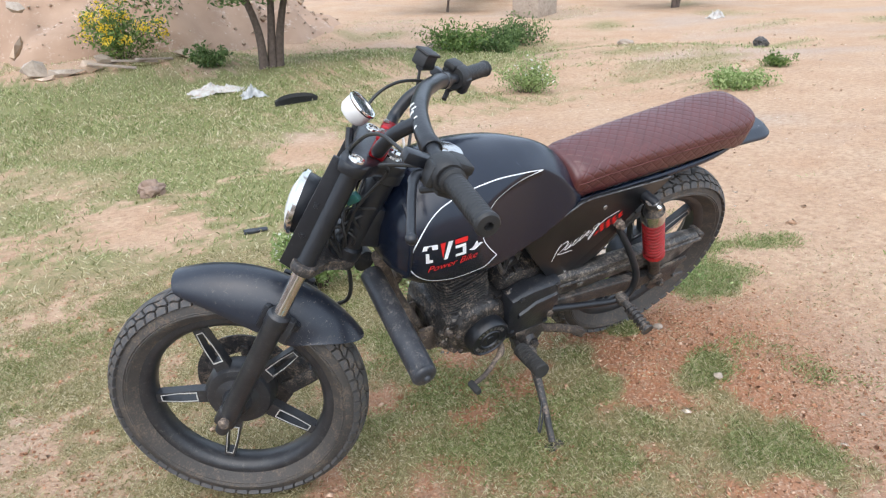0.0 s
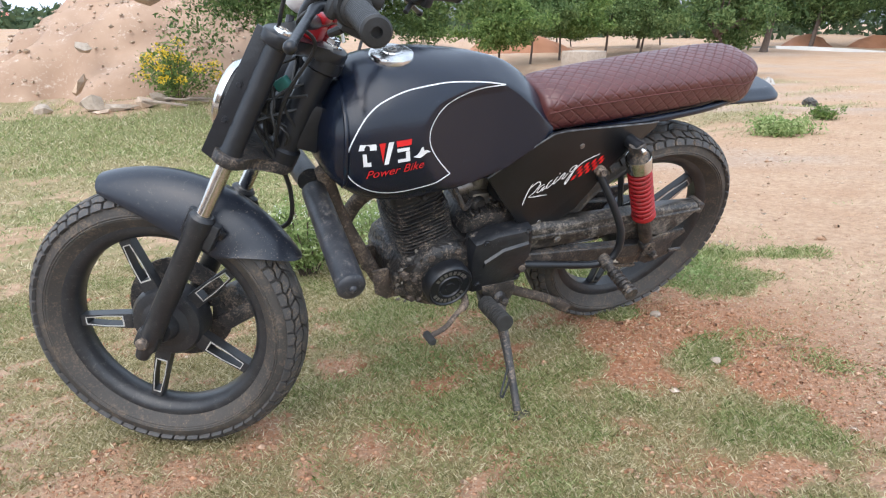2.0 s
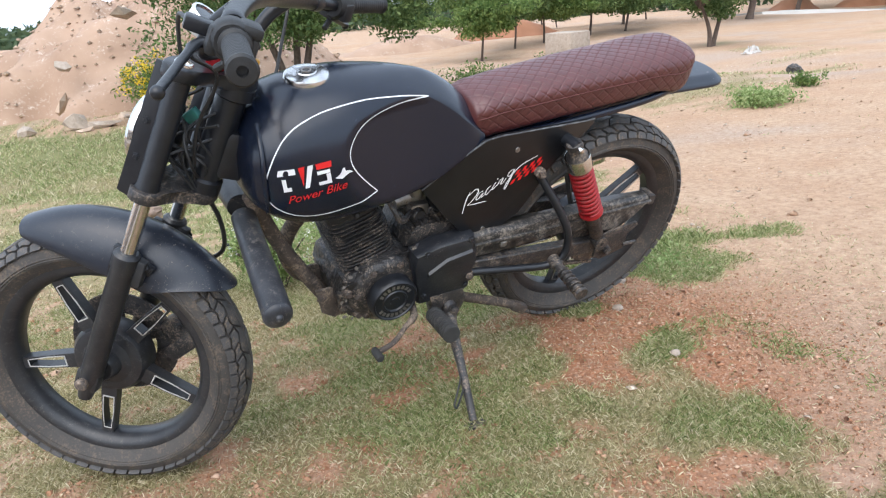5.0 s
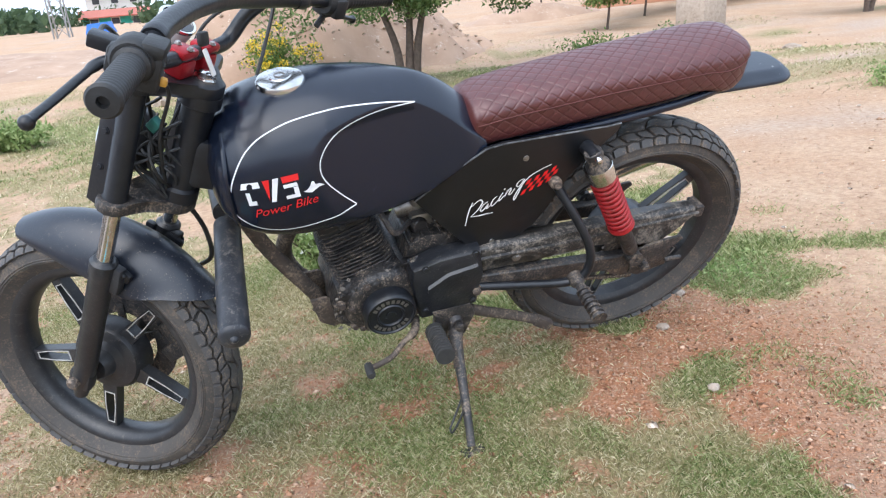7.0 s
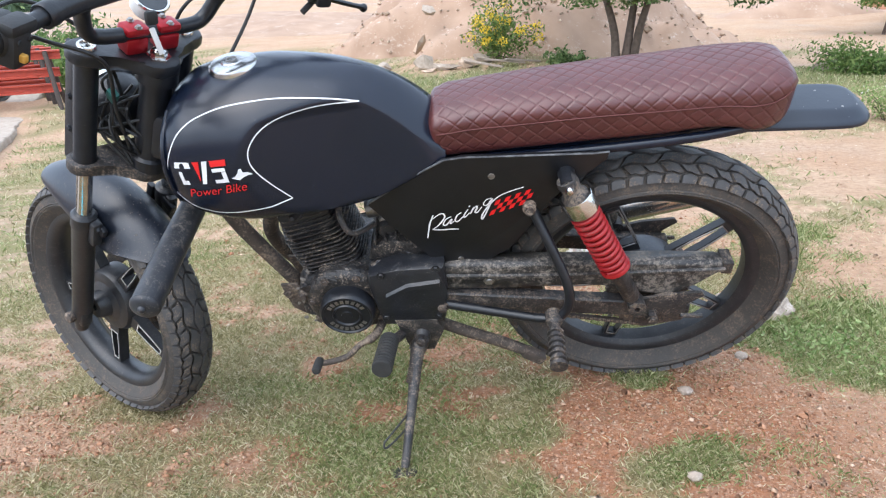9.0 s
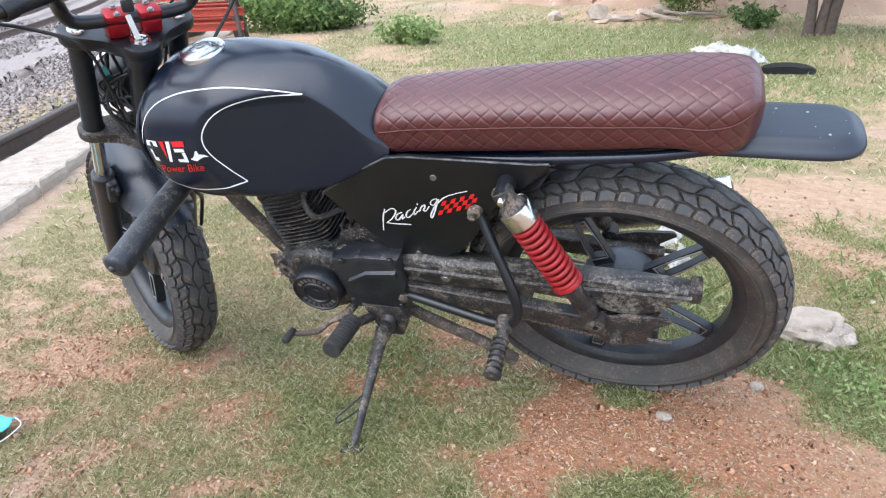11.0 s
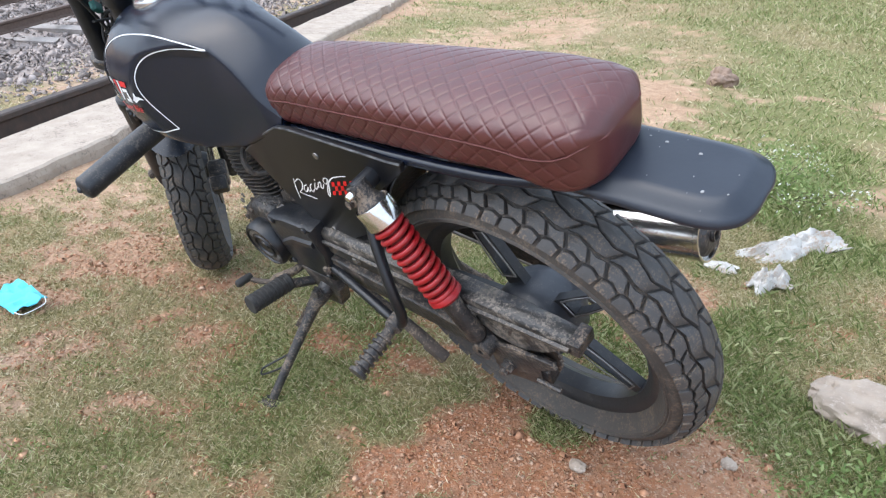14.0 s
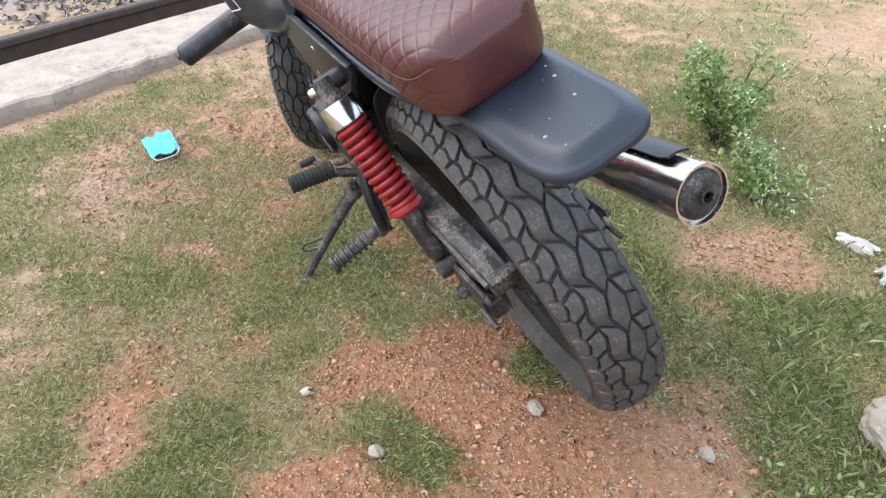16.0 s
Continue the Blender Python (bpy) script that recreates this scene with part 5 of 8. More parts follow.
# the haze of the distance is put into the ridge's grey-blue colour
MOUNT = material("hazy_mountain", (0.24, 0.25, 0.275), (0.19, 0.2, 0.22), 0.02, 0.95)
rows = []
for j, (dist, lift) in enumerate(((900, 0.0), (1000, 0.45), (1120, 1.0), (1400, 0.6))):
    row = []
    for i in range(90):
        a_ = radians(8 + 60 * i / 89)
        hgt = 150 * lift * math.sin(math.pi * min(max((i - 6) / 66, 0), 1)) ** 0.8 * (0.8 + 0.3 * float(value_noise(i * 0.16, j * 0.3, 1.0, 95)) + 0.08 * float(value_noise(i, j, 1.3, 96)))
        row.append((dist * math.sin(a_), dist * math.cos(a_), hgt - 4))
    rows.append(row)
mv = np.array(rows).reshape(-1, 3)
k = np.arange(len(mv)).reshape(4, 90)
mount_me = raw_mesh("mountain", mv, np.stack([k[:-1, :-1], k[:-1, 1:], k[1:, 1:], k[1:, :-1]], -1).reshape(-1, 4))
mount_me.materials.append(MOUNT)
tagged(new("mountain", mount_me), "hazy grey-blue rocky mountain ridge", "mountain", kind="structure")

# ---- the motorcycle: x to its tail, y to its right, z up, from the foot of its middle plane ----
BIKE = SLOPE @ Matrix.Translation((0, 0.135, 0)) @ pose(0, 0, 0, 25.0, 0, 4.5)
bike = new("motorcycle")
bike.matrix_world = BIKE
tagged(bike, "matte black custom motorcycle with maroon quilted seat on its side stand", "motorcycle")

STEER = radians(39)
RAKE = radians(22.5)
fwd, lat, axis = Vector((-math.cos(RAKE), 0, math.sin(RAKE))), Vector((0, 1, 0)), Vector((math.sin(RAKE), 0, math.cos(RAKE)))
f2, r2_ = fwd * math.cos(STEER) + lat * math.sin(STEER), lat * math.cos(STEER) - fwd * math.sin(STEER)
STEM = Vector((-0.324, -0.006, 0.909))
FRONT = Matrix.Translation(STEM) @ Matrix((-f2, r2_, axis)).transposed().to_4x4()     # back, right, up of the turned fork
LATHE_Y = Matrix.Rotation(radians(-90), 4, "X")


def fork_at(ahead, right, up):
    return Vector((-ahead, right, up))


def wheel(m, name, radius, half, rim_r, turn, label, trims, slim=1.0):
    """A cast wheel of five hollow spokes with a knobbly tyre. Returns the rim, which parents the rest."""
    ax = m @ LATHE_Y
    bm = bmesh.new()
    w = half * (0.66 if slim < 0.7 else 0.52)
    add_lathe(bm, [(rim_r + 0.004, -w), (rim_r + 0.006, -w + 0.005), (rim_r - 0.006, -w + 0.009), (rim_r - 0.016, -w * 0.5), (rim_r - 0.016, w * 0.5), (rim_r - 0.006, w - 0.009), (rim_r + 0.006, w - 0.005), (rim_r + 0.004, w), (rim_r - 0.006, w), (rim_r - 0.014, w - 0.006), (rim_r - 0.022, w * 0.55), (rim_r - 0.0235, 0), (rim_r - 0.022, -w * 0.55), (rim_r - 0.014, -w + 0.006), (rim_r - 0.006, -w)], ax, 72, True)
    outer = [(0.04, -0.027), (0.1, -0.025), (rim_r - 0.022, -0.018), (rim_r - 0.022, 0.018), (0.1, 0.025), (0.04, 0.027)]
    inner = [(0.1, -0.013), (0.14, -0.013), (rim_r - 0.036, -0.0085), (rim_r - 0.036, 0.0085), (0.14, 0.013), (0.1, 0.013)]
    outer, inner = [(x, z * slim) for x, z in outer], [(x, z * slim * (1.25 if slim < 0.7 else 1.5)) for x, z in inner]
    thick = 0.0125 if slim < 0.7 else 0.009
    rim = part(name, bm, RIMBLACK, bike, label)
    for i in range(5):
        bm = bmesh.new()
        add_ring_plate(bm, outer, inner, -thick, thick, m @ Matrix.Rotation(radians(turn + 72 * i), 4, "Y"))
        part("spoke", bm, RIMBLACK, rim, smooth=False)
    bm = bmesh.new()
    add_lathe(bm, [(0.009, -0.056), (0.026, -0.056), (0.03, -0.05), (0.034, -0.032), (0.056, -0.024), (0.06, -0.016), (0.06, 0.016), (0.056, 0.024), (0.04, 0.034), (0.034, 0.05), (0.009, 0.05)], ax, 32, True)
    part("hub", bm, RIMBLACK if trims else MUDDY, rim)
    # the carcass of the tyre
    deep = 0.043
    mid = radius - 0.008 - deep

    def skin(phi, lift=0.0):
        a = radians(phi)
        return mid + (deep + lift) * math.cos(a), half * (1 + lift / deep) * math.sin(a)
    prof = [(rim_r + 0.001, -w + 0.003)] + [skin(p, 0.0017 if abs(p) in (87, 93) else 0.0) for p in range(-99, 100, 3)] + [(rim_r + 0.001, w - 0.003)]
    bm = bmesh.new()
    add_lathe(bm, prof, ax, 96, True)
    part("tyre", bm, TYRE, rim, "dusty black tyre with deep blocky tread", angle=30)
    pitch = 29
    step = 2 * math.pi / pitch

    def zigzag(u):
        return abs((u % 1.0) * 2 - 1) * 2 - 1

    def border(k, u):
        """The grooves that run round the tyre, in degrees across it."""
        return (-62, -43 + 3 * zigzag(2 * u + 0.3), -22 + 4 * zigzag(u + 0.2), 5 * zigzag(u), 22 + 4 * zigzag(u + 0.7), 43 + 3 * zigzag(2 * u), 62)[k]
    for k, shift, slant, long in ((0, 0.1, 0.04, 0.5), (0, 0.6, 0.04, 0.5), (1, 0.25, -0.16, 0.46), (1, 0.71, -0.16, 0.54), (2, 0.5, 0.22, 1.0), (3, 0.0, -0.22, 1.0), (4, 0.25, 0.16, 0.54), (4, 0.79, 0.16, 0.46), (5, 0.1, -0.04, 0.5), (5, 0.6, -0.04, 0.5)):
        bm = bmesh.new()
        pts = []
        spans = [0.04 + (long - 0.08) * q / 4 for q in range(5)]
        for u in spans:
            pts.append((u, border(k, u + shift) + (2.0 if k else 0)))
        for u in spans[::-1]:
            pts.append((u + slant, border(k + 1, u + shift + slant) - (2.0 if k < 5 else 0)))
        mid_u, mid_p = sum(p[0] for p in pts) / 10, sum(p[1] for p in pts) / 10
        rings = []
        for inset, lift in ((0.0, -0.004), (0.0, 0.0062), (0.07, 0.0078)):
            ring = []
            for u, phi in pts:
                a = (shift + u + (mid_u - u) * inset) * step
                r_, h_ = skin(phi + (mid_p - phi) * inset, lift)
                ring.append(bm.verts.new(ax @ Vector((r_ * math.cos(a), r_ * math.sin(a), h_))))
            rings.append(ring)
        for low, top in zip(rings, rings[1:]):
            for q in range(10):
                bm.faces.new((low[q], low[(q + 1) % 10], top[(q + 1) % 10], top[q]))
        r_, h_ = skin(mid_p, 0.008)
        a = (shift + mid_u) * step
        mid_v = bm.verts.new(ax @ Vector((r_ * math.cos(a), r_ * math.sin(a), h_)))
        for q in range(10):
            bm.faces.new((rings[2][q], rings[2][(q + 1) % 10], mid_v))
        block = part("tread_block", bm, TREAD, rim, angle=55)
        for i in range(1, pitch):
            o = new("tread_block", block.data)
            o.parent = rim
            o.matrix_basis = ax @ Matrix.Rotation(step * i, 4, "Z") @ ax.inverted()
    if trims:
        for i in range(5):
            bm = bmesh.new()
            big_ = [(x + (0.0018 if x > 0.15 else -0.0025), z * 1.18) for x, z in inner]
            add_ring_plate(bm, big_, inner, -0.0138, -0.012, m @ Matrix.Rotation(radians(turn + 72 * i), 4, "Y"))
            part("spoke_trim", bm, SILVER if slim < 0.67 else STEEL, rim, "bare machined edge round the spoke opening", smooth=False)
    return rim


FW = FRONT @ Matrix.Translation(fork_at(0.061, -0.012, -0.672)) @ pose(0, 0, 0, -1.55, 0, 3.15)
RW = Matrix.Translation((0.578, -0.0074, 0.3766)) @ pose(0, 0, 0, 2.1, 0, -1.8)
front = wheel(FW, "front_wheel", 0.299, 0.05, 0.217, 77, "black cast wheel with silver-edged spokes", True, 0.66)
rear = wheel(RW, "rear_wheel", 0.3205, 0.057, 0.236, -41.7, "mud-stained black cast wheel", True, 0.8)

# front hub carrier, and the brake disc with its slots
bm = bmesh.new()
add_lathe(bm, [(0.03, -0.02), (0.05, -0.026), (0.072, -0.02), (0.08, -0.008), (0.08, 0.03), (0.03, 0.034)], FW @ LATHE_Y, 40, True)
part("hub_carrier", bm, RIMBLACK, front, "black cast hub carrier")
bm = bmesh.new()
add_lathe(bm, [(0.07, 0.058), (0.118, 0.058), (0.118, 0.062), (0.07, 0.062)], FW @ LATHE_Y, 48, True)
for i in range(5):
    a = radians(72 * i + 30)
    add_box(bm, (0.05, 0.005, 0.018), FW @ Matrix.Rotation(a, 4, "Y") @ pose(0.068, 0.056, 0), 0.001)
part("brake_disc", bm, MUDDY, front, "dusty dark brake disc")
bm = bmesh.new()
add_lathe(bm, [(0, 0.0575), (0.005, 0.0575), (0.005, 0.0572), (0, 0.0572)], LATHE_Y, 10)
hole = part("disc_hole", bm, BLACK, front)
hole.matrix_basis = FW @ pose(0.1, 0, 0)
for i in range(1, 20):
    a = radians(18 * i)
    o = new("disc_hole", hole.data)
    o.parent = front
    o.matrix_basis = FW @ pose(0.1 * math.cos(a), 0, 0.1 * math.sin(a))
bm = bmesh.new()
add_box(bm, (0.075, 0.05, 0.05), FW @ pose(0.1, 0.075, 0.075, 0, 35, 0), 0.01)
add_box(bm, (0.04, 0.045, 0.09), FW @ pose(0.118, 0.07, 0.05, 0, 30, 0), 0.008)
bolt(bm, FW @ Vector((0.1, 0.045, 0.1)), FW.to_3x3() @ Vector((0, -1, 0)))
part("brake_caliper", bm, MUDDY, bike, "black brake caliper caked with dust")

# rear drum hub and sprocket
bm = bmesh.new()
add_lathe(bm, [(0.01, -0.056), (0.04, -0.055), (0.06, -0.05), (0.074, -0.038), (0.079, -0.02), (0.079, 0.03), (0.065, 0.05), (0.01, 0.055)], RW @ LATHE_Y, 40, True)
part("hub_drum", bm, HUB, rear, "smooth blue-black hub drum")
bm = bmesh.new()
teeth = 40
prof = []
for i in range(teeth * 2):
    rr = 0.088 if i % 2 else 0.082
    prof.append((rr * math.cos(math.pi * i / teeth), rr * math.sin(math.pi * i / teeth)))
add_plate(bm, prof, -0.072, -0.066, RW)
part("sprocket", bm, RUST, rear, "dirty steel chain sprocket", smooth=False)

# fork: sliders, chrome tubes, shrouds, yokes
for side in (-1, 1):
    y = 0.094 * side
    bm = bmesh.new()
    add_lathe(bm, [(0, -0.725), (0.014, -0.725), (0.018, -0.70), (0.022, -0.67), (0.0225, -0.40), (0.0248, -0.395), (0.0248, -0.368), (0.019, -0.362), (0, -0.362)], FRONT @ Matrix.Translation(fork_at(0.06, y, 0)), 24)
    add_box(bm, (0.05, 0.03, 0.05), FRONT @ pose(-0.062, y, -0.678), 0.01)
    add_box(bm, (0.03, 0.022, 0.06), FRONT @ pose(-0.036, y * 0.92, -0.40), 0.006)
    leg = part("fork_leg", bm, RIMBLACK, bike, "scuffed black lower fork leg")
    bm = bmesh.new()
    add_lathe(bm, [(0, -0.37), (0.0148, -0.37), (0.0148, -0.2), (0, -0.2)], FRONT @ Matrix.Translation(fork_at(0.06, y, 0)), 24)
    part("fork_tube", bm, CHROME, leg, "shiny chrome fork tube")
    bm = bmesh.new()
    add_lathe(bm, [(0, -0.246), (0.021, -0.246), (0.0225, -0.24), (0.0225, -0.222), (0.02, -0.215), (0.02, -0.02), (0.018, -0.012), (0, -0.012)], FRONT @ Matrix.Translation(fork_at(0.06, y, 0)), 24)
    part("fork_shroud", bm, BLACK, leg, "matte black fork shroud")
    bm = bmesh.new()
    add_lathe(bm, [(0, 0.008), (0.016, 0.008), (0.016, 0.016), (0.0145, 0.018), (0.011, 0.0185), (0.0105, 0.015), (0, 0.015)], FRONT @ Matrix.Translation(fork_at(0.06, y, 0)), 20)
    part("fork_cap_nut", bm, DULLCHROME, leg, "chrome fork cap bolt")
    bm = bmesh.new()
    add_lathe(bm, [(0, 0.02), (0.011, 0.02), (0.013, 0.026), (0.013, 0.032), (0.008, 0.036), (0, 0.036)], FRONT @ Matrix.Translation(fork_at(0.062, y, -0.675)) @ Matrix.Rotation(radians(90 if side < 0 else -90), 4, "X"), 12)
    part("axle_nut", bm, RUST, leg, "rusty axle nut")

bm = bmesh.new()
half = [(-0.082, 0.0), (-0.084, 0.05), (-0.088, 0.085), (-0.09, 0.105), (-0.084, 0.118), (-0.072, 0.125), (-0.056, 0.126), (-0.042, 0.12), (-0.034, 0.108), (-0.03, 0.09), (-0.022, 0.06), (-0.006, 0.044), (0.012, 0.036), (0.026, 0.026), (0.033, 0.012)]
outline = [(x, -z) for x, z in half[:0:-1]] + half
outline = outline[::-1]
add_plate(bm, outline, -0.012, 0.013, FRONT @ Matrix(((1, 0, 0, 0), (0, 0, 1, 0), (0, 1, 0, 0), (0, 0, 0, 1))), 0.006)
top_yoke = part("top_yoke", bm, BLACK, bike, "black cast top fork yoke")
bm = bmesh.new()
add_lathe(bm, [(0, 0.012), (0.021, 0.012), (0.021, 0.017), (0.014, 0.018), (0.014, 0.027), (0.009, 0.03), (0, 0.03)], FRONT, 6)
part("stem_nut", bm, CHROME, top_yoke, "chrome stem nut")
bm = bmesh.new()
add_plate(bm, [(x * 0.95, z) for x, z in outline], -0.245, -0.222, FRONT @ Matrix(((1, 0, 0, 0), (0, 0, 1, 0), (0, 1, 0, 0), (0, 0, 0, 1))), 0.004)
part("lower_yoke", bm, MUDDY, bike)
# steering head of the frame, between the yokes
bm = bmesh.new()
add_lathe(bm, [(0, -0.225), (0.034, -0.225), (0.034, -0.2), (0.028, -0.195), (0.028, -0.035), (0.036, -0.03), (0.036, -0.008), (0, -0.008)], Matrix.Translation(STEM) @ Matrix((-fwd, lat, axis)).transposed().to_4x4(), 24)
add_box(bm, (0.1, 0.06, 0.1), pose(-0.33, -0.006, 0.76, 0, 22, 0), 0.015)
part("steering_head", bm, BLACK, bike)
# ignition wires behind the yoke
for i in range(9):
    bm = bmesh.new()
    s = i / 8
    pts = [fork_at(0.03 + 0.05 * math.sin(i * 2.1), -0.03 - 0.035 * math.cos(i * 1.3), -0.02 - 0.01 * i), fork_at(0.05 + 0.03 * math.cos(i), -0.05 + 0.02 * math.sin(i * 3), -0.09 - 0.008 * i), fork_at(0.02 + 0.04 * math.sin(i * 1.7), -0.045 + 0.03 * math.cos(i * 2), -0.16), fork_at(0.0, -0.02 + 0.02 * math.sin(i), -0.215)]
    add_tube(bm, spline(pts, 5), 0.0028, 6, FRONT)
    part("wire", bm, WIRE, bike)
bm = bmesh.new()
add_box(bm, (0.02, 0.014, 0.03), FRONT @ pose(-0.035, -0.06, -0.075, 20, 30, 10), 0.003)
part("wire_plug", bm, GREEN_PLUG, bike, "green plastic wire plug")

# handlebar, its clamps, grips and controls
bm = bmesh.new()
top_bar = [(-0.126, 0.42, 0.152), (-0.1, 0.36, 0.146), (-0.077, 0.303, 0.14), (-0.05, 0.245, 0.139), (-0.02, 0.175, 0.141), (-0.002, 0.1, 0.144), (0.004, 0.05, 0.147)]
top_bar = [fork_at(a + 0.033 * max(b - 0.1, 0) / 0.32 * 0.4, b, c + 0.012 * max(b - 0.1, 0) / 0.32) for a, b, c in top_bar] + [fork_at(0.005, 0, 0.148)] + [fork_at(a - 0.008 * max(b - 0.1, 0) / 0.32, -b, c) for a, b, c in top_bar[::-1]]
pts = spline(top_bar, 6)
bar_path = pts
add_tube(bm, pts, [0.0112 if abs(p.y) > 0.214 else 0.0165 for p in pts], 16, FRONT)
add_tube(bm, spline([fork_at(*p) for p in ((-0.004, -0.135, 0.142), (0.022, -0.125, 0.1), (0.032, -0.11, 0.058), (0.031, -0.08, 0.046), (0.03, 0, 0.046), (0.031, 0.08, 0.046), (0.032, 0.11, 0.058), (0.022, 0.125, 0.1), (-0.004, 0.135, 0.142))], 6), 0.0128, 14, FRONT)
for s in (-1, 1):
    i = min(range(1, len(pts) - 1), key=lambda q: abs(pts[q].y - 0.212 * s))
    way = (pts[i + s * (-1 if pts[0].y > 0 else 1)] - pts[i]).normalized()
    add_lathe(bm, [(0.0168, -0.014), (0.0182, -0.013), (0.0182, 0.006), (0.017, 0.008), (0.0135, 0.0075), (0.013, -0.004), (0.0112, -0.004)], FRONT @ along(pts[i], pts[i] + way), 20)
handlebar = part("handlebar", bm, BLACK, bike, "thick black wrapped handlebar")
for s in (-1, 1):
    a, b = (fork_at(-0.066, 0.308, 0.149), fork_at(-0.113, 0.424, 0.1645)) if s > 0 else (fork_at(-0.08, -0.308, 0.142), fork_at(-0.136, -0.424, 0.152))
    bm = bmesh.new()
    m = FRONT @ along(a, b)
    ln = (b - a).length
    prof = [(0, -0.002), (0.0215, -0.002), (0.022, 0.006), (0.0175, 0.009)]
    for i in range(14):
        z = 0.012 + (ln - 0.03) * i / 13
        prof += [(0.0174, z), (0.0179, z + 0.002), (0.0179, z + 0.005), (0.0174, z + 0.006)]
    prof += [(0.0175, ln - 0.01), (0.019, ln - 0.007), (0.0198, ln), (0.017, ln + 0.004), (0.007, ln + 0.005), (0.006, ln - 0.004), (0, ln - 0.004)]
    add_lathe(bm, prof, m, 24)
    part("grip", bm, GRIP, handlebar, "ribbed black rubber grip")
    # switch housing
    bm = bmesh.new()
    c = fork_at(-0.057, 0.287, 0.147) if s > 0 else fork_at(-0.067, -0.287, 0.1405)
    m = FRONT @ along(c, b)
    add_lathe(bm, [(0, -0.022), (0.024, -0.022), (0.028, -0.016), (0.028, 0.016), (0.024, 0.022), (0, 0.022)], m, 20)
    add_box(bm, (0.04, 0.05, 0.036), m @ pose(0.014, -0.01, 0), 0.006)
    add_box(bm, (0.03, 0.018, 0.05), m @ pose(0.02, 0.02, -0.004), 0.006)
    add_box(bm, (0.018, 0.04, 0.03), m @ pose(-0.022, -0.008, 0.002), 0.007)
    add_tube(bm, [m @ Vector((0.004, -0.034, -0.01)), m @ Vector((-0.004, -0.05, -0.03))], 0.006, 8)
    for q in (-0.012, 0.008):
        add_lathe(bm, [(0, 0), (0.004, 0), (0.0035, 0.002), (0, 0.002)], m @ along((0.034, 0.004, q), (0.1, 0.004, q)), 8)
    part("switch_housing", bm, GRIP, handlebar, "black plastic switch housing")
    bm = bmesh.new()
    add_box(bm, (0.012, 0.012, 0.01), m @ pose(0.036, -0.018, 0.004), 0.003)
    part("switch_button", bm, BRASS, handlebar, "worn yellow switch button")
    # lever: perch and blade
    bm = bmesh.new()
    add_box(bm, (0.05, 0.024, 0.02), FRONT @ pose(0.022, 0.276 * s, 0.136, 0, 0, -25 * s), 0.004)
    add_tube(bm, spline([fork_at(-0.05, 0.282 * s, 0.128), fork_at(-0.03, 0.298 * s, 0.118), fork_at(-0.034, 0.335 * s, 0.107), fork_at(-0.045, 0.388 * s, 0.095), fork_at(-0.054, 0.431 * s, 0.087)], 5), [0.0068] * 8 + [0.0052] * 12 + [0.007], 10, FRONT, 1.3)
    bmesh.ops.create_uvsphere(bm, u_segments=12, v_segments=8, radius=0.009, matrix=FRONT @ Matrix.Translation(fork_at(-0.055, 0.433 * s, 0.086)))
    part("lever", bm, BLACK, handlebar, "black hand lever with a ball end")
# worn white marks on the bend of the bar
for right, a0, a1, wide in ((-0.085, 55, 100, 0.004), (-0.1, 45, 80, 0.003), (-0.112, 65, 110, 0.005), (-0.132, 50, 75, 0.003), (-0.16, 70, 95, 0.003)):
    i = min(range(len(bar_path) - 1), key=lambda q: abs(bar_path[q].y - right))
    way = (bar_path[i + 1] - bar_path[i]).normalized()
    up_ = (Vector((0, 0, 1)) - way * way.z).normalized()
    side_ = way.cross(up_)
    bm = bmesh.new()
    rows = [[bm.verts.new(FRONT @ (bar_path[i] + way * d + (up_ * math.cos(radians(a0 + (a1 - a0) * q / 5)) + side_ * math.sin(radians(a0 + (a1 - a0) * q / 5))) * 0.0169)) for q in range(6)] for d in (-wide, wide)]
    for q in range(5):
        bm.faces.new((rows[0][q], rows[0][q + 1], rows[1][q + 1], rows[1][q]))
    part("wear_mark", bm, WHITE_PLASTIC, handlebar, "worn white mark")
# brake fluid box
bm = bmesh.new()
add_box(bm, (0.034, 0.044, 0.03), FRONT @ pose(-0.028, 0.205, 0.165, 0, 0, -30), 0.005)
add_box(bm, (0.039, 0.049, 0.007), FRONT @ pose(-0.028, 0.205, 0.182, 0, 0, -30), 0.003)
add_tube(bm, [fork_at(0.03, 0.2, 0.15), fork_at(0.01, 0.245, 0.15)], 0.011, 10, FRONT)
part("brake_reservoir", bm, GRIP, handlebar, "black brake fluid box")
# red clamps with their bolts
for s in (-1, 1):
    bm = bmesh.new()
    add_box(bm, (0.032, 0.04, 0.03), FRONT @ pose(-0.03, 0.03 * s, 0.028), 0.005)
    add_box(bm, (0.036, 0.044, 0.016), FRONT @ pose(-0.03, 0.03 * s, 0.054), 0.007)
    clamp = part("handlebar_clamp", bm, RED_METAL, bike, "red anodised handlebar clamp")
    for dx in (-1, 1):
        bm = bmesh.new()
        bolt(bm, FRONT @ Vector((-0.03 + 0.012 * dx, 0.03 * s, 0.062)), FRONT.to_3x3() @ Vector((0, 0, 1)), 0.0045, 0.005)
        part("bolt", bm, STEEL, clamp)
# white key hanging from the lock, with its tag
bm = bmesh.new()
add_box(bm, (0.004, 0.01, 0.045), FRONT @ pose(0.008, -0.012, 0.05, 10, -32, 0), 0.0015)
key = part("key", bm, WHITE_PLASTIC, bike, "white-topped ignition key")
bm = bmesh.new()
add_box(bm, (0.012, 0.022, 0.024), FRONT @ pose(-0.012, -0.012, 0.082, 0, -20, 0), 0.005)
part("key_head", bm, GRIP, key, "black key head")
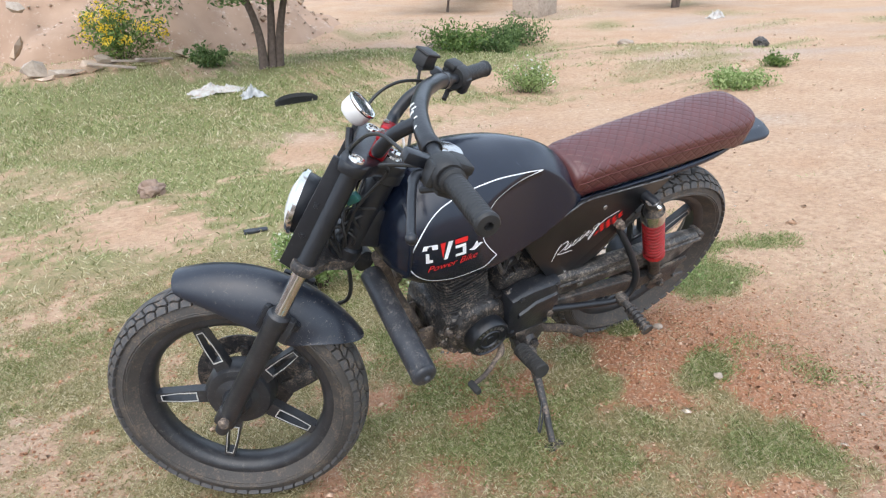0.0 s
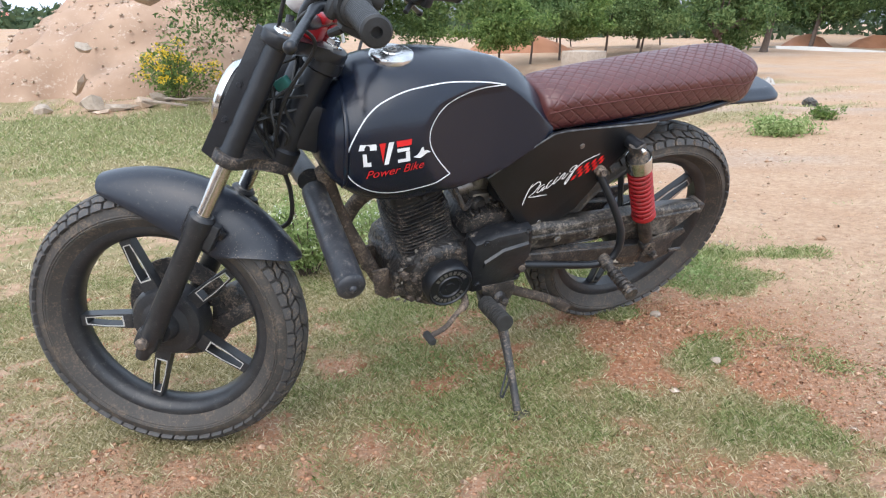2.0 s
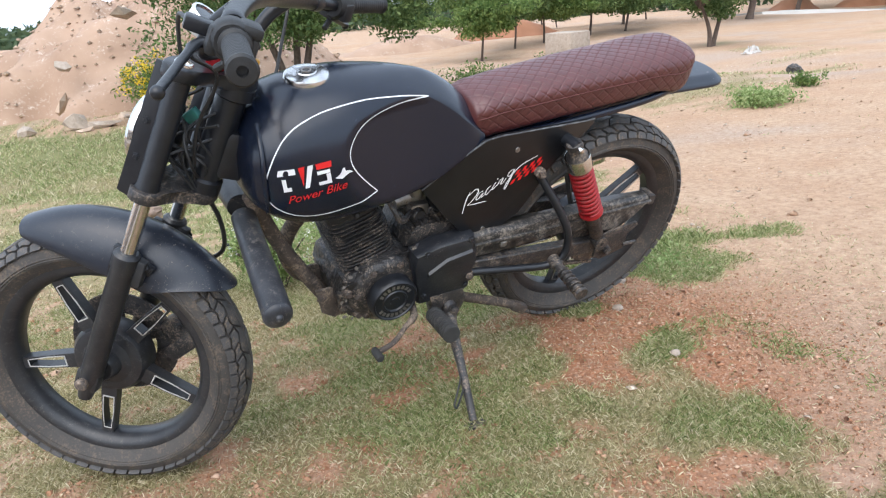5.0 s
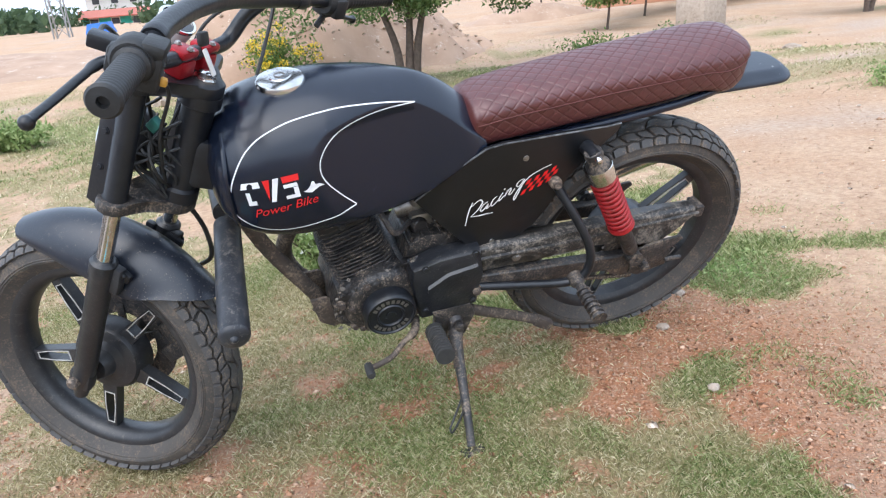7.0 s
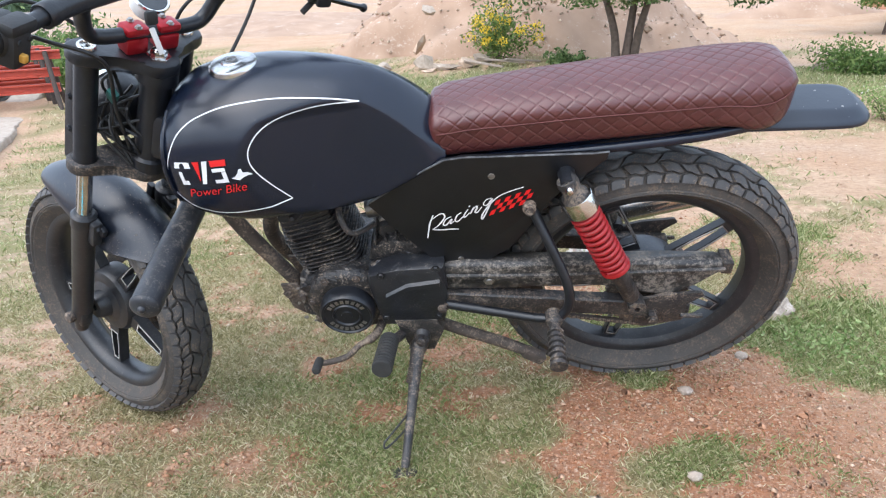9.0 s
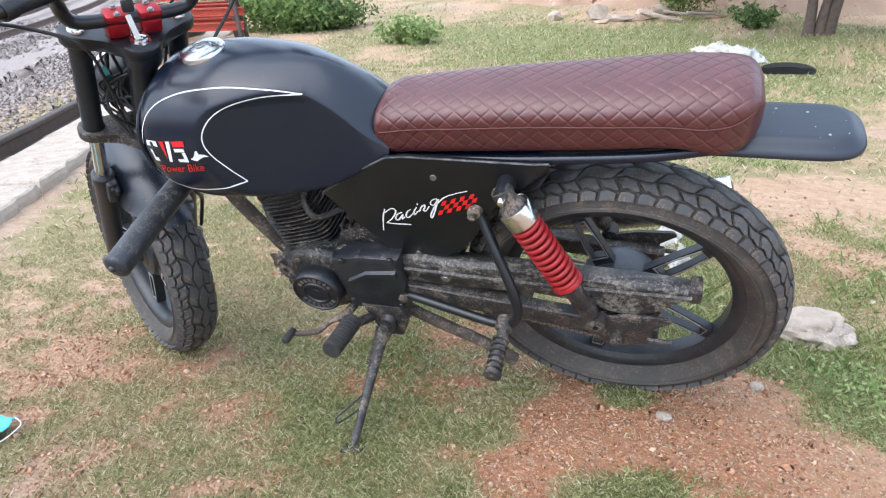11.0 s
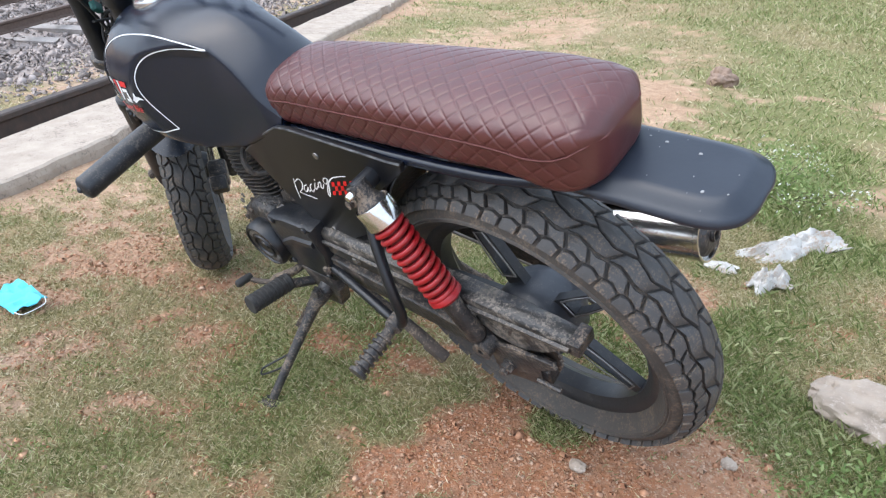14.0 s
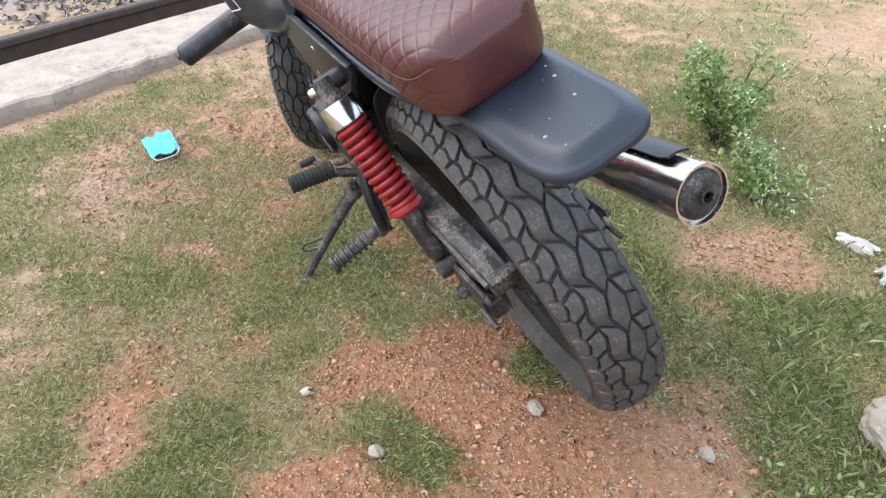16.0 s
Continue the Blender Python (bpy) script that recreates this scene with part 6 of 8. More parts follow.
# speedometer: white cup, chrome ring, dark dial
m = FRONT @ pose(-0.1, 0.045, 0.058, 0, 22, 0) @ Matrix.Scale(0.88, 4)
bm = bmesh.new()
add_lathe(bm, [(0, -0.034), (0.026, -0.032), (0.034, -0.022), (0.036, 0.006), (0.033, 0.008), (0.033, 0.002), (0, 0.002)], m, 32)
speedo = part("speedometer", bm, WHITE_PLASTIC, bike, "round white speedometer cup")
bm = bmesh.new()
add_lathe(bm, [(0.031, 0.004), (0.036, 0.004), (0.038, 0.008), (0.036, 0.012), (0.032, 0.011)], m, 32, True)
part("dial_ring", bm, CHROME, speedo, "chrome dial ring")
bm = bmesh.new()
add_lathe(bm, [(0, 0.006), (0.032, 0.006), (0.032, 0.0075), (0, 0.0095)], m, 32)
part("dial_glass", bm, DARK_GLASS, speedo, "dark dial glass")
bm = bmesh.new()
add_tube(bm, spline([fork_at(0.1, 0.045, 0.012), fork_at(0.085, 0.03, -0.02), fork_at(0.07, 0.0, -0.01)], 4), 0.008, 8, FRONT)
part("speedometer_bracket", bm, BLACK, bike)
# headlight: bowl, rim, lens, ear plates
m = FRONT @ Matrix.Translation(fork_at(0.105, 0, -0.16)) @ Matrix.Scale(0.78, 4) @ Matrix.Rotation(radians(-98), 4, "Y")
bm = bmesh.new()
add_lathe(bm, [(0, -0.06), (0.03, -0.058), (0.06, -0.04), (0.078, -0.01), (0.084, 0.025), (0.08, 0.027), (0, 0.01)], m, 40)
lamp = part("headlight", bm, BLACK, bike, "black headlight bowl")
bm = bmesh.new()
add_lathe(bm, [(0.079, 0.02), (0.088, 0.02), (0.09, 0.03), (0.086, 0.037), (0.079, 0.036)], m, 40, True)
part("headlight_ring", bm, CHROME, lamp, "chrome headlight ring")
bm = bmesh.new()
add_lathe(bm, [(0.08, 0.032), (0.07, 0.042), (0.04, 0.052), (0, 0.056), (0, 0.05), (0.08, 0.028)], m, 40)
part("headlight_lens", bm, LENS, lamp, "clear fluted headlight lens")
for s in (-1, 1):
    bm = bmesh.new()
    add_plate(bm, [(-0.106, -0.245), (-0.072, -0.25), (-0.07, 0.006), (-0.1, 0.006)], 0.103 * s - 0.004, 0.103 * s + 0.004, FRONT, 0.0015)
    ear = part("headlight_ear", bm, BLACK, bike, "flat black headlight bracket plate")
    for z in (-0.1, -0.17):
        bm = bmesh.new()
        bolt(bm, FRONT @ Vector((-0.088, 0.107 * s, z)), FRONT.to_3x3() @ Vector((0, s, 0)), 0.005, 0.004)
        part("bolt", bm, BLACK, ear)

# cables
for i, pts in enumerate(([(0.0, -0.27, 0.133), (0.045, -0.2, 0.115), (0.07, -0.12, 0.06), (0.075, -0.05, -0.02), (0.04, 0.0, -0.2)], [(-0.03, -0.27, 0.125), (0.02, -0.18, 0.06), (0.0, -0.1, 0.02), (0.02, -0.06, -0.1), (0.0, -0.02, -0.24)],
                         [(-0.03, 0.25, 0.13), (0.06, 0.17, 0.1), (0.09, 0.1, 0.03), (0.05, 0.06, -0.1), (0.0, 0.03, -0.24)], [(0.03, 0.23, 0.145), (0.0, 0.18, 0.06), (-0.03, 0.11, -0.03), (0.0, 0.1, -0.15)],
                         [(0.0, 0.02, -0.24), (-0.04, 0.05, -0.3), (-0.06, 0.07, -0.37), (-0.02, 0.1, -0.45), (-0.01, 0.1, -0.56)])):
    bm = bmesh.new()
    add_tube(bm, spline([fork_at(*p) for p in pts], 8), 0.0034 if i < 4 else 0.0048, 8, FRONT)
    part("cable", bm, WIRE, bike)

# front fender: a curved shell over the wheel
bm = bmesh.new()


def fender_shell(bm, m, r0, angles, half_at, drop_at, thick, turnlist, trim=0.0):
    for inner in (0, 1):
        rows = []
        for i, a in enumerate(angles):
            hw, dr = half_at(i / (len(angles) - 1)), drop_at(i / (len(angles) - 1))
            row = []
            for s in turnlist:
                y = hw * math.sin(s * math.pi / 2)
                r_ = r0 - dr * (1 - math.cos(s * math.pi / 2)) - thick * inner
                b = a - trim * (1 - math.cos(s * math.pi / 2)) * i / (len(angles) - 1)
                row.append(bm.verts.new(m @ Vector((-r_ * math.cos(b), y * (1 - 0.03 * inner), r_ * math.sin(b)))))
            rows.append(row)
        for a, b in zip(rows, rows[1:]):
            for j in range(len(turnlist) - 1):
                bm.faces.new((a[j], a[j + 1], b[j + 1], b[j]))
        keep = rows if inner == 0 else keep_out
        if inner == 0:
            keep_out = rows
        else:
            n_ = len(rows)
            rim_a = [r_[0] for r_ in keep_out] + keep_out[-1][1:] + [r_[-1] for r_ in keep_out[::-1]][1:] + keep_out[0][-2:0:-1]
            rim_b = [r_[0] for r_ in rows] + rows[-1][1:] + [r_[-1] for r_ in rows[::-1]][1:] + rows[0][-2:0:-1]
            for j in range(len(rim_a)):
                q = (j + 1) % len(rim_a)
                bm.faces.new((rim_a[j], rim_a[q], rim_b[q], rim_b[j]))


def fender_half(t):
    return 0.046 + 0.026 * math.sin(math.pi / 2 * min(1, t * 2.0)) ** 0.8


def fender_drop(t):
    return 0.03 + 0.078 * math.sin(math.pi / 2 * min(1, t * 1.35)) ** 0.85 - 0.022 * max(0, (t - 0.86) / 0.14) ** 2


fender_shell(bm, FW, 0.335, [radians(45 + 79 * i / 40) for i in range(41)], fender_half, fender_drop, 0.003, [-1 + 2 * i / 20 for i in range(21)], radians(18))
fender = part("front_fender", bm, FENDER, bike, "dusty black front fender with mud specks", angle=60)
speck_bm = bmesh.new()
bmesh.ops.create_icosphere(speck_bm, subdivisions=1, radius=0.0018)
r = random.Random(8)
for i in range(330):
    t = 1 - 0.42 * r.random() ** 1.5
    s = r.uniform(-0.95, 0.9)
    a = radians(45 + 79 * t - 18 * t * (1 - math.cos(s * math.pi / 2)))
    y = fender_half(t) * math.sin(s * math.pi / 2)
    q = 0.3353 - fender_drop(t) * (1 - math.cos(s * math.pi / 2))
    if i == 0:
        speck = part("mud_speck", speck_bm, MUD_DOT, fender, "dry mud speck")
        o = speck
    else:
        o = new("mud_speck", speck.data)
        o.parent = fender
        o["label"] = "dry mud speck"
    k = r.choice((0.2, 0.25, 0.3, 0.4, 0.5, 0.7))
    o.matrix_basis = FW @ Matrix.Translation((-q * math.cos(a), y, q * math.sin(a))) @ Matrix.Scale(k, 4)
for s in (-1, 1):
    bm = bmesh.new()
    add_box(bm, (0.07, 0.012, 0.022), FRONT @ pose(-0.045, 0.078 * s, -0.385, 0, 12, 0), 0.004)
    add_box(bm, (0.02, 0.014, 0.06), FRONT @ pose(-0.085, 0.074 * s, -0.4, 0, 0, 0), 0.004)
    bolt(bm, FRONT @ Vector((-0.022, 0.085 * s, -0.383)), FRONT.to_3x3() @ Vector((0, s, 0)), 0.006, 0.006)
    part("fender_bracket", bm, BLACK, fender)

# ---- tank ----
# rows: x, top, widest height, bottom, half width
TANK = [(-0.346, 0.782, 0.748, 0.705, 0.055), (-0.338, 0.812, 0.748, 0.69, 0.09), (-0.322, 0.842, 0.744, 0.672, 0.115), (-0.295, 0.869, 0.739, 0.652, 0.133), (-0.25, 0.889, 0.73, 0.635, 0.143), (-0.2, 0.897, 0.725, 0.63, 0.149), (-0.13, 0.902, 0.722, 0.637, 0.15), (-0.06, 0.898, 0.722, 0.645, 0.145), (0.0, 0.892, 0.725, 0.652, 0.134), (0.05, 0.88, 0.728, 0.664, 0.121), (0.1, 0.853, 0.732, 0.688, 0.106), (0.14, 0.82, 0.735, 0.712, 0.094), (0.17, 0.788, 0.738, 0.73, 0.082)]


# the crease between the top and the sides: x, half width, height, sharpness
CREASE = [(-0.14, 0.08, 0.88, 0.0), (-0.05, 0.078, 0.874, 0.5), (0.02, 0.07, 0.86, 1.0), (0.1, 0.08, 0.806, 1.0), (0.17, 0.076, 0.752, 1.0)]


def knee_side(x, z):
    """The flat knee recess of the tank, which starts at the second stripe."""
    d = 0.028 - x
    u = 0.5 * (d + math.sqrt(d * d + 0.0016))
    return 0.064 + 0.22 * (0.857 - z) + 0.2 * u + 0.55 * u * u + 0.3 * max(z - 0.843, 0.0) * (x < 0.03)


def tank_side(x, z):
    y, k = tank_shell(x, z), knee_side(x, z)
    if x < -0.24:
        return y
    h = max(0.004 - abs(y - k), 0.0) / 0.004
    return min(y, k) - h * h * 0.001


def tank_shell(x, z):
    top, belt, low, w = catmull1(TANK, x)
    if z <= belt:
        t = min((belt - z) / (belt - low), 1)
        return w * max(1 - t ** 3.2, 0) ** (1 / 3.2)
    t = min((z - belt) / (top - belt), 1)
    y = w * max(1 - t ** 2.3, 0) ** (1 / 2.3)
    yc, zc, k = catmull1(CREASE, x)
    zc = min(max(zc, belt + 0.001), top - 0.003)
    flat = w + (yc - w) * ((z - belt) / (zc - belt)) ** 1.35 if z < zc else yc * max(1 - (z - zc) / (top - zc), 0) ** 0.6
    return y * (1 - k) + flat * k


def tank_ring(x):
    top, belt, low, w = catmull1(TANK, x)
    yc, zc, k = catmull1(CREASE, x)
    zc = min(max(zc, belt + 0.001), top - 0.003)
    zs = [belt - (belt - low) * math.sin(math.pi / 2 * i / 12) for i in range(12, 0, -1)]
    zs += [belt + (zc - belt) * i / 44 for i in range(45)]
    zs += [zc + (top - zc) * math.sin(math.pi / 2 * i / 10) for i in range(1, 10)]
    left = [(x, -tank_side(x, z), z) for z in zs]
    return left + [(x, 0, top)] + [(x, -y, z) for _, y, z in left[::-1]] + [(x, 0, low)]


bm = bmesh.new()
add_loft(bm, [tank_ring(-0.346 + 0.516 * i / 200) for i in range(201)])
tank = part("fuel_tank", bm, PAINT, bike, "rounded satin black fuel tank", angle=50)
bm = bmesh.new()
m = pose(-0.196, 0.0, 0.897, 0, -3, 0)
add_lathe(bm, [(0, -0.01), (0.043, -0.01), (0.044, 0.001), (0.041, 0.006), (0.034, 0.0085), (0.02, 0.009), (0.018, 0.011), (0.006, 0.0115), (0, 0.0115)], m, 40)
cap = part("tank_cap", bm, CAP_METAL, tank, "round chrome fuel cap")
bm = bmesh.new()
add_lathe(bm, [(0.0075, 0.0118), (0.0095, 0.0118), (0.0095, 0.0128), (0.0075, 0.0128)], m, 20, True)
part("cap_lock", bm, STEEL, cap)
# raised seam along the front edge of the tank
for side in (-1, 1):
    bm = bmesh.new()
    add_tube(bm, spline([(-0.312 - 0.008 * math.sin(math.pi * q / 10), side * (tank_side(-0.315, 0.68 + 0.163 * q / 10) + 0.001), 0.68 + 0.163 * q / 10) for q in range(11)], 3), 0.0045, 8)
    part("tank_seam", bm, PAINT, tank, "raised black seam")


def on_tank(x, z, lift=0.0012):
    return Vector((x, -tank_side(x, z) - lift, z))


def stripe(name, pts, width, mat):
    """A thin painted line on the left side of the tank."""
    path = spline([(x, 0, z) for x, z in pts], 10)
    bm = bmesh.new()
    rows = []
    for i, p in enumerate(path):
        way = (path[min(i + 1, len(path) - 1)] - path[max(i - 1, 0)]).normalized()
        nrm = Vector((-way.z, 0, way.x)) * width / 2
        wide = (on_tank(p.x + nrm.x, p.z + nrm.z) - on_tank(p.x - nrm.x, p.z - nrm.z)).length
        nrm *= min(1.0, width / wide)
        rows.append([bm.verts.new(on_tank(q.x, q.z)) for q in (p - nrm, p, p + nrm)])
    for a, b in zip(rows, rows[1:]):
        for j in range(2):
            bm.faces.new((a[j], a[j + 1], b[j + 1], b[j]))
    return part(name, bm, mat, tank)


stripe("pinstripe", [(0.028, 0.857), (-0.023, 0.869), (-0.073, 0.875), (-0.122, 0.877), (-0.172, 0.873), (-0.211, 0.866), (-0.247, 0.854), (-0.274, 0.838), (-0.293, 0.817), (-0.311, 0.783), (-0.319, 0.75), (-0.317, 0.726), (-0.303, 0.706), (-0.278, 0.691), (-0.249, 0.683), (-0.213, 0.684), (-0.169, 0.692), (-0.104, 0.705)], 0.0024, WHITE_LINE)
stripe("pinstripe", [(0.028, 0.857), (-0.024, 0.860), (-0.065, 0.858), (-0.106, 0.850), (-0.138, 0.835), (-0.158, 0.813), (-0.163, 0.791), (-0.155, 0.767), (-0.133, 0.737), (-0.104, 0.705)], 0.0022, WHITE_LINE)


def letters(text, height, lean=0.0, thin=0.0):
    """Flat lettering: corners (u, v) and faces."""
    cu = bpy.data.curves.new("lettering", "FONT")
    cu.body, cu.size, cu.shear, cu.offset = text, height, lean, thin
    ob = bpy.data.objects.new("lettering", cu)
    scene.collection.objects.link(ob)
    me = bpy.data.meshes.new_from_object(ob.evaluated_get(bpy.context.evaluated_depsgraph_get()))
    pts = [(v.co.x, v.co.y) for v in me.vertices]
    faces = [tuple(p.vertices) for p in me.polygons]
    bpy.data.objects.remove(ob)
    bpy.data.curves.remove(cu)
    bpy.data.meshes.remove(me)
    return pts, faces


def decal(name, shapes, put, mat, parent, label=""):
    """Flat shapes, each a list of (u, v) and faces, laid on a surface by put(u, v)."""
    bm = bmesh.new()
    for pts, faces in shapes:
        vs = [bm.verts.new(put(u, v)) for u, v in pts]
        for f in faces:
            if len(set(f)) > 2:
                bm.faces.new([vs[i] for i in f])
    return part(name, bm, mat, parent, label, smooth=False)


def poly(*pts):
    return list(pts), [tuple(range(len(pts)))]


LT = radians(7)


def logo_put(u, v):
    x, z = -0.296 + u * math.cos(LT) - v * math.sin(LT), 0.742 + u * math.sin(LT) + v * math.cos(LT)
    return on_tank(x, z, 0.0016)


H = 0.042
for shape in (poly((0.0, H * 0.74), (0.032, H * 0.74), (0.032, H), (0.004, H)), poly((0.006, 0), (0.02, 0), (0.02, H * 0.2), (0.013, H * 0.2), (0.013, H * 0.6), (0.006, H * 0.6)),
              poly((0.044, 0), (0.052, 0), (0.066, H), (0.056, H)), poly((0.07, H * 0.5), (0.094, H * 0.5), (0.094, H * 0.66), (0.07, H * 0.66)), poly((0.07, 0), (0.094, 0), (0.094, H * 0.48), (0.086, H * 0.48), (0.086, H * 0.16), (0.07, H * 0.16)),
              poly((0.1, 0.007), (0.107, 0.009), (0.113, 0.014), (0.118, 0.022), (0.122, 0.022), (0.123, 0.015), (0.131, 0.013), (0.139, 0.006), (0.13, 0.008), (0.122, 0.006), (0.114, 0.002), (0.107, 0.004))):
    decal("emblem_block", [shape], logo_put, WHITE_LINE, tank, "white emblem block")
for shape in (poly((0.042, H * 0.1), (0.05, H), (0.038, H)), poly((0.07, H * 0.74), (0.098, H * 0.74), (0.1, H), (0.07, H))):
    decal("emblem_block", [shape], logo_put, RED_LINE, tank, "red emblem block")
pts, faces = letters("Power Bike", 0.0235, 0.35)
decal("lettering", [([(u * 1.02, v - 0.026) for u, v in pts], faces)], lambda u, v: logo_put(u + 0.008, v + u * 0.06), RED_LINE, tank, "red script lettering")

# ---- seat ----
# rows: x, bottom, top, half width
SEAT_T = [(0.139, 0.756, 0.80, 0.048), (0.146, 0.742, 0.814, 0.064), (0.162, 0.734, 0.824, 0.071), (0.21, 0.735, 0.834, 0.074), (0.3, 0.743, 0.846, 0.077), (0.42, 0.755, 0.858, 0.081), (0.55, 0.768, 0.868, 0.086), (0.65, 0.779, 0.878, 0.088), (0.68, 0.775, 0.881, 0.087), (0.7, 0.768, 0.882, 0.085), (0.735, 0.768, 0.881, 0.078), (0.756, 0.777, 0.874, 0.066), (0.767, 0.786, 0.862, 0.05), (0.773, 0.8, 0.848, 0.036)]
SEAT_BELT = [(0.139, 0.778), (0.148, 0.782), (0.17, 0.788), (0.21, 0.795), (0.3, 0.804), (0.42, 0.816), (0.55, 0.826), (0.65, 0.832), (0.7, 0.829), (0.735, 0.836), (0.758, 0.848), (0.77, 0.85), (0.776, 0.842)]


def seat_belt(x):
    return catmull1(SEAT_BELT, x)[0]


def seat_section(x):
    """The outline of the seat across x, from the top round, with the way walked along it."""
    low, top, w = catmull1(SEAT_T, x)
    belt = seat_belt(x)
    ring = []
    for k in range(361):
        a = math.pi / 2 + 2 * math.pi * k / 360
        c, s = math.cos(a), math.sin(a)
        p = 2.6 if s > 0 else 5.0
        ring.append((w * math.copysign(abs(c) ** (2 / p), c), belt + ((top - belt) if s > 0 else (belt - low)) * math.copysign(abs(s) ** (2 / p), s)))
    ring = np.array(ring)
    walked = np.concatenate([[0.0], np.cumsum(np.hypot(*np.diff(ring, axis=0).T))])
    return ring, walked


NS, NR = 540, 300
rows = []
for i in range(NS + 1):
    t = i / NS
    x = 0.139 + 0.634 * t
    ring, walked = seat_section(x)
    v = walked[-1] * np.arange(NR) / NR
    y, z = np.interp(v, walked, ring[:, 0]), np.interp(v, walked, ring[:, 1])
    ny, nz = np.gradient(z), -np.gradient(y)
    size = np.hypot(ny, nz) + 1e-9
    v = np.where(v > walked[-1] / 2, v - walked[-1], v)
    d1, d2 = x / 0.0315 + v / 0.0275, x / 0.0315 - v / 0.0275
    g = np.maximum(np.exp(-((d1 - np.round(d1)) * 0.0207 / 0.001) ** 2), np.exp(-((d2 - np.round(d2)) * 0.0207 / 0.001) ** 2))
    puff = (0.00035 * np.abs(np.sin(np.pi * d1) * np.sin(np.pi * d2)) ** 0.5 - 0.0013 * g) * min(1, t * 22, (1 - t) * 16) * (np.abs(v) < walked[-1] * 0.36)
    y, z = y + ny / size * puff, z + nz / size * puff
    rows.append([(x, float(a) - 0.002, float(b)) for a, b in zip(y, z)])
bm = bmesh.new()
add_loft(bm, rows)
seat = part("seat", bm, SEAT, bike, "long maroon quilted leather seat", angle=70)


def seat_seam(x, s):
    low, top, w = catmull1(SEAT_T, x)
    belt = seat_belt(x)
    return (x, s * (w + 0.0006) - 0.002, belt)


bm = bmesh.new()
line = [seat_seam(0.141 + 0.63 * i / 40, -1) for i in range(41)] + [seat_seam(0.771 - 0.63 * i / 40, 1) for i in range(41)]
add_tube(bm, line + [line[0]], 0.0014, 6)
part("piping", bm, STITCH, seat, "raised maroon seam")
bm = bmesh.new()
add_tube(bm, [(0.757, -0.058, 0.835), (0.757, -0.061, 0.815), (0.752, -0.064, 0.8)], 0.0018, 6)
part("corner_seam", bm, STITCH, seat)
# seat rail and tail
for s in (-1, 1):
    bm = bmesh.new()
    add_tube(bm, spline([(0.06, s * 0.062, 0.705), (0.16, s * 0.066, 0.724), (0.4, s * 0.073, 0.742), (0.6, s * 0.077, 0.764), (0.71, s * 0.062, 0.775)], 5), 0.0095, 10)
    part("seat_rail", bm, PAINT, bike)
bm = bmesh.new()
add_loft(bm, [[(x, -w, z), (x, -w, z + 0.026), (x, w, z + 0.026), (x, w, z)] for x, w, z in ((0.165, 0.048, 0.722), (0.4, 0.056, 0.738), (0.6, 0.06, 0.755), (0.7, 0.05, 0.772))])
part("seat_pan", bm, PAINT, bike, "black pan under the seat", smooth=False)
TAIL_HALF, TAIL_MID, TAIL_END = 0.07, 0.013, 0.931


def tail_height(x, y):
    """The top of the tail fender: a plateau, a sloping border and a turned-down lip."""
    y = abs(y - TAIL_MID)
    reach = 0.84 + (TAIL_END - 0.84) * max(1 - min(y / TAIL_HALF, 1) ** 3.2, 0) ** (1 / 3.2)
    side = TAIL_HALF * (max(1 - max((x - 0.84) / (TAIL_END - 0.84), 0) ** 3.2, 0)) ** (1 / 3.2) - y
    d = 1 / (1 / max(side, 1e-5) ** 3 + 1 / max(reach - x, 1e-5) ** 3) ** (1 / 3)
    k = min(d / 0.026, 1)
    k = k * k * (3 - 2 * k)
    edge = min(d / 0.004, 1)
    return 0.764 + 0.006 * edge ** 0.5 + 0.015 * k - 0.002 * (y / TAIL_HALF) ** 2 + 0.004 * (0.75 - x)


bm = bmesh.new()
rings = []
for i in range(57):
    x = 0.665 + (TAIL_END - 0.0005 - 0.665) * math.sin(math.pi / 2 * i / 56)
    w = TAIL_HALF * (max(1 - max((x - 0.84) / (TAIL_END - 0.84), 0) ** 3.2, 0)) ** (1 / 3.2)
    across_ = [math.sin(math.pi / 2 * q / 18) for q in range(-18, 19)]
    upper = [(x, TAIL_MID + s * w, tail_height(x, TAIL_MID + s * w)) for s in across_]
    lower = [(x, TAIL_MID + s * w * 0.985, z - 0.0045) for s, (_, _, z) in zip(across_, upper)]
    rings.append(upper + lower[::-1])
add_loft(bm, rings)
tail = part("tail_fender", bm, TAIL, bike, "scratched black plastic tail fender with pale specks", angle=60)
speck_bm = bmesh.new()
add_lathe(speck_bm, [(0, -0.0004), (1, -0.0004), (0.8, 0.0003), (0, 0.0006)], Matrix.Diagonal((0.0022, 0.0018, 1, 1)), 7)
r = random.Random(5)
for i in range(15):
    x, y = r.uniform(0.75, 0.905), TAIL_MID + r.uniform(-0.05, 0.045)
    if i == 0:
        speck = part("paint_speck", speck_bm, MUD_SPECK, tail, "pale paint speck")
        o = speck
    else:
        o = new("paint_speck", speck.data)
        o.parent = tail
        o["label"] = "pale paint speck"
    k = r.choice((0.25, 0.35, 0.5, 0.7, 1.2))
    o.matrix_basis = Matrix.Translation((x, y, tail_height(x, y) + 0.0004)) @ pose(0, 0, 0, 0, 0, r.uniform(0, 180)) @ Matrix.Diagonal((k, k, 1, 1))

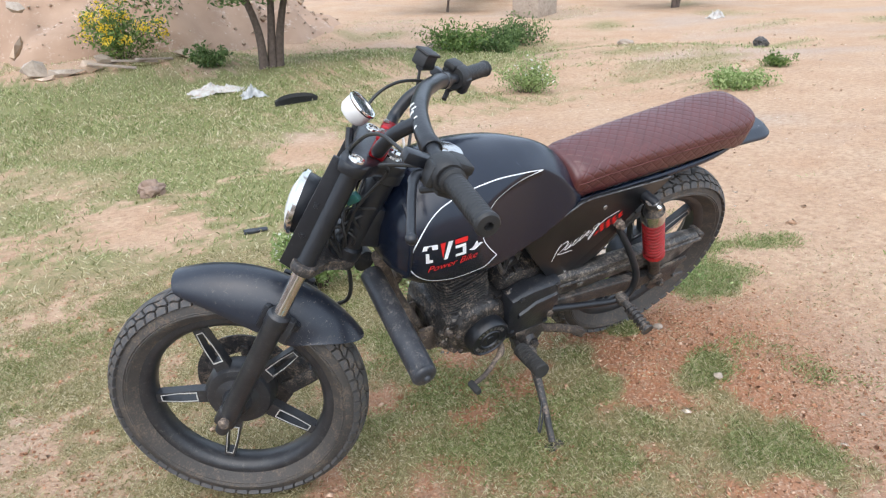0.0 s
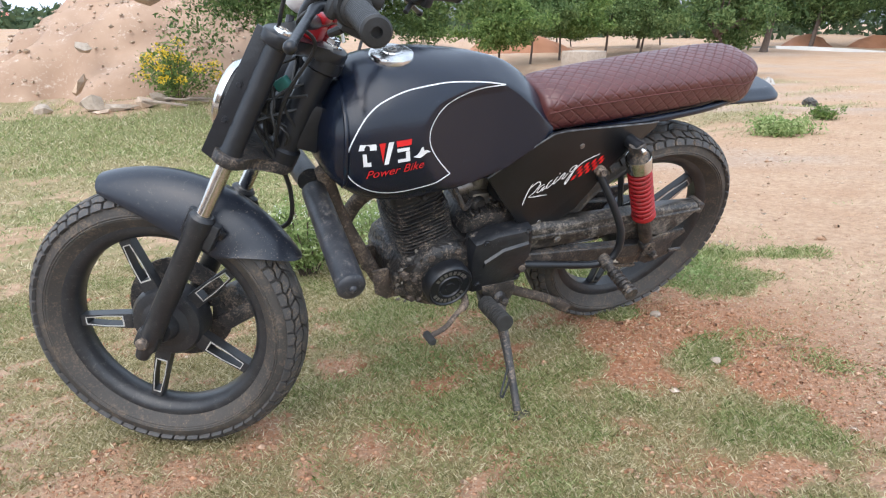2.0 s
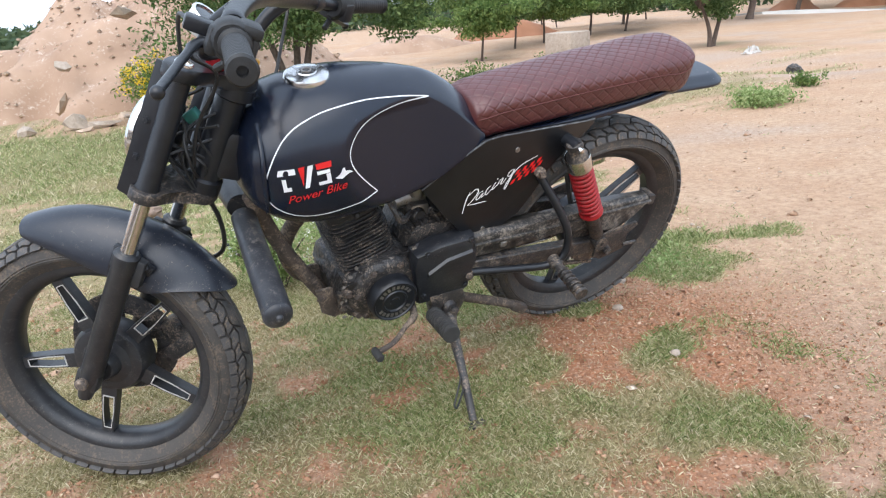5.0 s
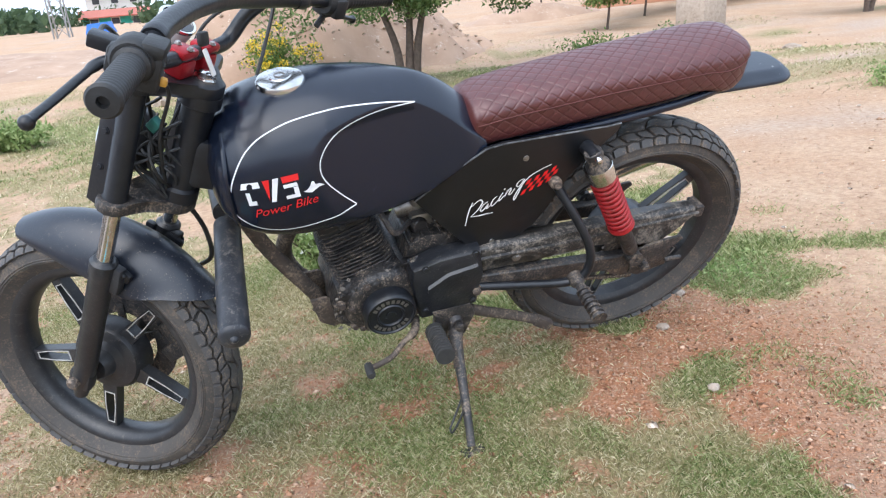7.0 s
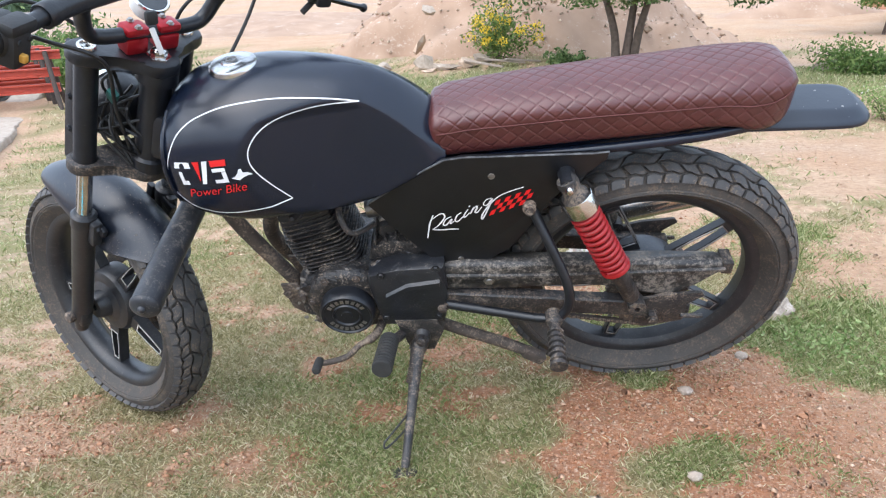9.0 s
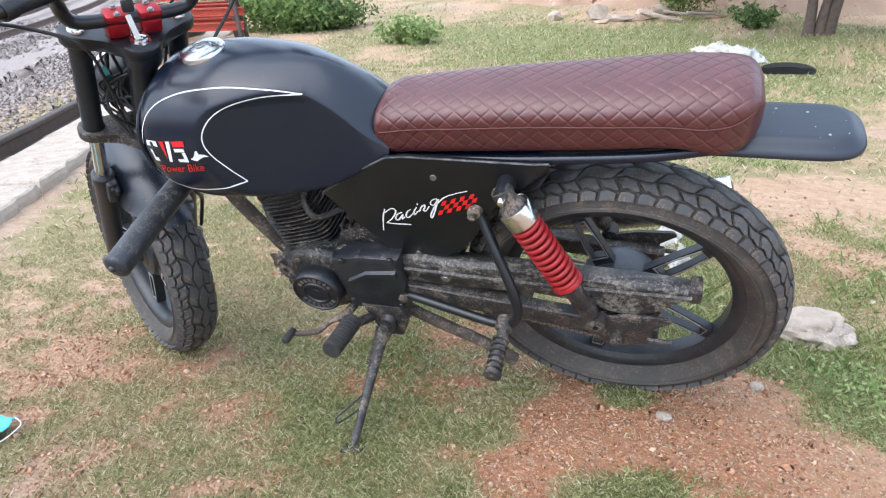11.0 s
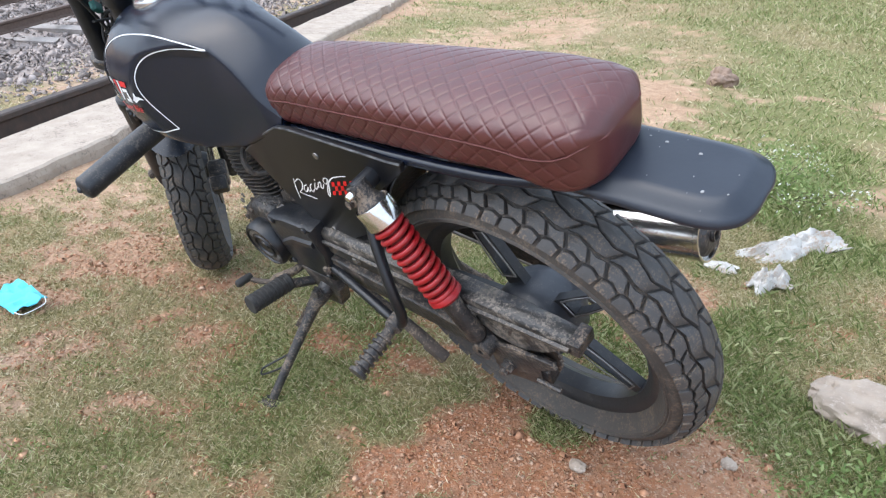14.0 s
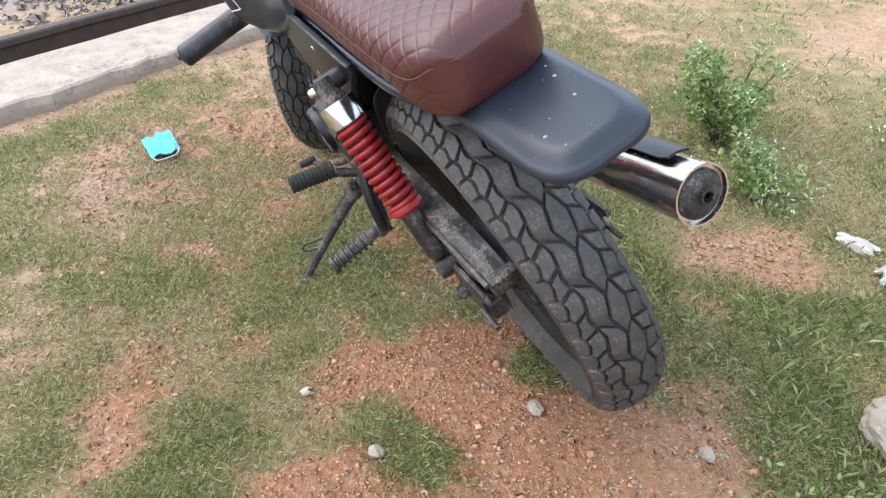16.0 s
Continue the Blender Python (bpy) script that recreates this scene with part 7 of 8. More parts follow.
# ---- side panels ----
PANEL_LINE = [(0.018, 0.652), (0.1, 0.708), (0.165, 0.745), (0.2, 0.75), (0.43, 0.7495), (0.458, 0.752), (0.456, 0.736), (0.42, 0.705), (0.385, 0.68), (0.35, 0.64), (0.318, 0.575), (0.285, 0.53), (0.245, 0.505), (0.185, 0.492), (0.14, 0.502), (0.075, 0.58)]
for s in (-1, 1):
    bm = bmesh.new()
    add_plate(bm, PANEL_LINE, min(s * 0.084, s * 0.094), max(s * 0.084, s * 0.094), None, 0.0025)
    panel = part("side_panel", bm, PANEL, bike, "flat black side panel")
    for x, z in ((0.251, 0.708), (0.19, 0.508)):
        bm = bmesh.new()
        add_lathe(bm, [(0, 0), (0.0065, 0), (0.006, 0.002), (0, 0.003)], along((x, s * 0.094, z), (x, s * 0.2, z)), 14)
        part("screw", bm, STEEL, panel, "grey panel screw")
    # thin strip on the front and top edge, its highlight put into the colour
    bm = bmesh.new()
    add_tube(bm, [(x, s * 0.0935, z) for x, z in PANEL_LINE[:6]], 0.0021, 6)
    part("panel_edge", bm, EDGE_HIGHLIGHT, panel, "panel edge with a pale highlight in its colour")
    if s < 0:
        left_panel = panel
bm = bmesh.new()
add_box(bm, (0.2, 0.15, 0.16), pose(0.17, 0, 0.64), 0.02)
part("battery_box", bm, BLACK, bike)
RT = radians(21)


def panel_put(u, v):
    return Vector((0.138 + u * math.cos(RT) - v * math.sin(RT), -0.0948, 0.58 + u * math.sin(RT) + v * math.cos(RT)))


def brush(stroke, width):
    """A pen stroke through the points, thinner at its ends: corners and faces of a ribbon."""
    path = spline([(u, 0, v) for u, v in stroke], 6)
    pts, faces = [], []
    for k, p in enumerate(path):
        way = (path[min(k + 1, len(path) - 1)] - path[max(k - 1, 0)]).normalized()
        w = width * (0.45 + 0.55 * math.sin(math.pi * min(max(k / (len(path) - 1), 0.12), 0.88)))
        pts += [(p.x - way.z * w / 2, p.z + way.x * w / 2), (p.x + way.z * w / 2, p.z - way.x * w / 2)]
        if k:
            faces.append((2 * k - 2, 2 * k - 1, 2 * k + 1, 2 * k))
    return pts, faces


# one written word, letter by letter, in millimetres
WORD = [
    [(14, 57), (6, 34), (0, 0)], [(12, 47), (25, 58), (33, 59), (35, 50), (24, 33), (11, 21)], [(11, 21), (29, 20), (45, 21), (61, 21)],
    [(48, 52), (37, 45), (32, 33), (38, 32), (49, 46), (45, 34), (53, 41)], [(67, 61), (59, 54), (55, 42), (60, 40), (70, 51)], [(80, 68), (73, 56), (73, 49), (83, 60)], [(84, 77), (82, 74)],
    [(91, 73), (84, 57)], [(86, 64), (96, 75), (97, 71), (93, 61), (98, 61), (106, 73)], [(124, 93), (114, 89), (109, 79), (116, 77), (126, 92), (116, 64), (107, 44), (106, 52), (117, 73), (137, 96), (160, 108), (183, 116)],
]
decal("lettering", [brush([(u * 0.001, v * 0.001) for u, v in stroke], 0.0032) for stroke in WORD], lambda u, v: Vector((0.127 + u, -0.0948, 0.566 + v)), WHITE_LINE, left_panel, "white handwritten lettering")
checks = []
for i in range(8):
    for j in range(3):
        if (i + j) % 2 == 0:
            u, v = 0.118 + 0.0098 * i, -0.004 + 0.0095 * j
            checks.append(poly((u + v * 0.9, v), (u + 0.0098 + v * 0.9, v), (u + 0.0098 + (v + 0.0095) * 0.9, v + 0.0095), (u + (v + 0.0095) * 0.9, v + 0.0095)))
decal("checked_flag", checks, panel_put, RED_LINE, left_panel, "red checked flag")

# ---- frame and engine ----
bm = bmesh.new()
add_tube(bm, spline([(-0.32, 0, 0.66), (-0.27, 0, 0.53), (-0.2, 0, 0.4), (-0.16, 0, 0.33)], 5), 0.0165, 12)
part("down_tube", bm, RUST, bike, "muddy brown frame down tube")
bm = bmesh.new()
add_plate(bm, [(-0.205, 0.405), (-0.168, 0.405), (-0.125, 0.36), (-0.12, 0.322), (-0.16, 0.312), (-0.19, 0.335)], -0.05, -0.042, None, 0.002)
add_plate(bm, [(-0.205, 0.405), (-0.168, 0.405), (-0.125, 0.36), (-0.12, 0.322), (-0.16, 0.312), (-0.19, 0.335)], 0.042, 0.05, None, 0.002)
for x, z in ((-0.19, 0.38), (-0.14, 0.33)):
    bolt(bm, (x, -0.05, z), (0, -1, 0), 0.009, 0.008)
part("engine_mount", bm, RUST, bike, "muddy engine mounting plates")
bm = bmesh.new()
add_tube(bm, [(-0.3, 0, 0.72), (0.1, 0, 0.68), (0.2, 0, 0.62)], 0.02, 12)
add_tube(bm, spline([(0.13, -0.06, 0.66), (0.15, -0.075, 0.5), (0.14, -0.085, 0.38)], 4), 0.015, 10)
add_tube(bm, spline([(0.13, 0.06, 0.66), (0.15, 0.075, 0.5), (0.14, 0.085, 0.38)], 4), 0.015, 10)
part("main_frame", bm, MUDDY, bike)
bm = bmesh.new()
add_tube(bm, [(-0.338, -0.01, 0.616), (-0.349, -0.16, 0.607), (-0.357, -0.285, 0.597)], [0.0255, 0.0265, 0.027], 24)
bmesh.ops.create_uvsphere(bm, u_segments=24, v_segments=10, radius=1, matrix=Matrix.Translation((-0.3575, -0.288, 0.5968)) @ Matrix.Diagonal((0.0275, 0.014, 0.0275, 1)))
bmesh.ops.create_uvsphere(bm, u_segments=12, v_segments=6, radius=0.008, matrix=Matrix.Translation((-0.3585, -0.3, 0.6)))
part("crash_guard", bm, GUARD, bike, "stub of thick black crash guard tube")
bm = bmesh.new()
add_tube(bm, [(-0.335, 0.03, 0.618), (-0.34, 0.16, 0.608), (-0.348, 0.24, 0.6)], 0.026, 20)
part("crash_guard", bm, GUARD, bike, "stub of thick black crash guard tube")

# cylinder with its cooling fins, one by one
tilt = Matrix.Translation((-0.075, 0, 0.45)) @ Matrix.Rotation(radians(-17), 4, "Y")
bm = bmesh.new()
add_box(bm, (0.115, 0.115, 0.2), tilt @ pose(0, 0, 0.08), 0.02)
cyl = part("engine_cylinder", bm, BLACK, bike, "mud-caked finned engine cylinder")
for i in range(18):
    w = 0.142 if i < 10 else 0.136 - 0.004 * (i - 10)
    bm = bmesh.new()
    z = 0.012 + 0.0099 * i
    ring = []
    for a in range(20):
        t = 2 * math.pi * a / 20
        c, s = math.cos(t), math.sin(t)
        ring.append((w / 2 * math.copysign(abs(c) ** 0.45, c), w / 2 * math.copysign(abs(s) ** 0.45, s)))
    add_loft(bm, [[(x * k, y * k, z + h) for x, y in ring] for k, h in ((0.98, 0), (1, 0.0008), (1, 0.0024), (0.98, 0.0032))], tilt)
    part("fin", bm, ENGINE, cyl, smooth=False)
bm = bmesh.new()
add_box(bm, (0.12, 0.11, 0.035), tilt @ pose(0, 0, 0.2), 0.012)
for sx in (-1, 1):
    for sy in (-1, 1):
        bolt(bm, tilt @ Vector((sx * 0.05, sy * 0.045, 0.217)), tilt.to_3x3() @ Vector((0, 0, 1)), 0.007, 0.008)
part("cylinder_head_cover", bm, ENGINE, bike)
bm = bmesh.new()
add_lathe(bm, [(0, 0), (0.012, 0), (0.012, 0.01), (0.008, 0.012), (0.008, 0.035), (0.004, 0.04), (0, 0.04)], along(tilt @ Vector((0.0, -0.06, 0.17)), tilt @ Vector((0.0, -0.14, 0.2))), 12)
part("spark_plug", bm, RUBBER, bike)
# carburettor and air pipe behind the cylinder
bm = bmesh.new()
add_tube(bm, [(0.0, 0, 0.57), (0.06, 0, 0.585), (0.13, 0, 0.6)], [0.02, 0.026, 0.022], 16)
add_box(bm, (0.05, 0.06, 0.05), pose(0.05, -0.01, 0.55), 0.01)
add_lathe(bm, [(0, 0), (0.02, 0), (0.022, 0.01), (0.018, 0.05), (0.01, 0.055), (0, 0.055)], pose(0.05, -0.01, 0.585), 16)
part("carburettor", bm, STEEL, bike, "grimy grey carburettor")
bm = bmesh.new()
add_tube(bm, spline([(-0.05, -0.03, 0.64), (-0.04, -0.08, 0.61), (-0.02, -0.085, 0.575), (0.02, -0.05, 0.57)], 5), 0.006, 8)
add_box(bm, (0.025, 0.02, 0.03), pose(-0.045, -0.05, 0.635, 0, 20, 0), 0.005)
part("fuel_tap", bm, MUDDY, bike, "dirty fuel tap and hose")

# crankcase
bm = bmesh.new()
CASE = [(-0.165, 0.4), (-0.15, 0.44), (-0.09, 0.47), (0.02, 0.48), (0.09, 0.5), (0.13, 0.48), (0.15, 0.42), (0.14, 0.36), (0.08, 0.325), (-0.04, 0.315), (-0.12, 0.32), (-0.155, 0.35)]
add_plate(bm, CASE, -0.085, 0.1, None, 0.014)
bmesh.ops.triangulate(bm, faces=bm.faces[:])
bmesh.ops.subdivide_edges(bm, edges=[e for e in bm.edges if e.calc_length() > 0.02], cuts=5, use_grid_fill=True)
for v in bm.verts:
    v.co += Vector((v.co.x, v.co.y, v.co.z - 0.4)).normalized() * (0.006 * noise.noise(v.co * 45) + 0.004 * noise.noise(v.co * 110))
case = part("crankcase", bm, ENGINE, bike, "mud-caked engine crankcase", angle=30)
bm = bmesh.new()
add_lathe(bm, [(0, -0.05), (0.09, -0.05), (0.09, 0.0), (0.082, 0.012), (0.064, 0.018), (0, 0.018)], along((-0.05, -0.09, 0.398), (-0.05, -0.2, 0.398)), 40)
flange = part("flywheel_case", bm, ENGINE, case)
bm = bmesh.new()
add_lathe(bm, [(0, 0.0), (0.057, 0.0), (0.058, 0.028), (0.053, 0.035), (0.05, 0.035), (0.048, 0.032), (0.031, 0.032), (0.029, 0.035), (0.027, 0.035), (0.025, 0.031), (0.012, 0.031), (0.011, 0.034), (0, 0.034)], along((-0.05, -0.106, 0.398), (-0.05, -0.2, 0.398)), 44)
cover = part("flywheel_cover", bm, BLACK, case, "round black flywheel cover")
for lo, hi, n_ in ((25, 155, 8), (205, 335, 8)):
    for i in range(n_):
        a = radians(lo + (hi - lo) * (i + 0.5) / n_)
        m = Matrix.Translation((-0.05 + 0.04 * math.cos(a), -0.1385, 0.398 + 0.04 * math.sin(a))) @ Matrix.Rotation(math.pi / 2 - a, 4, "Y")
        bm = bmesh.new()
        add_box(bm, (0.007, 0.0012, 0.009), m, 0.0)
        part("raised_mark", bm, STEEL, cover, "worn pale raised mark", smooth=False)
bm = bmesh.new()
add_plate(bm, [(0.0, 0.46), (0.004, 0.497), (0.065, 0.513), (0.156, 0.516), (0.161, 0.45), (0.154, 0.365), (0.125, 0.348), (0.02, 0.35)], -0.128, -0.07, None, 0.014)
add_loft(bm, [[(x, y, z + h) for y, h in ((-0.126, -0.008), (-0.134, -0.004), (-0.134, 0.006), (-0.126, 0.012))] for x, z in ((0.035, 0.437), (0.08, 0.465), (0.146, 0.475))])
for x, z in ((0.03, 0.5), (0.14, 0.38), (0.14, 0.515), (0.03, 0.38)):
    bolt(bm, (x, -0.127, z), (0, -1, 0), 0.006, 0.005)
part("sprocket_cover", bm, COVER_BLACK, case, "ridged black sprocket cover")
for x, y, z, s in ((-0.13, -0.085, 0.43, 0.02), (-0.1, -0.09, 0.45, 0.016), (0.02, -0.09, 0.49, 0.018), (0.07, -0.06, 0.51, 0.025), (-0.14, -0.08, 0.36, 0.018), (0.09, -0.03, 0.53, 0.03)):
    bm = bmesh.new()
    lump(bm, (x, y, z), (s, s * 0.7, s * 0.8), x * 40 + z * 10, 0.5, 2)
    part("casting_boss", bm, ENGINE, case)

# gearbox top behind the cylinder: cross ribs, bolts round the covers, a breather
bm = bmesh.new()
add_plate(bm, [(0.0, 0.49), (0.012, 0.525), (0.05, 0.545), (0.125, 0.535), (0.14, 0.5)], -0.075, 0.07, None, 0.01)
gearbox = part("gearbox_top", bm, ENGINE, case, "mud-caked gearbox top")
for q in range(6):
    bm = bmesh.new()
    add_box(bm, (0.006, 0.13, 0.014), pose(0.018 + 0.022 * q, -0.005, 0.536 + 0.006 * math.sin(q * 0.6), 0, 8 - 5 * q, 0), 0.002)
    part("rib", bm, ENGINE, gearbox, smooth=False)
bm = bmesh.new()
add_lathe(bm, [(0, 0), (0.02, 0), (0.021, 0.006), (0.02, 0.075), (0.015, 0.082), (0, 0.082)], along((0.03, 0.03, 0.545), (0.045, -0.06, 0.55)), 18)
part("starter_motor", bm, MUDDY, case, "dusty black starter motor")
for a_ in range(7):
    t_ = radians(20 + 51 * a_)
    bm = bmesh.new()
    bolt(bm, (-0.05 + 0.076 * math.cos(t_), -0.104, 0.398 + 0.076 * math.sin(t_)), (0, -1, 0), 0.0062, 0.006)
    part("bolt", bm, RUST, flange)
for q, (x, z) in enumerate(((-0.145, 0.415), (-0.12, 0.345), (-0.02, 0.468), (0.0, 0.335))):
    bm = bmesh.new()
    add_lathe(bm, [(0, 0), (0.011, 0), (0.011, 0.008), (0.007, 0.011), (0.007, 0.017), (0, 0.018)], along((x, -0.084, z), (x, -0.2, z)), 10)
    part("case_bolt", bm, RUST, case, "rusty case bolt")
r = random.Random(21)
clod_bm = bmesh.new()
lump(clod_bm, (0, 0, 0), (1, 0.6, 0.8), 3.0, 0.5, 1)
clod = None
for q in range(46):
    x, z = r.uniform(-0.16, 0.13), r.uniform(0.33, 0.49)
    if clod is None:
        clod = part("mud_clod", clod_bm, MUD_DOT, case, "dry mud clod")
        o = clod
    else:
        o = new("mud_clod", clod.data)
        o.parent = case
        o["label"] = "dry mud clod"
    k = r.uniform(0.0025, 0.007)
    o.matrix_basis = Matrix.Translation((x, -0.088 - 0.4 * k, z)) @ pose(0, 0, 0, r.uniform(0, 360), r.uniform(0, 360), 0) @ Matrix.Scale(k, 4)

# ---- rear end ----
for s in (-1, 1):
    bm = bmesh.new()
    rings = []
    for i in range(9):
        t = i / 8
        x, z = 0.13 + 0.53 * t, 0.412 - 0.05 * t
        h = 0.024 - 0.004 * t
        y0, y1 = s * 0.088, s * 0.116
        rings.append([(x, y0, z - h), (x, y1, z - h), (x, y1, z + h), (x, y0, z + h)])
    add_loft(bm, rings)
    bmesh.ops.bevel(bm, geom=bm.edges[:], offset=0.003, segments=1, affect="EDGES")
    arm = part("swingarm", bm, MUDDY, bike, "muddy black box-section swingarm", smooth=False)
    bm = bmesh.new()
    add_plate(bm, [(0.547, 0.404), (0.6, 0.418), (0.674, 0.423), (0.682, 0.412), (0.648, 0.39), (0.648, 0.342), (0.575, 0.325), (0.548, 0.337)], s * 0.117 - 0.004, s * 0.117 + 0.004, None, 0.0015)
    add_lathe(bm, [(0, 0), (0.016, 0), (0.016, 0.004), (0.0125, 0.005), (0.0125, 0.016), (0.008, 0.017), (0.008, 0.024), (0, 0.024)], along((0.58, s * 0.119, 0.36), (0.58, s * 0.3, 0.36)), 6)
    add_tube(bm, [(0.64, s * 0.124, 0.36), (0.685, s * 0.124, 0.357)], 0.005, 8)
    part("axle_adjuster", bm, MUDDY, arm, "muddy axle adjuster and nut")
bm = bmesh.new()
COVER = [(0.15, 0.435), (0.15, 0.5), (0.2, 0.508), (0.3, 0.501), (0.44, 0.496), (0.6, 0.494), (0.695, 0.494), (0.714, 0.488), (0.719, 0.475), (0.712, 0.464), (0.664, 0.453), (0.648, 0.441), (0.638, 0.412), (0.604, 0.39), (0.58, 0.404), (0.564, 0.428), (0.542, 0.444), (0.42, 0.446), (0.3, 0.44)]
add_plate(bm, COVER, -0.11, -0.07, None, 0.012)
add_loft(bm, [[(x, y, z + h) for y, h in ((-0.111, -0.005), (-0.1165, -0.003), (-0.1165, 0.003), (-0.111, 0.005))] for x, z in ((0.16, 0.478), (0.4, 0.472), (0.71, 0.477))])
ccover = part("chain_cover", bm, COVERMUD, bike, "muddy pressed-steel chain cover", angle=50)
bm = bmesh.new()
add_box(bm, (0.022, 0.046, 0.03), pose(0.716, -0.088, 0.477, 0, 3, 0), 0.004)
part("end_block", bm, MUDDY, ccover, "dusty squared end of the cover")
for x, z in ((0.245, 0.463), (0.52, 0.462)):
    bm = bmesh.new()
    bolt(bm, (x, -0.112, z), (0, -1, 0), 0.008, 0.005)
    part("bolt", bm, STEEL, ccover)
# lower run of the chain, link by link
pts = [Vector((0.15 + 0.44 * i / 46, -0.07, 0.362 - 0.085 * i / 46)) for i in range(47)]
link_bm = bmesh.new()
add_box(link_bm, (0.0125, 0.012, 0.009), None, 0.002)
link = part("chain_link", link_bm, RUST, bike, "dirty drive chain link")
link.matrix_basis = Matrix.Translation(pts[0]) @ Matrix.Rotation(radians(11), 4, "Y")
for i, p in enumerate(pts[1:]):
    o = new("chain_link", link.data)
    o.parent = bike
    o["label"] = "dirty drive chain link"
    o.matrix_basis = Matrix.Translation(p) @ Matrix.Rotation(radians(11), 4, "Y") @ Matrix.Diagonal((1, 0.7 if i % 2 else 1, 1, 1))
# inner mudguard ahead of the rear wheel
bm = bmesh.new()
fender_shell(bm, RW, 0.35, [radians(16 + 34 * i / 24) for i in range(25)], lambda t: 0.06, lambda t: 0.025, 0.003, [-1 + 2 * i / 12 for i in range(13)])
part("inner_mudguard", bm, MUDDY, bike, "muddy black inner mudguard", angle=60)

for s in (-1, 1):
    y = s * 0.126
    top, low = Vector((0.385, y, 0.71)), Vector((0.544, y, 0.398))
    way = (low - top).normalized()
    ln = (low - top).length
    m = along(top, low)
    bm = bmesh.new()
    add_lathe(bm, [(0, -0.014), (0.018, -0.01), (0.02, 0.0), (0.017, 0.012), (0.019, 0.02), (0.0255, 0.029), (0.0255, 0.042), (0, 0.042)], m, 20)
    add_lathe(bm, [(0, 0.2), (0.0175, 0.2), (0.0175, ln - 0.03), (0.013, ln - 0.02), (0, ln - 0.02)], m, 20)
    add_lathe(bm, [(0.006, -0.016), (0.018, -0.016), (0.018, 0.016), (0.006, 0.016)], Matrix.Translation(low) @ LATHE_Y, 18, True)
    add_lathe(bm, [(0, 0.02), (0.009, 0.02), (0.009, 0.26), (0, 0.26)], m, 12)
    shock = part("rear_shock", bm, MUDDY, bike, "rear shock absorber")
    bm = bmesh.new()
    add_lathe(bm, [(0, 0.066), (0.019, 0.066), (0.019, 0.222), (0, 0.222)], m, 20)
    part("damper_tube", bm, DAMPER_RED, shock, "dark red damper tube inside the spring")
    bm = bmesh.new()
    add_lathe(bm, [(0, 0.038), (0.026, 0.038), (0.028, 0.031), (0.0298, 0.0295), (0.031, 0.032), (0.031, 0.066), (0.029, 0.0685), (0.024, 0.067), (0, 0.064)], m, 28)
    part("shock_cap", bm, CHROME, shock, "chrome spring cover")
    bm = bmesh.new()
    turns, s0, s1 = 10.6, 0.071, 0.222
    helix = []
    for i in range(int(turns * 20) + 1):
        a = 2 * math.pi * i / 20
        helix.append((0.0245 * math.cos(a), 0.0245 * math.sin(a), s0 + (s1 - s0) * i / (turns * 20)))
    add_tube(bm, helix, 0.0052, 10, m)
    part("spring", bm, RED_SPRING, shock, "bright red coil spring")
    bm = bmesh.new()
    add_lathe(bm, [(0, 0.221), (0.028, 0.221), (0.0305, 0.225), (0.0305, 0.231), (0.022, 0.238), (0, 0.238)], m, 24)
    part("spring_seat", bm, RED_SPRING, shock, "dusty red spring seat")
    bm = bmesh.new()
    add_lathe(bm, [(0, 0), (0.0115, 0), (0.0115, 0.003), (0.0075, 0.004), (0.0075, 0.012), (0.0055, 0.016), (0.002, 0.0175), (0, 0.0175)], along(top + Vector((0, s * 0.012, 0)), top + Vector((0, s, 0))), 12)
    part("shock_bolt", bm, CHROME, shock, "steel domed shock bolt")
    bm = bmesh.new()
    add_tube(bm, [top - Vector((0, s * 0.05, 0)), top + Vector((0, s * 0.012, 0))], 0.016, 14)
    part("shock_mount", bm, BLACK, bike)

# left footrest loop, rear peg
for s in (-1, 1):
    bm = bmesh.new()
    pts = [(0.322, s * 0.088, 0.64), (0.335, s * 0.1, 0.615), (0.362, s * 0.13, 0.565), (0.392, s * 0.158, 0.5), (0.4, s * 0.166, 0.45), (0.385, s * 0.166, 0.412), (0.345, s * 0.156, 0.396), (0.26, s * 0.138, 0.398), (0.148, s * 0.116, 0.405)]
    add_tube(bm, spline(pts, 6), 0.01, 12)
    loop = part("footrest_loop", bm, BLACK, bike, "bent black footrest tube")
    bm = bmesh.new()
    add_lathe(bm, [(0, -0.006), (0.013, -0.006), (0.013, 0.014), (0.008, 0.018), (0.008, 0.026), (0, 0.026)], along((0.322, s * 0.094, 0.638), (0.31, s * 0.2, 0.655)), 12)
    part("loop_bolt", bm, RUST, loop, "rusty bolt")
    bm = bmesh.new()
    bolt(bm, (0.148, s * 0.125, 0.404), (0, s, 0), 0.01, 0.01)
    part("loop_bolt", bm, RUST, loop, "rusty bolt")
    bm = bmesh.new()
    a, b = Vector((0.372, s * 0.166, 0.408)), Vector((0.371, s * 0.276, 0.397))
    prof = [(0, -0.012), (0.017, -0.012), (0.017, 0.012), (0.011, 0.018)]
    for i in range(6):
        z = 0.035 + 0.0125 * i
        prof += [(0.0115, z), (0.0165, z + 0.001), (0.0165, z + 0.005), (0.0115, z + 0.0065)]
    prof += [(0.012, 0.108), (0.0175, 0.11), (0.0175, 0.117), (0, 0.117)]
    add_lathe(bm, prof, along(a, b), 18)
    part("rear_footpeg", bm, MUDDY, bike, "worn ribbed rear footpeg")

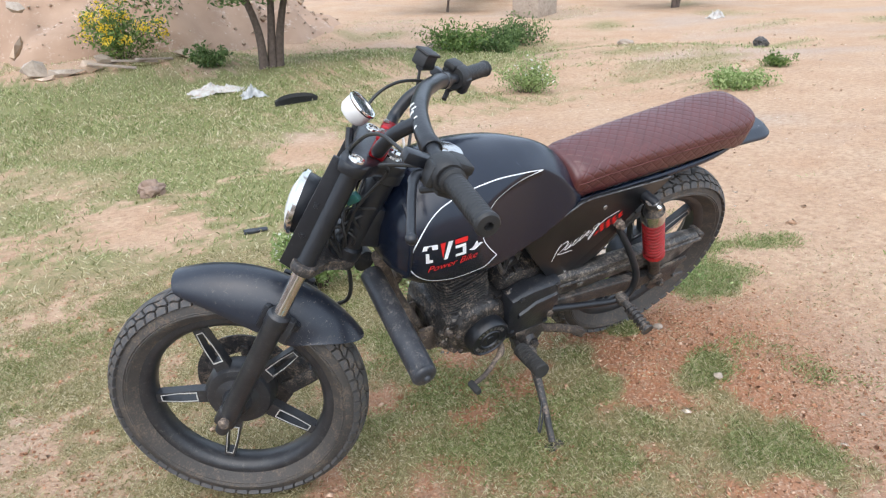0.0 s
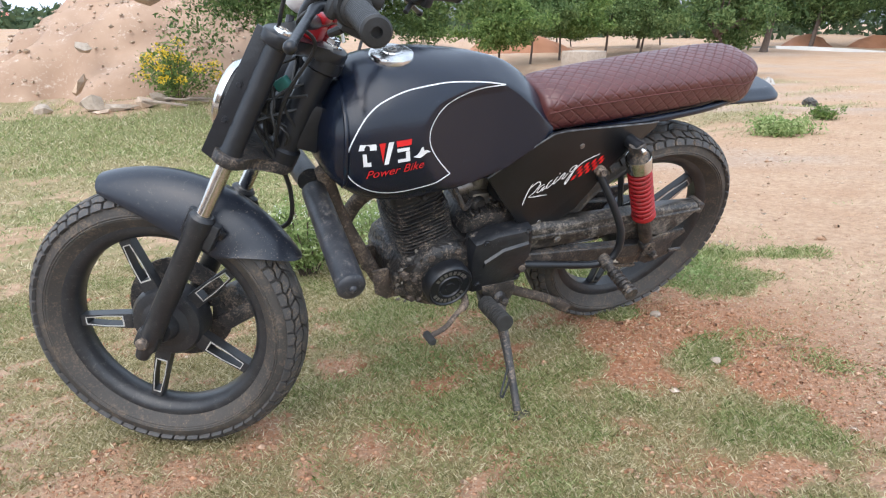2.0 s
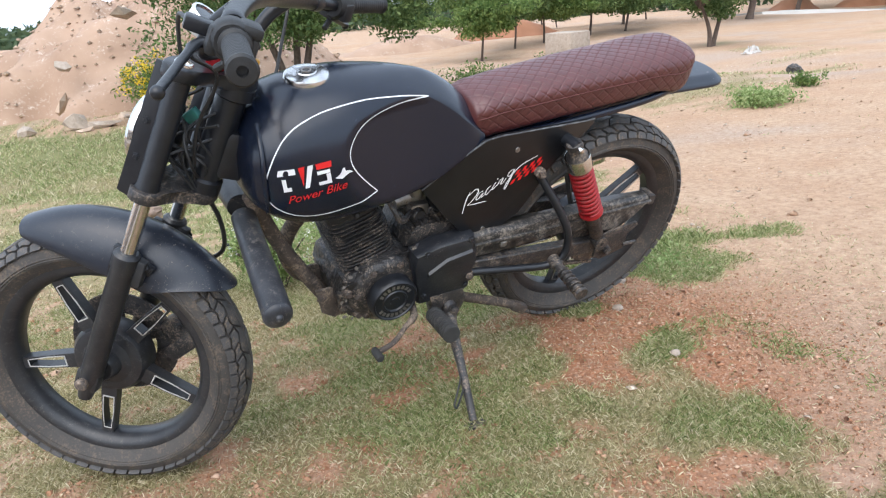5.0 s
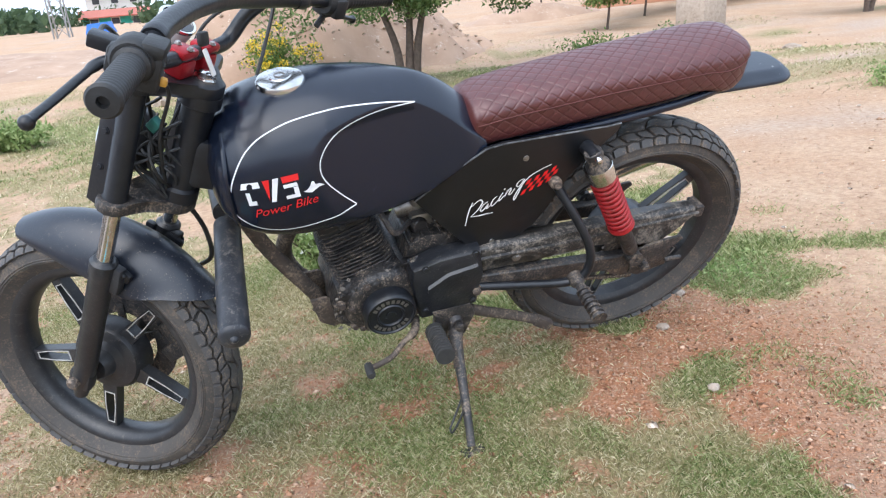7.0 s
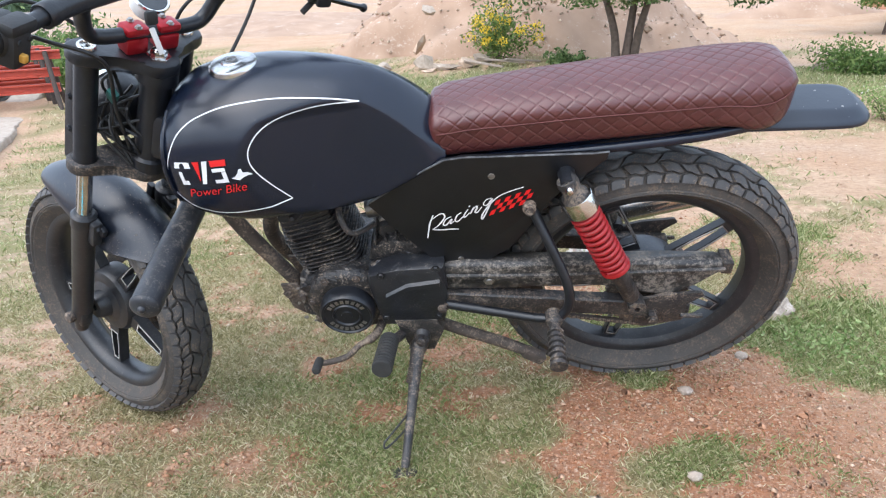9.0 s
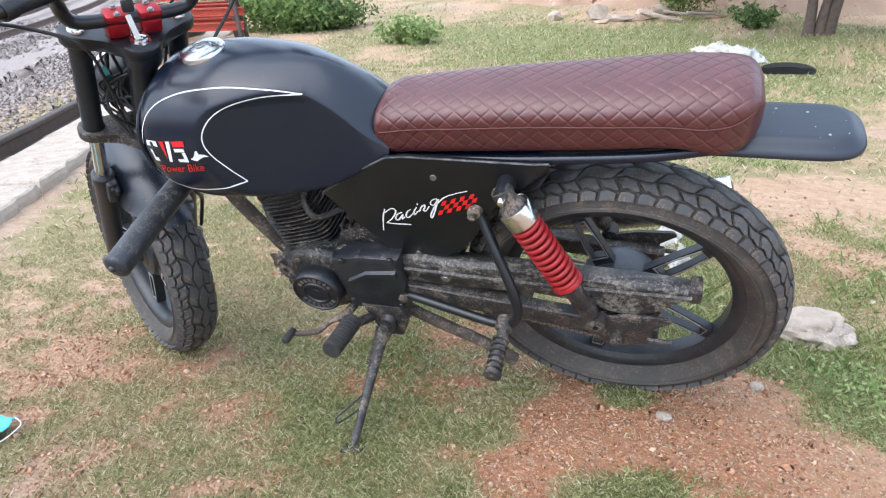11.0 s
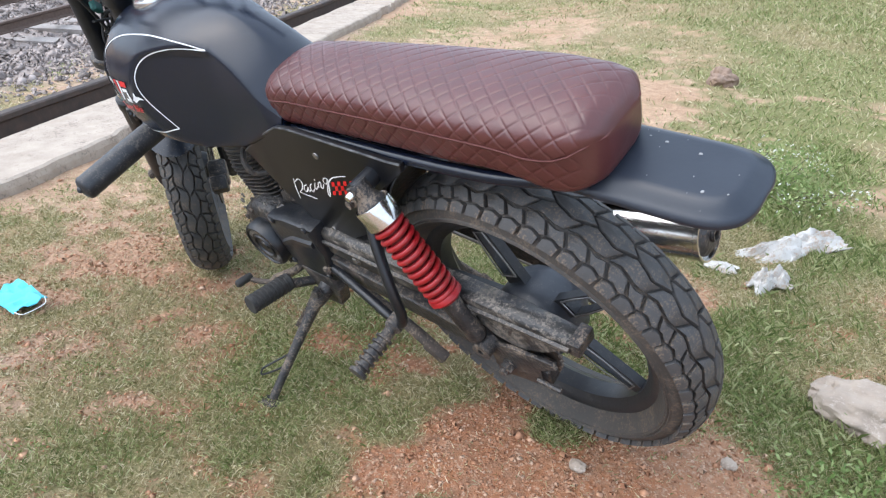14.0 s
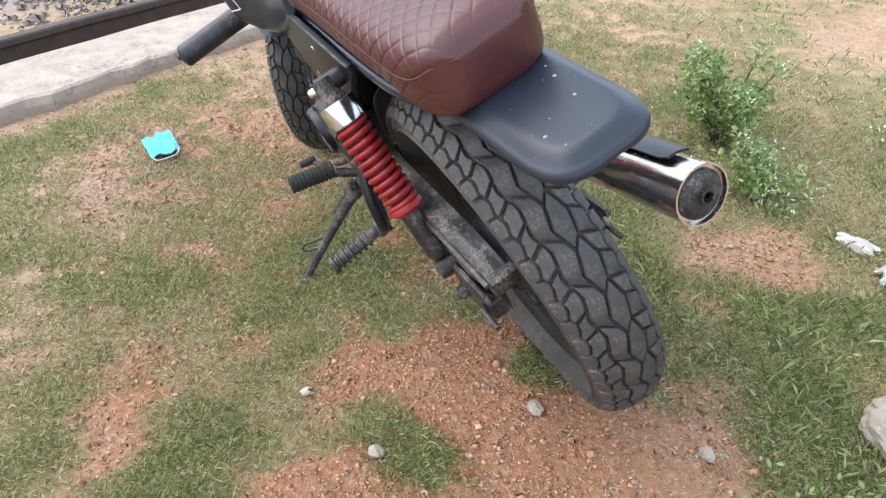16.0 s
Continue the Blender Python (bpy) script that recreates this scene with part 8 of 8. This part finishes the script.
for s in (-1, 1):
    bm = bmesh.new()
    add_tube(bm, spline([(0.08, s * 0.07, 0.315), (0.06, s * 0.12, 0.322), (0.04, s * 0.165, 0.345)], 4), 0.011, 10)
    part("footpeg_bar", bm, MUDDY, bike)
    a, b = Vector((0.036, s * 0.166, 0.354)), Vector((0.03, s * 0.262, 0.377))
    ln = (b - a).length
    prof = [(0, 0), (0.018, 0), (0.02, 0.004)]
    for i in range(10):
        z = 0.01 + 0.0095 * i
        prof += [(0.0185, z), (0.0205, z + 0.001), (0.0205, z + 0.005), (0.0185, z + 0.006)]
    prof += [(0.021, ln - 0.003), (0.019, ln + 0.003), (0, ln + 0.003)]
    bm = bmesh.new()
    add_lathe(bm, prof, along(a, b), 20)
    part("front_footpeg", bm, RUBBER, bike, "ribbed black rubber footpeg")

# gear lever
bm = bmesh.new()
add_tube(bm, spline([(0.015, -0.1, 0.335), (0.0, -0.14, 0.335), (-0.03, -0.158, 0.328), (-0.06, -0.17, 0.305), (-0.1, -0.182, 0.302), (-0.116, -0.188, 0.31)], 5), [0.0095] * 8 + [0.0065] * 18, 10)
lever = part("gear_lever", bm, RUST, bike, "dirty brown steel gear lever")
bm = bmesh.new()
add_lathe(bm, [(0, -0.006), (0.0085, -0.006), (0.0095, 0.0), (0.0095, 0.03), (0.007, 0.034), (0, 0.034)], along((-0.116, -0.186, 0.31), (-0.118, -0.23, 0.32)), 14)
part("lever_rubber", bm, RUBBER, lever, "black lever rubber")

# side stand
bm = bmesh.new()
add_plate(bm, [(0.045, 0.37), (0.135, 0.37), (0.148, 0.335), (0.125, 0.275), (0.075, 0.27)], -0.13, -0.1, None, 0.004)
add_tube(bm, spline([(0.1, -0.1, 0.34), (0.1, -0.135, 0.32), (0.088, -0.16, 0.305)], 4), 0.018, 12)
bolt(bm, (0.1, -0.15, 0.33), (0, -1, 0.3), 0.011, 0.012)
part("stand_bracket", bm, MUDDY, bike, "heavy side stand bracket")
bm = bmesh.new()
add_tube(bm, [(0.092, -0.148, 0.318), (0.086, -0.19, 0.287), (0.078, -0.25, 0.245), (0.066, -0.33, 0.186), (0.062, -0.352, 0.169)], [0.0165, 0.013, 0.0105, 0.0092, 0.0092], 14)
stand = part("side_stand", bm, MUDDY, bike, "muddy black side stand")
bm = bmesh.new()
add_box(bm, (0.05, 0.032, 0.008), pose(0.062, -0.362, 0.1655, -25, 0, 8), 0.003)
part("stand_foot", bm, MUDDY, stand)
bm = bmesh.new()
helix = [(0.006 * math.cos(2 * math.pi * i / 10), 0.006 * math.sin(2 * math.pi * i / 10), 0.02 + 0.075 * i / 180) for i in range(181)]
add_tube(bm, helix, 0.0014, 5, along((0.089, -0.142, 0.326), (0.066, -0.25, 0.258)))
part("stand_spring", bm, RUST, stand, "rusty coil spring")
bm = bmesh.new()
add_tube(bm, spline([(0.074, -0.262, 0.236), (0.056, -0.285, 0.23), (0.028, -0.318, 0.219), (0.022, -0.325, 0.213), (0.026, -0.33, 0.206), (0.052, -0.305, 0.21), (0.07, -0.285, 0.218)], 5), 0.0024, 6)
part("stand_wire", bm, WIRE, stand, "bent wire loop")

# centre stand folded under the swingarm
for s in (-1, 1):
    bm = bmesh.new()
    add_tube(bm, spline([(0.1, s * 0.075, 0.325), (0.18, s * 0.085, 0.29), (0.28, s * 0.09, 0.245), (0.34, s * 0.095, 0.215)], 4), [0.013] * 13, 10)
    add_box(bm, (0.055, 0.024, 0.028), pose(0.345, s * 0.097, 0.21, 0, 35, 0), 0.006)
    part("centre_stand", bm, RUST, bike, "rusty folded centre stand")

# exhaust: header, silencer, heat shield
bm = bmesh.new()
add_tube(bm, spline([(-0.15, 0.03, 0.585), (-0.21, 0.05, 0.54), (-0.235, 0.075, 0.44), (-0.18, 0.1, 0.33), (-0.05, 0.125, 0.29), (0.15, 0.15, 0.31), (0.34, 0.19, 0.355)], 7), 0.0175, 14)
part("exhaust_header", bm, RUST, bike, "muddy exhaust header pipe")
a, b = Vector((0.33, 0.192, 0.352)), Vector((0.785, 0.212, 0.447))
m = along(a, b)
ln = (b - a).length
bm = bmesh.new()
add_lathe(bm, [(0, 0), (0.02, 0), (0.038, 0.05), (0.0455, 0.09), (0.0465, ln - 0.01), (0.0485, ln - 0.008), (0.0485, ln), (0.045, ln), (0.044, ln - 0.008), (0.038, ln - 0.008)], m, 40)
muffler = part("silencer", bm, DULLCHROME, bike, "chrome exhaust silencer with dust and pitting")
bm = bmesh.new()
add_lathe(bm, [(0.0395, ln - 0.012), (0.039, ln - 0.004), (0.03, ln + 0.003), (0.024, ln + 0.0045), (0.012, ln + 0.0045), (0.012, ln + 0.012), (0.009, ln + 0.012), (0.009, ln - 0.05), (0, ln - 0.05)], m, 32)
part("silencer_end", bm, MUDDY, muffler, "sooty end plate with an outlet pipe")
bm = bmesh.new()
arc = [radians(-25 + 50 * k / 10) for k in range(11)]
up = m.to_3x3().inverted() @ Vector((0, 0.3, 1))
base_a = math.atan2(up.y, up.x)
rings = []
for z in (ln - 0.29, ln - 0.27, ln - 0.06, ln - 0.045):
    ends = z in (ln - 0.29, ln - 0.045)
    outer_ = [(0.0585 * math.cos(base_a + t * (0.8 if ends else 1)), 0.0585 * math.sin(base_a + t * (0.8 if ends else 1)), z) for t in arc]
    inner_ = [(0.0545 * math.cos(base_a + t * (0.8 if ends else 1)), 0.0545 * math.sin(base_a + t * (0.8 if ends else 1)), z) for t in arc[::-1]]
    rings.append(outer_ + inner_)
add_loft(bm, rings, m)
part("heat_shield", bm, BLACK, muffler, "matte black heat shield")
bm = bmesh.new()
add_tube(bm, spline([(0.4, 0.12, 0.44), (0.5, 0.15, 0.44), (0.58, 0.18, 0.43)], 4), 0.009, 8)
part("silencer_bracket", bm, BLACK, bike)
# brake rod and drum arm on the right side
bm = bmesh.new()
add_tube(bm, [(0.15, 0.12, 0.33), (0.45, 0.12, 0.31), (0.62, 0.1, 0.29)], 0.004, 8)
part("brake_rod", bm, STEEL, bike)
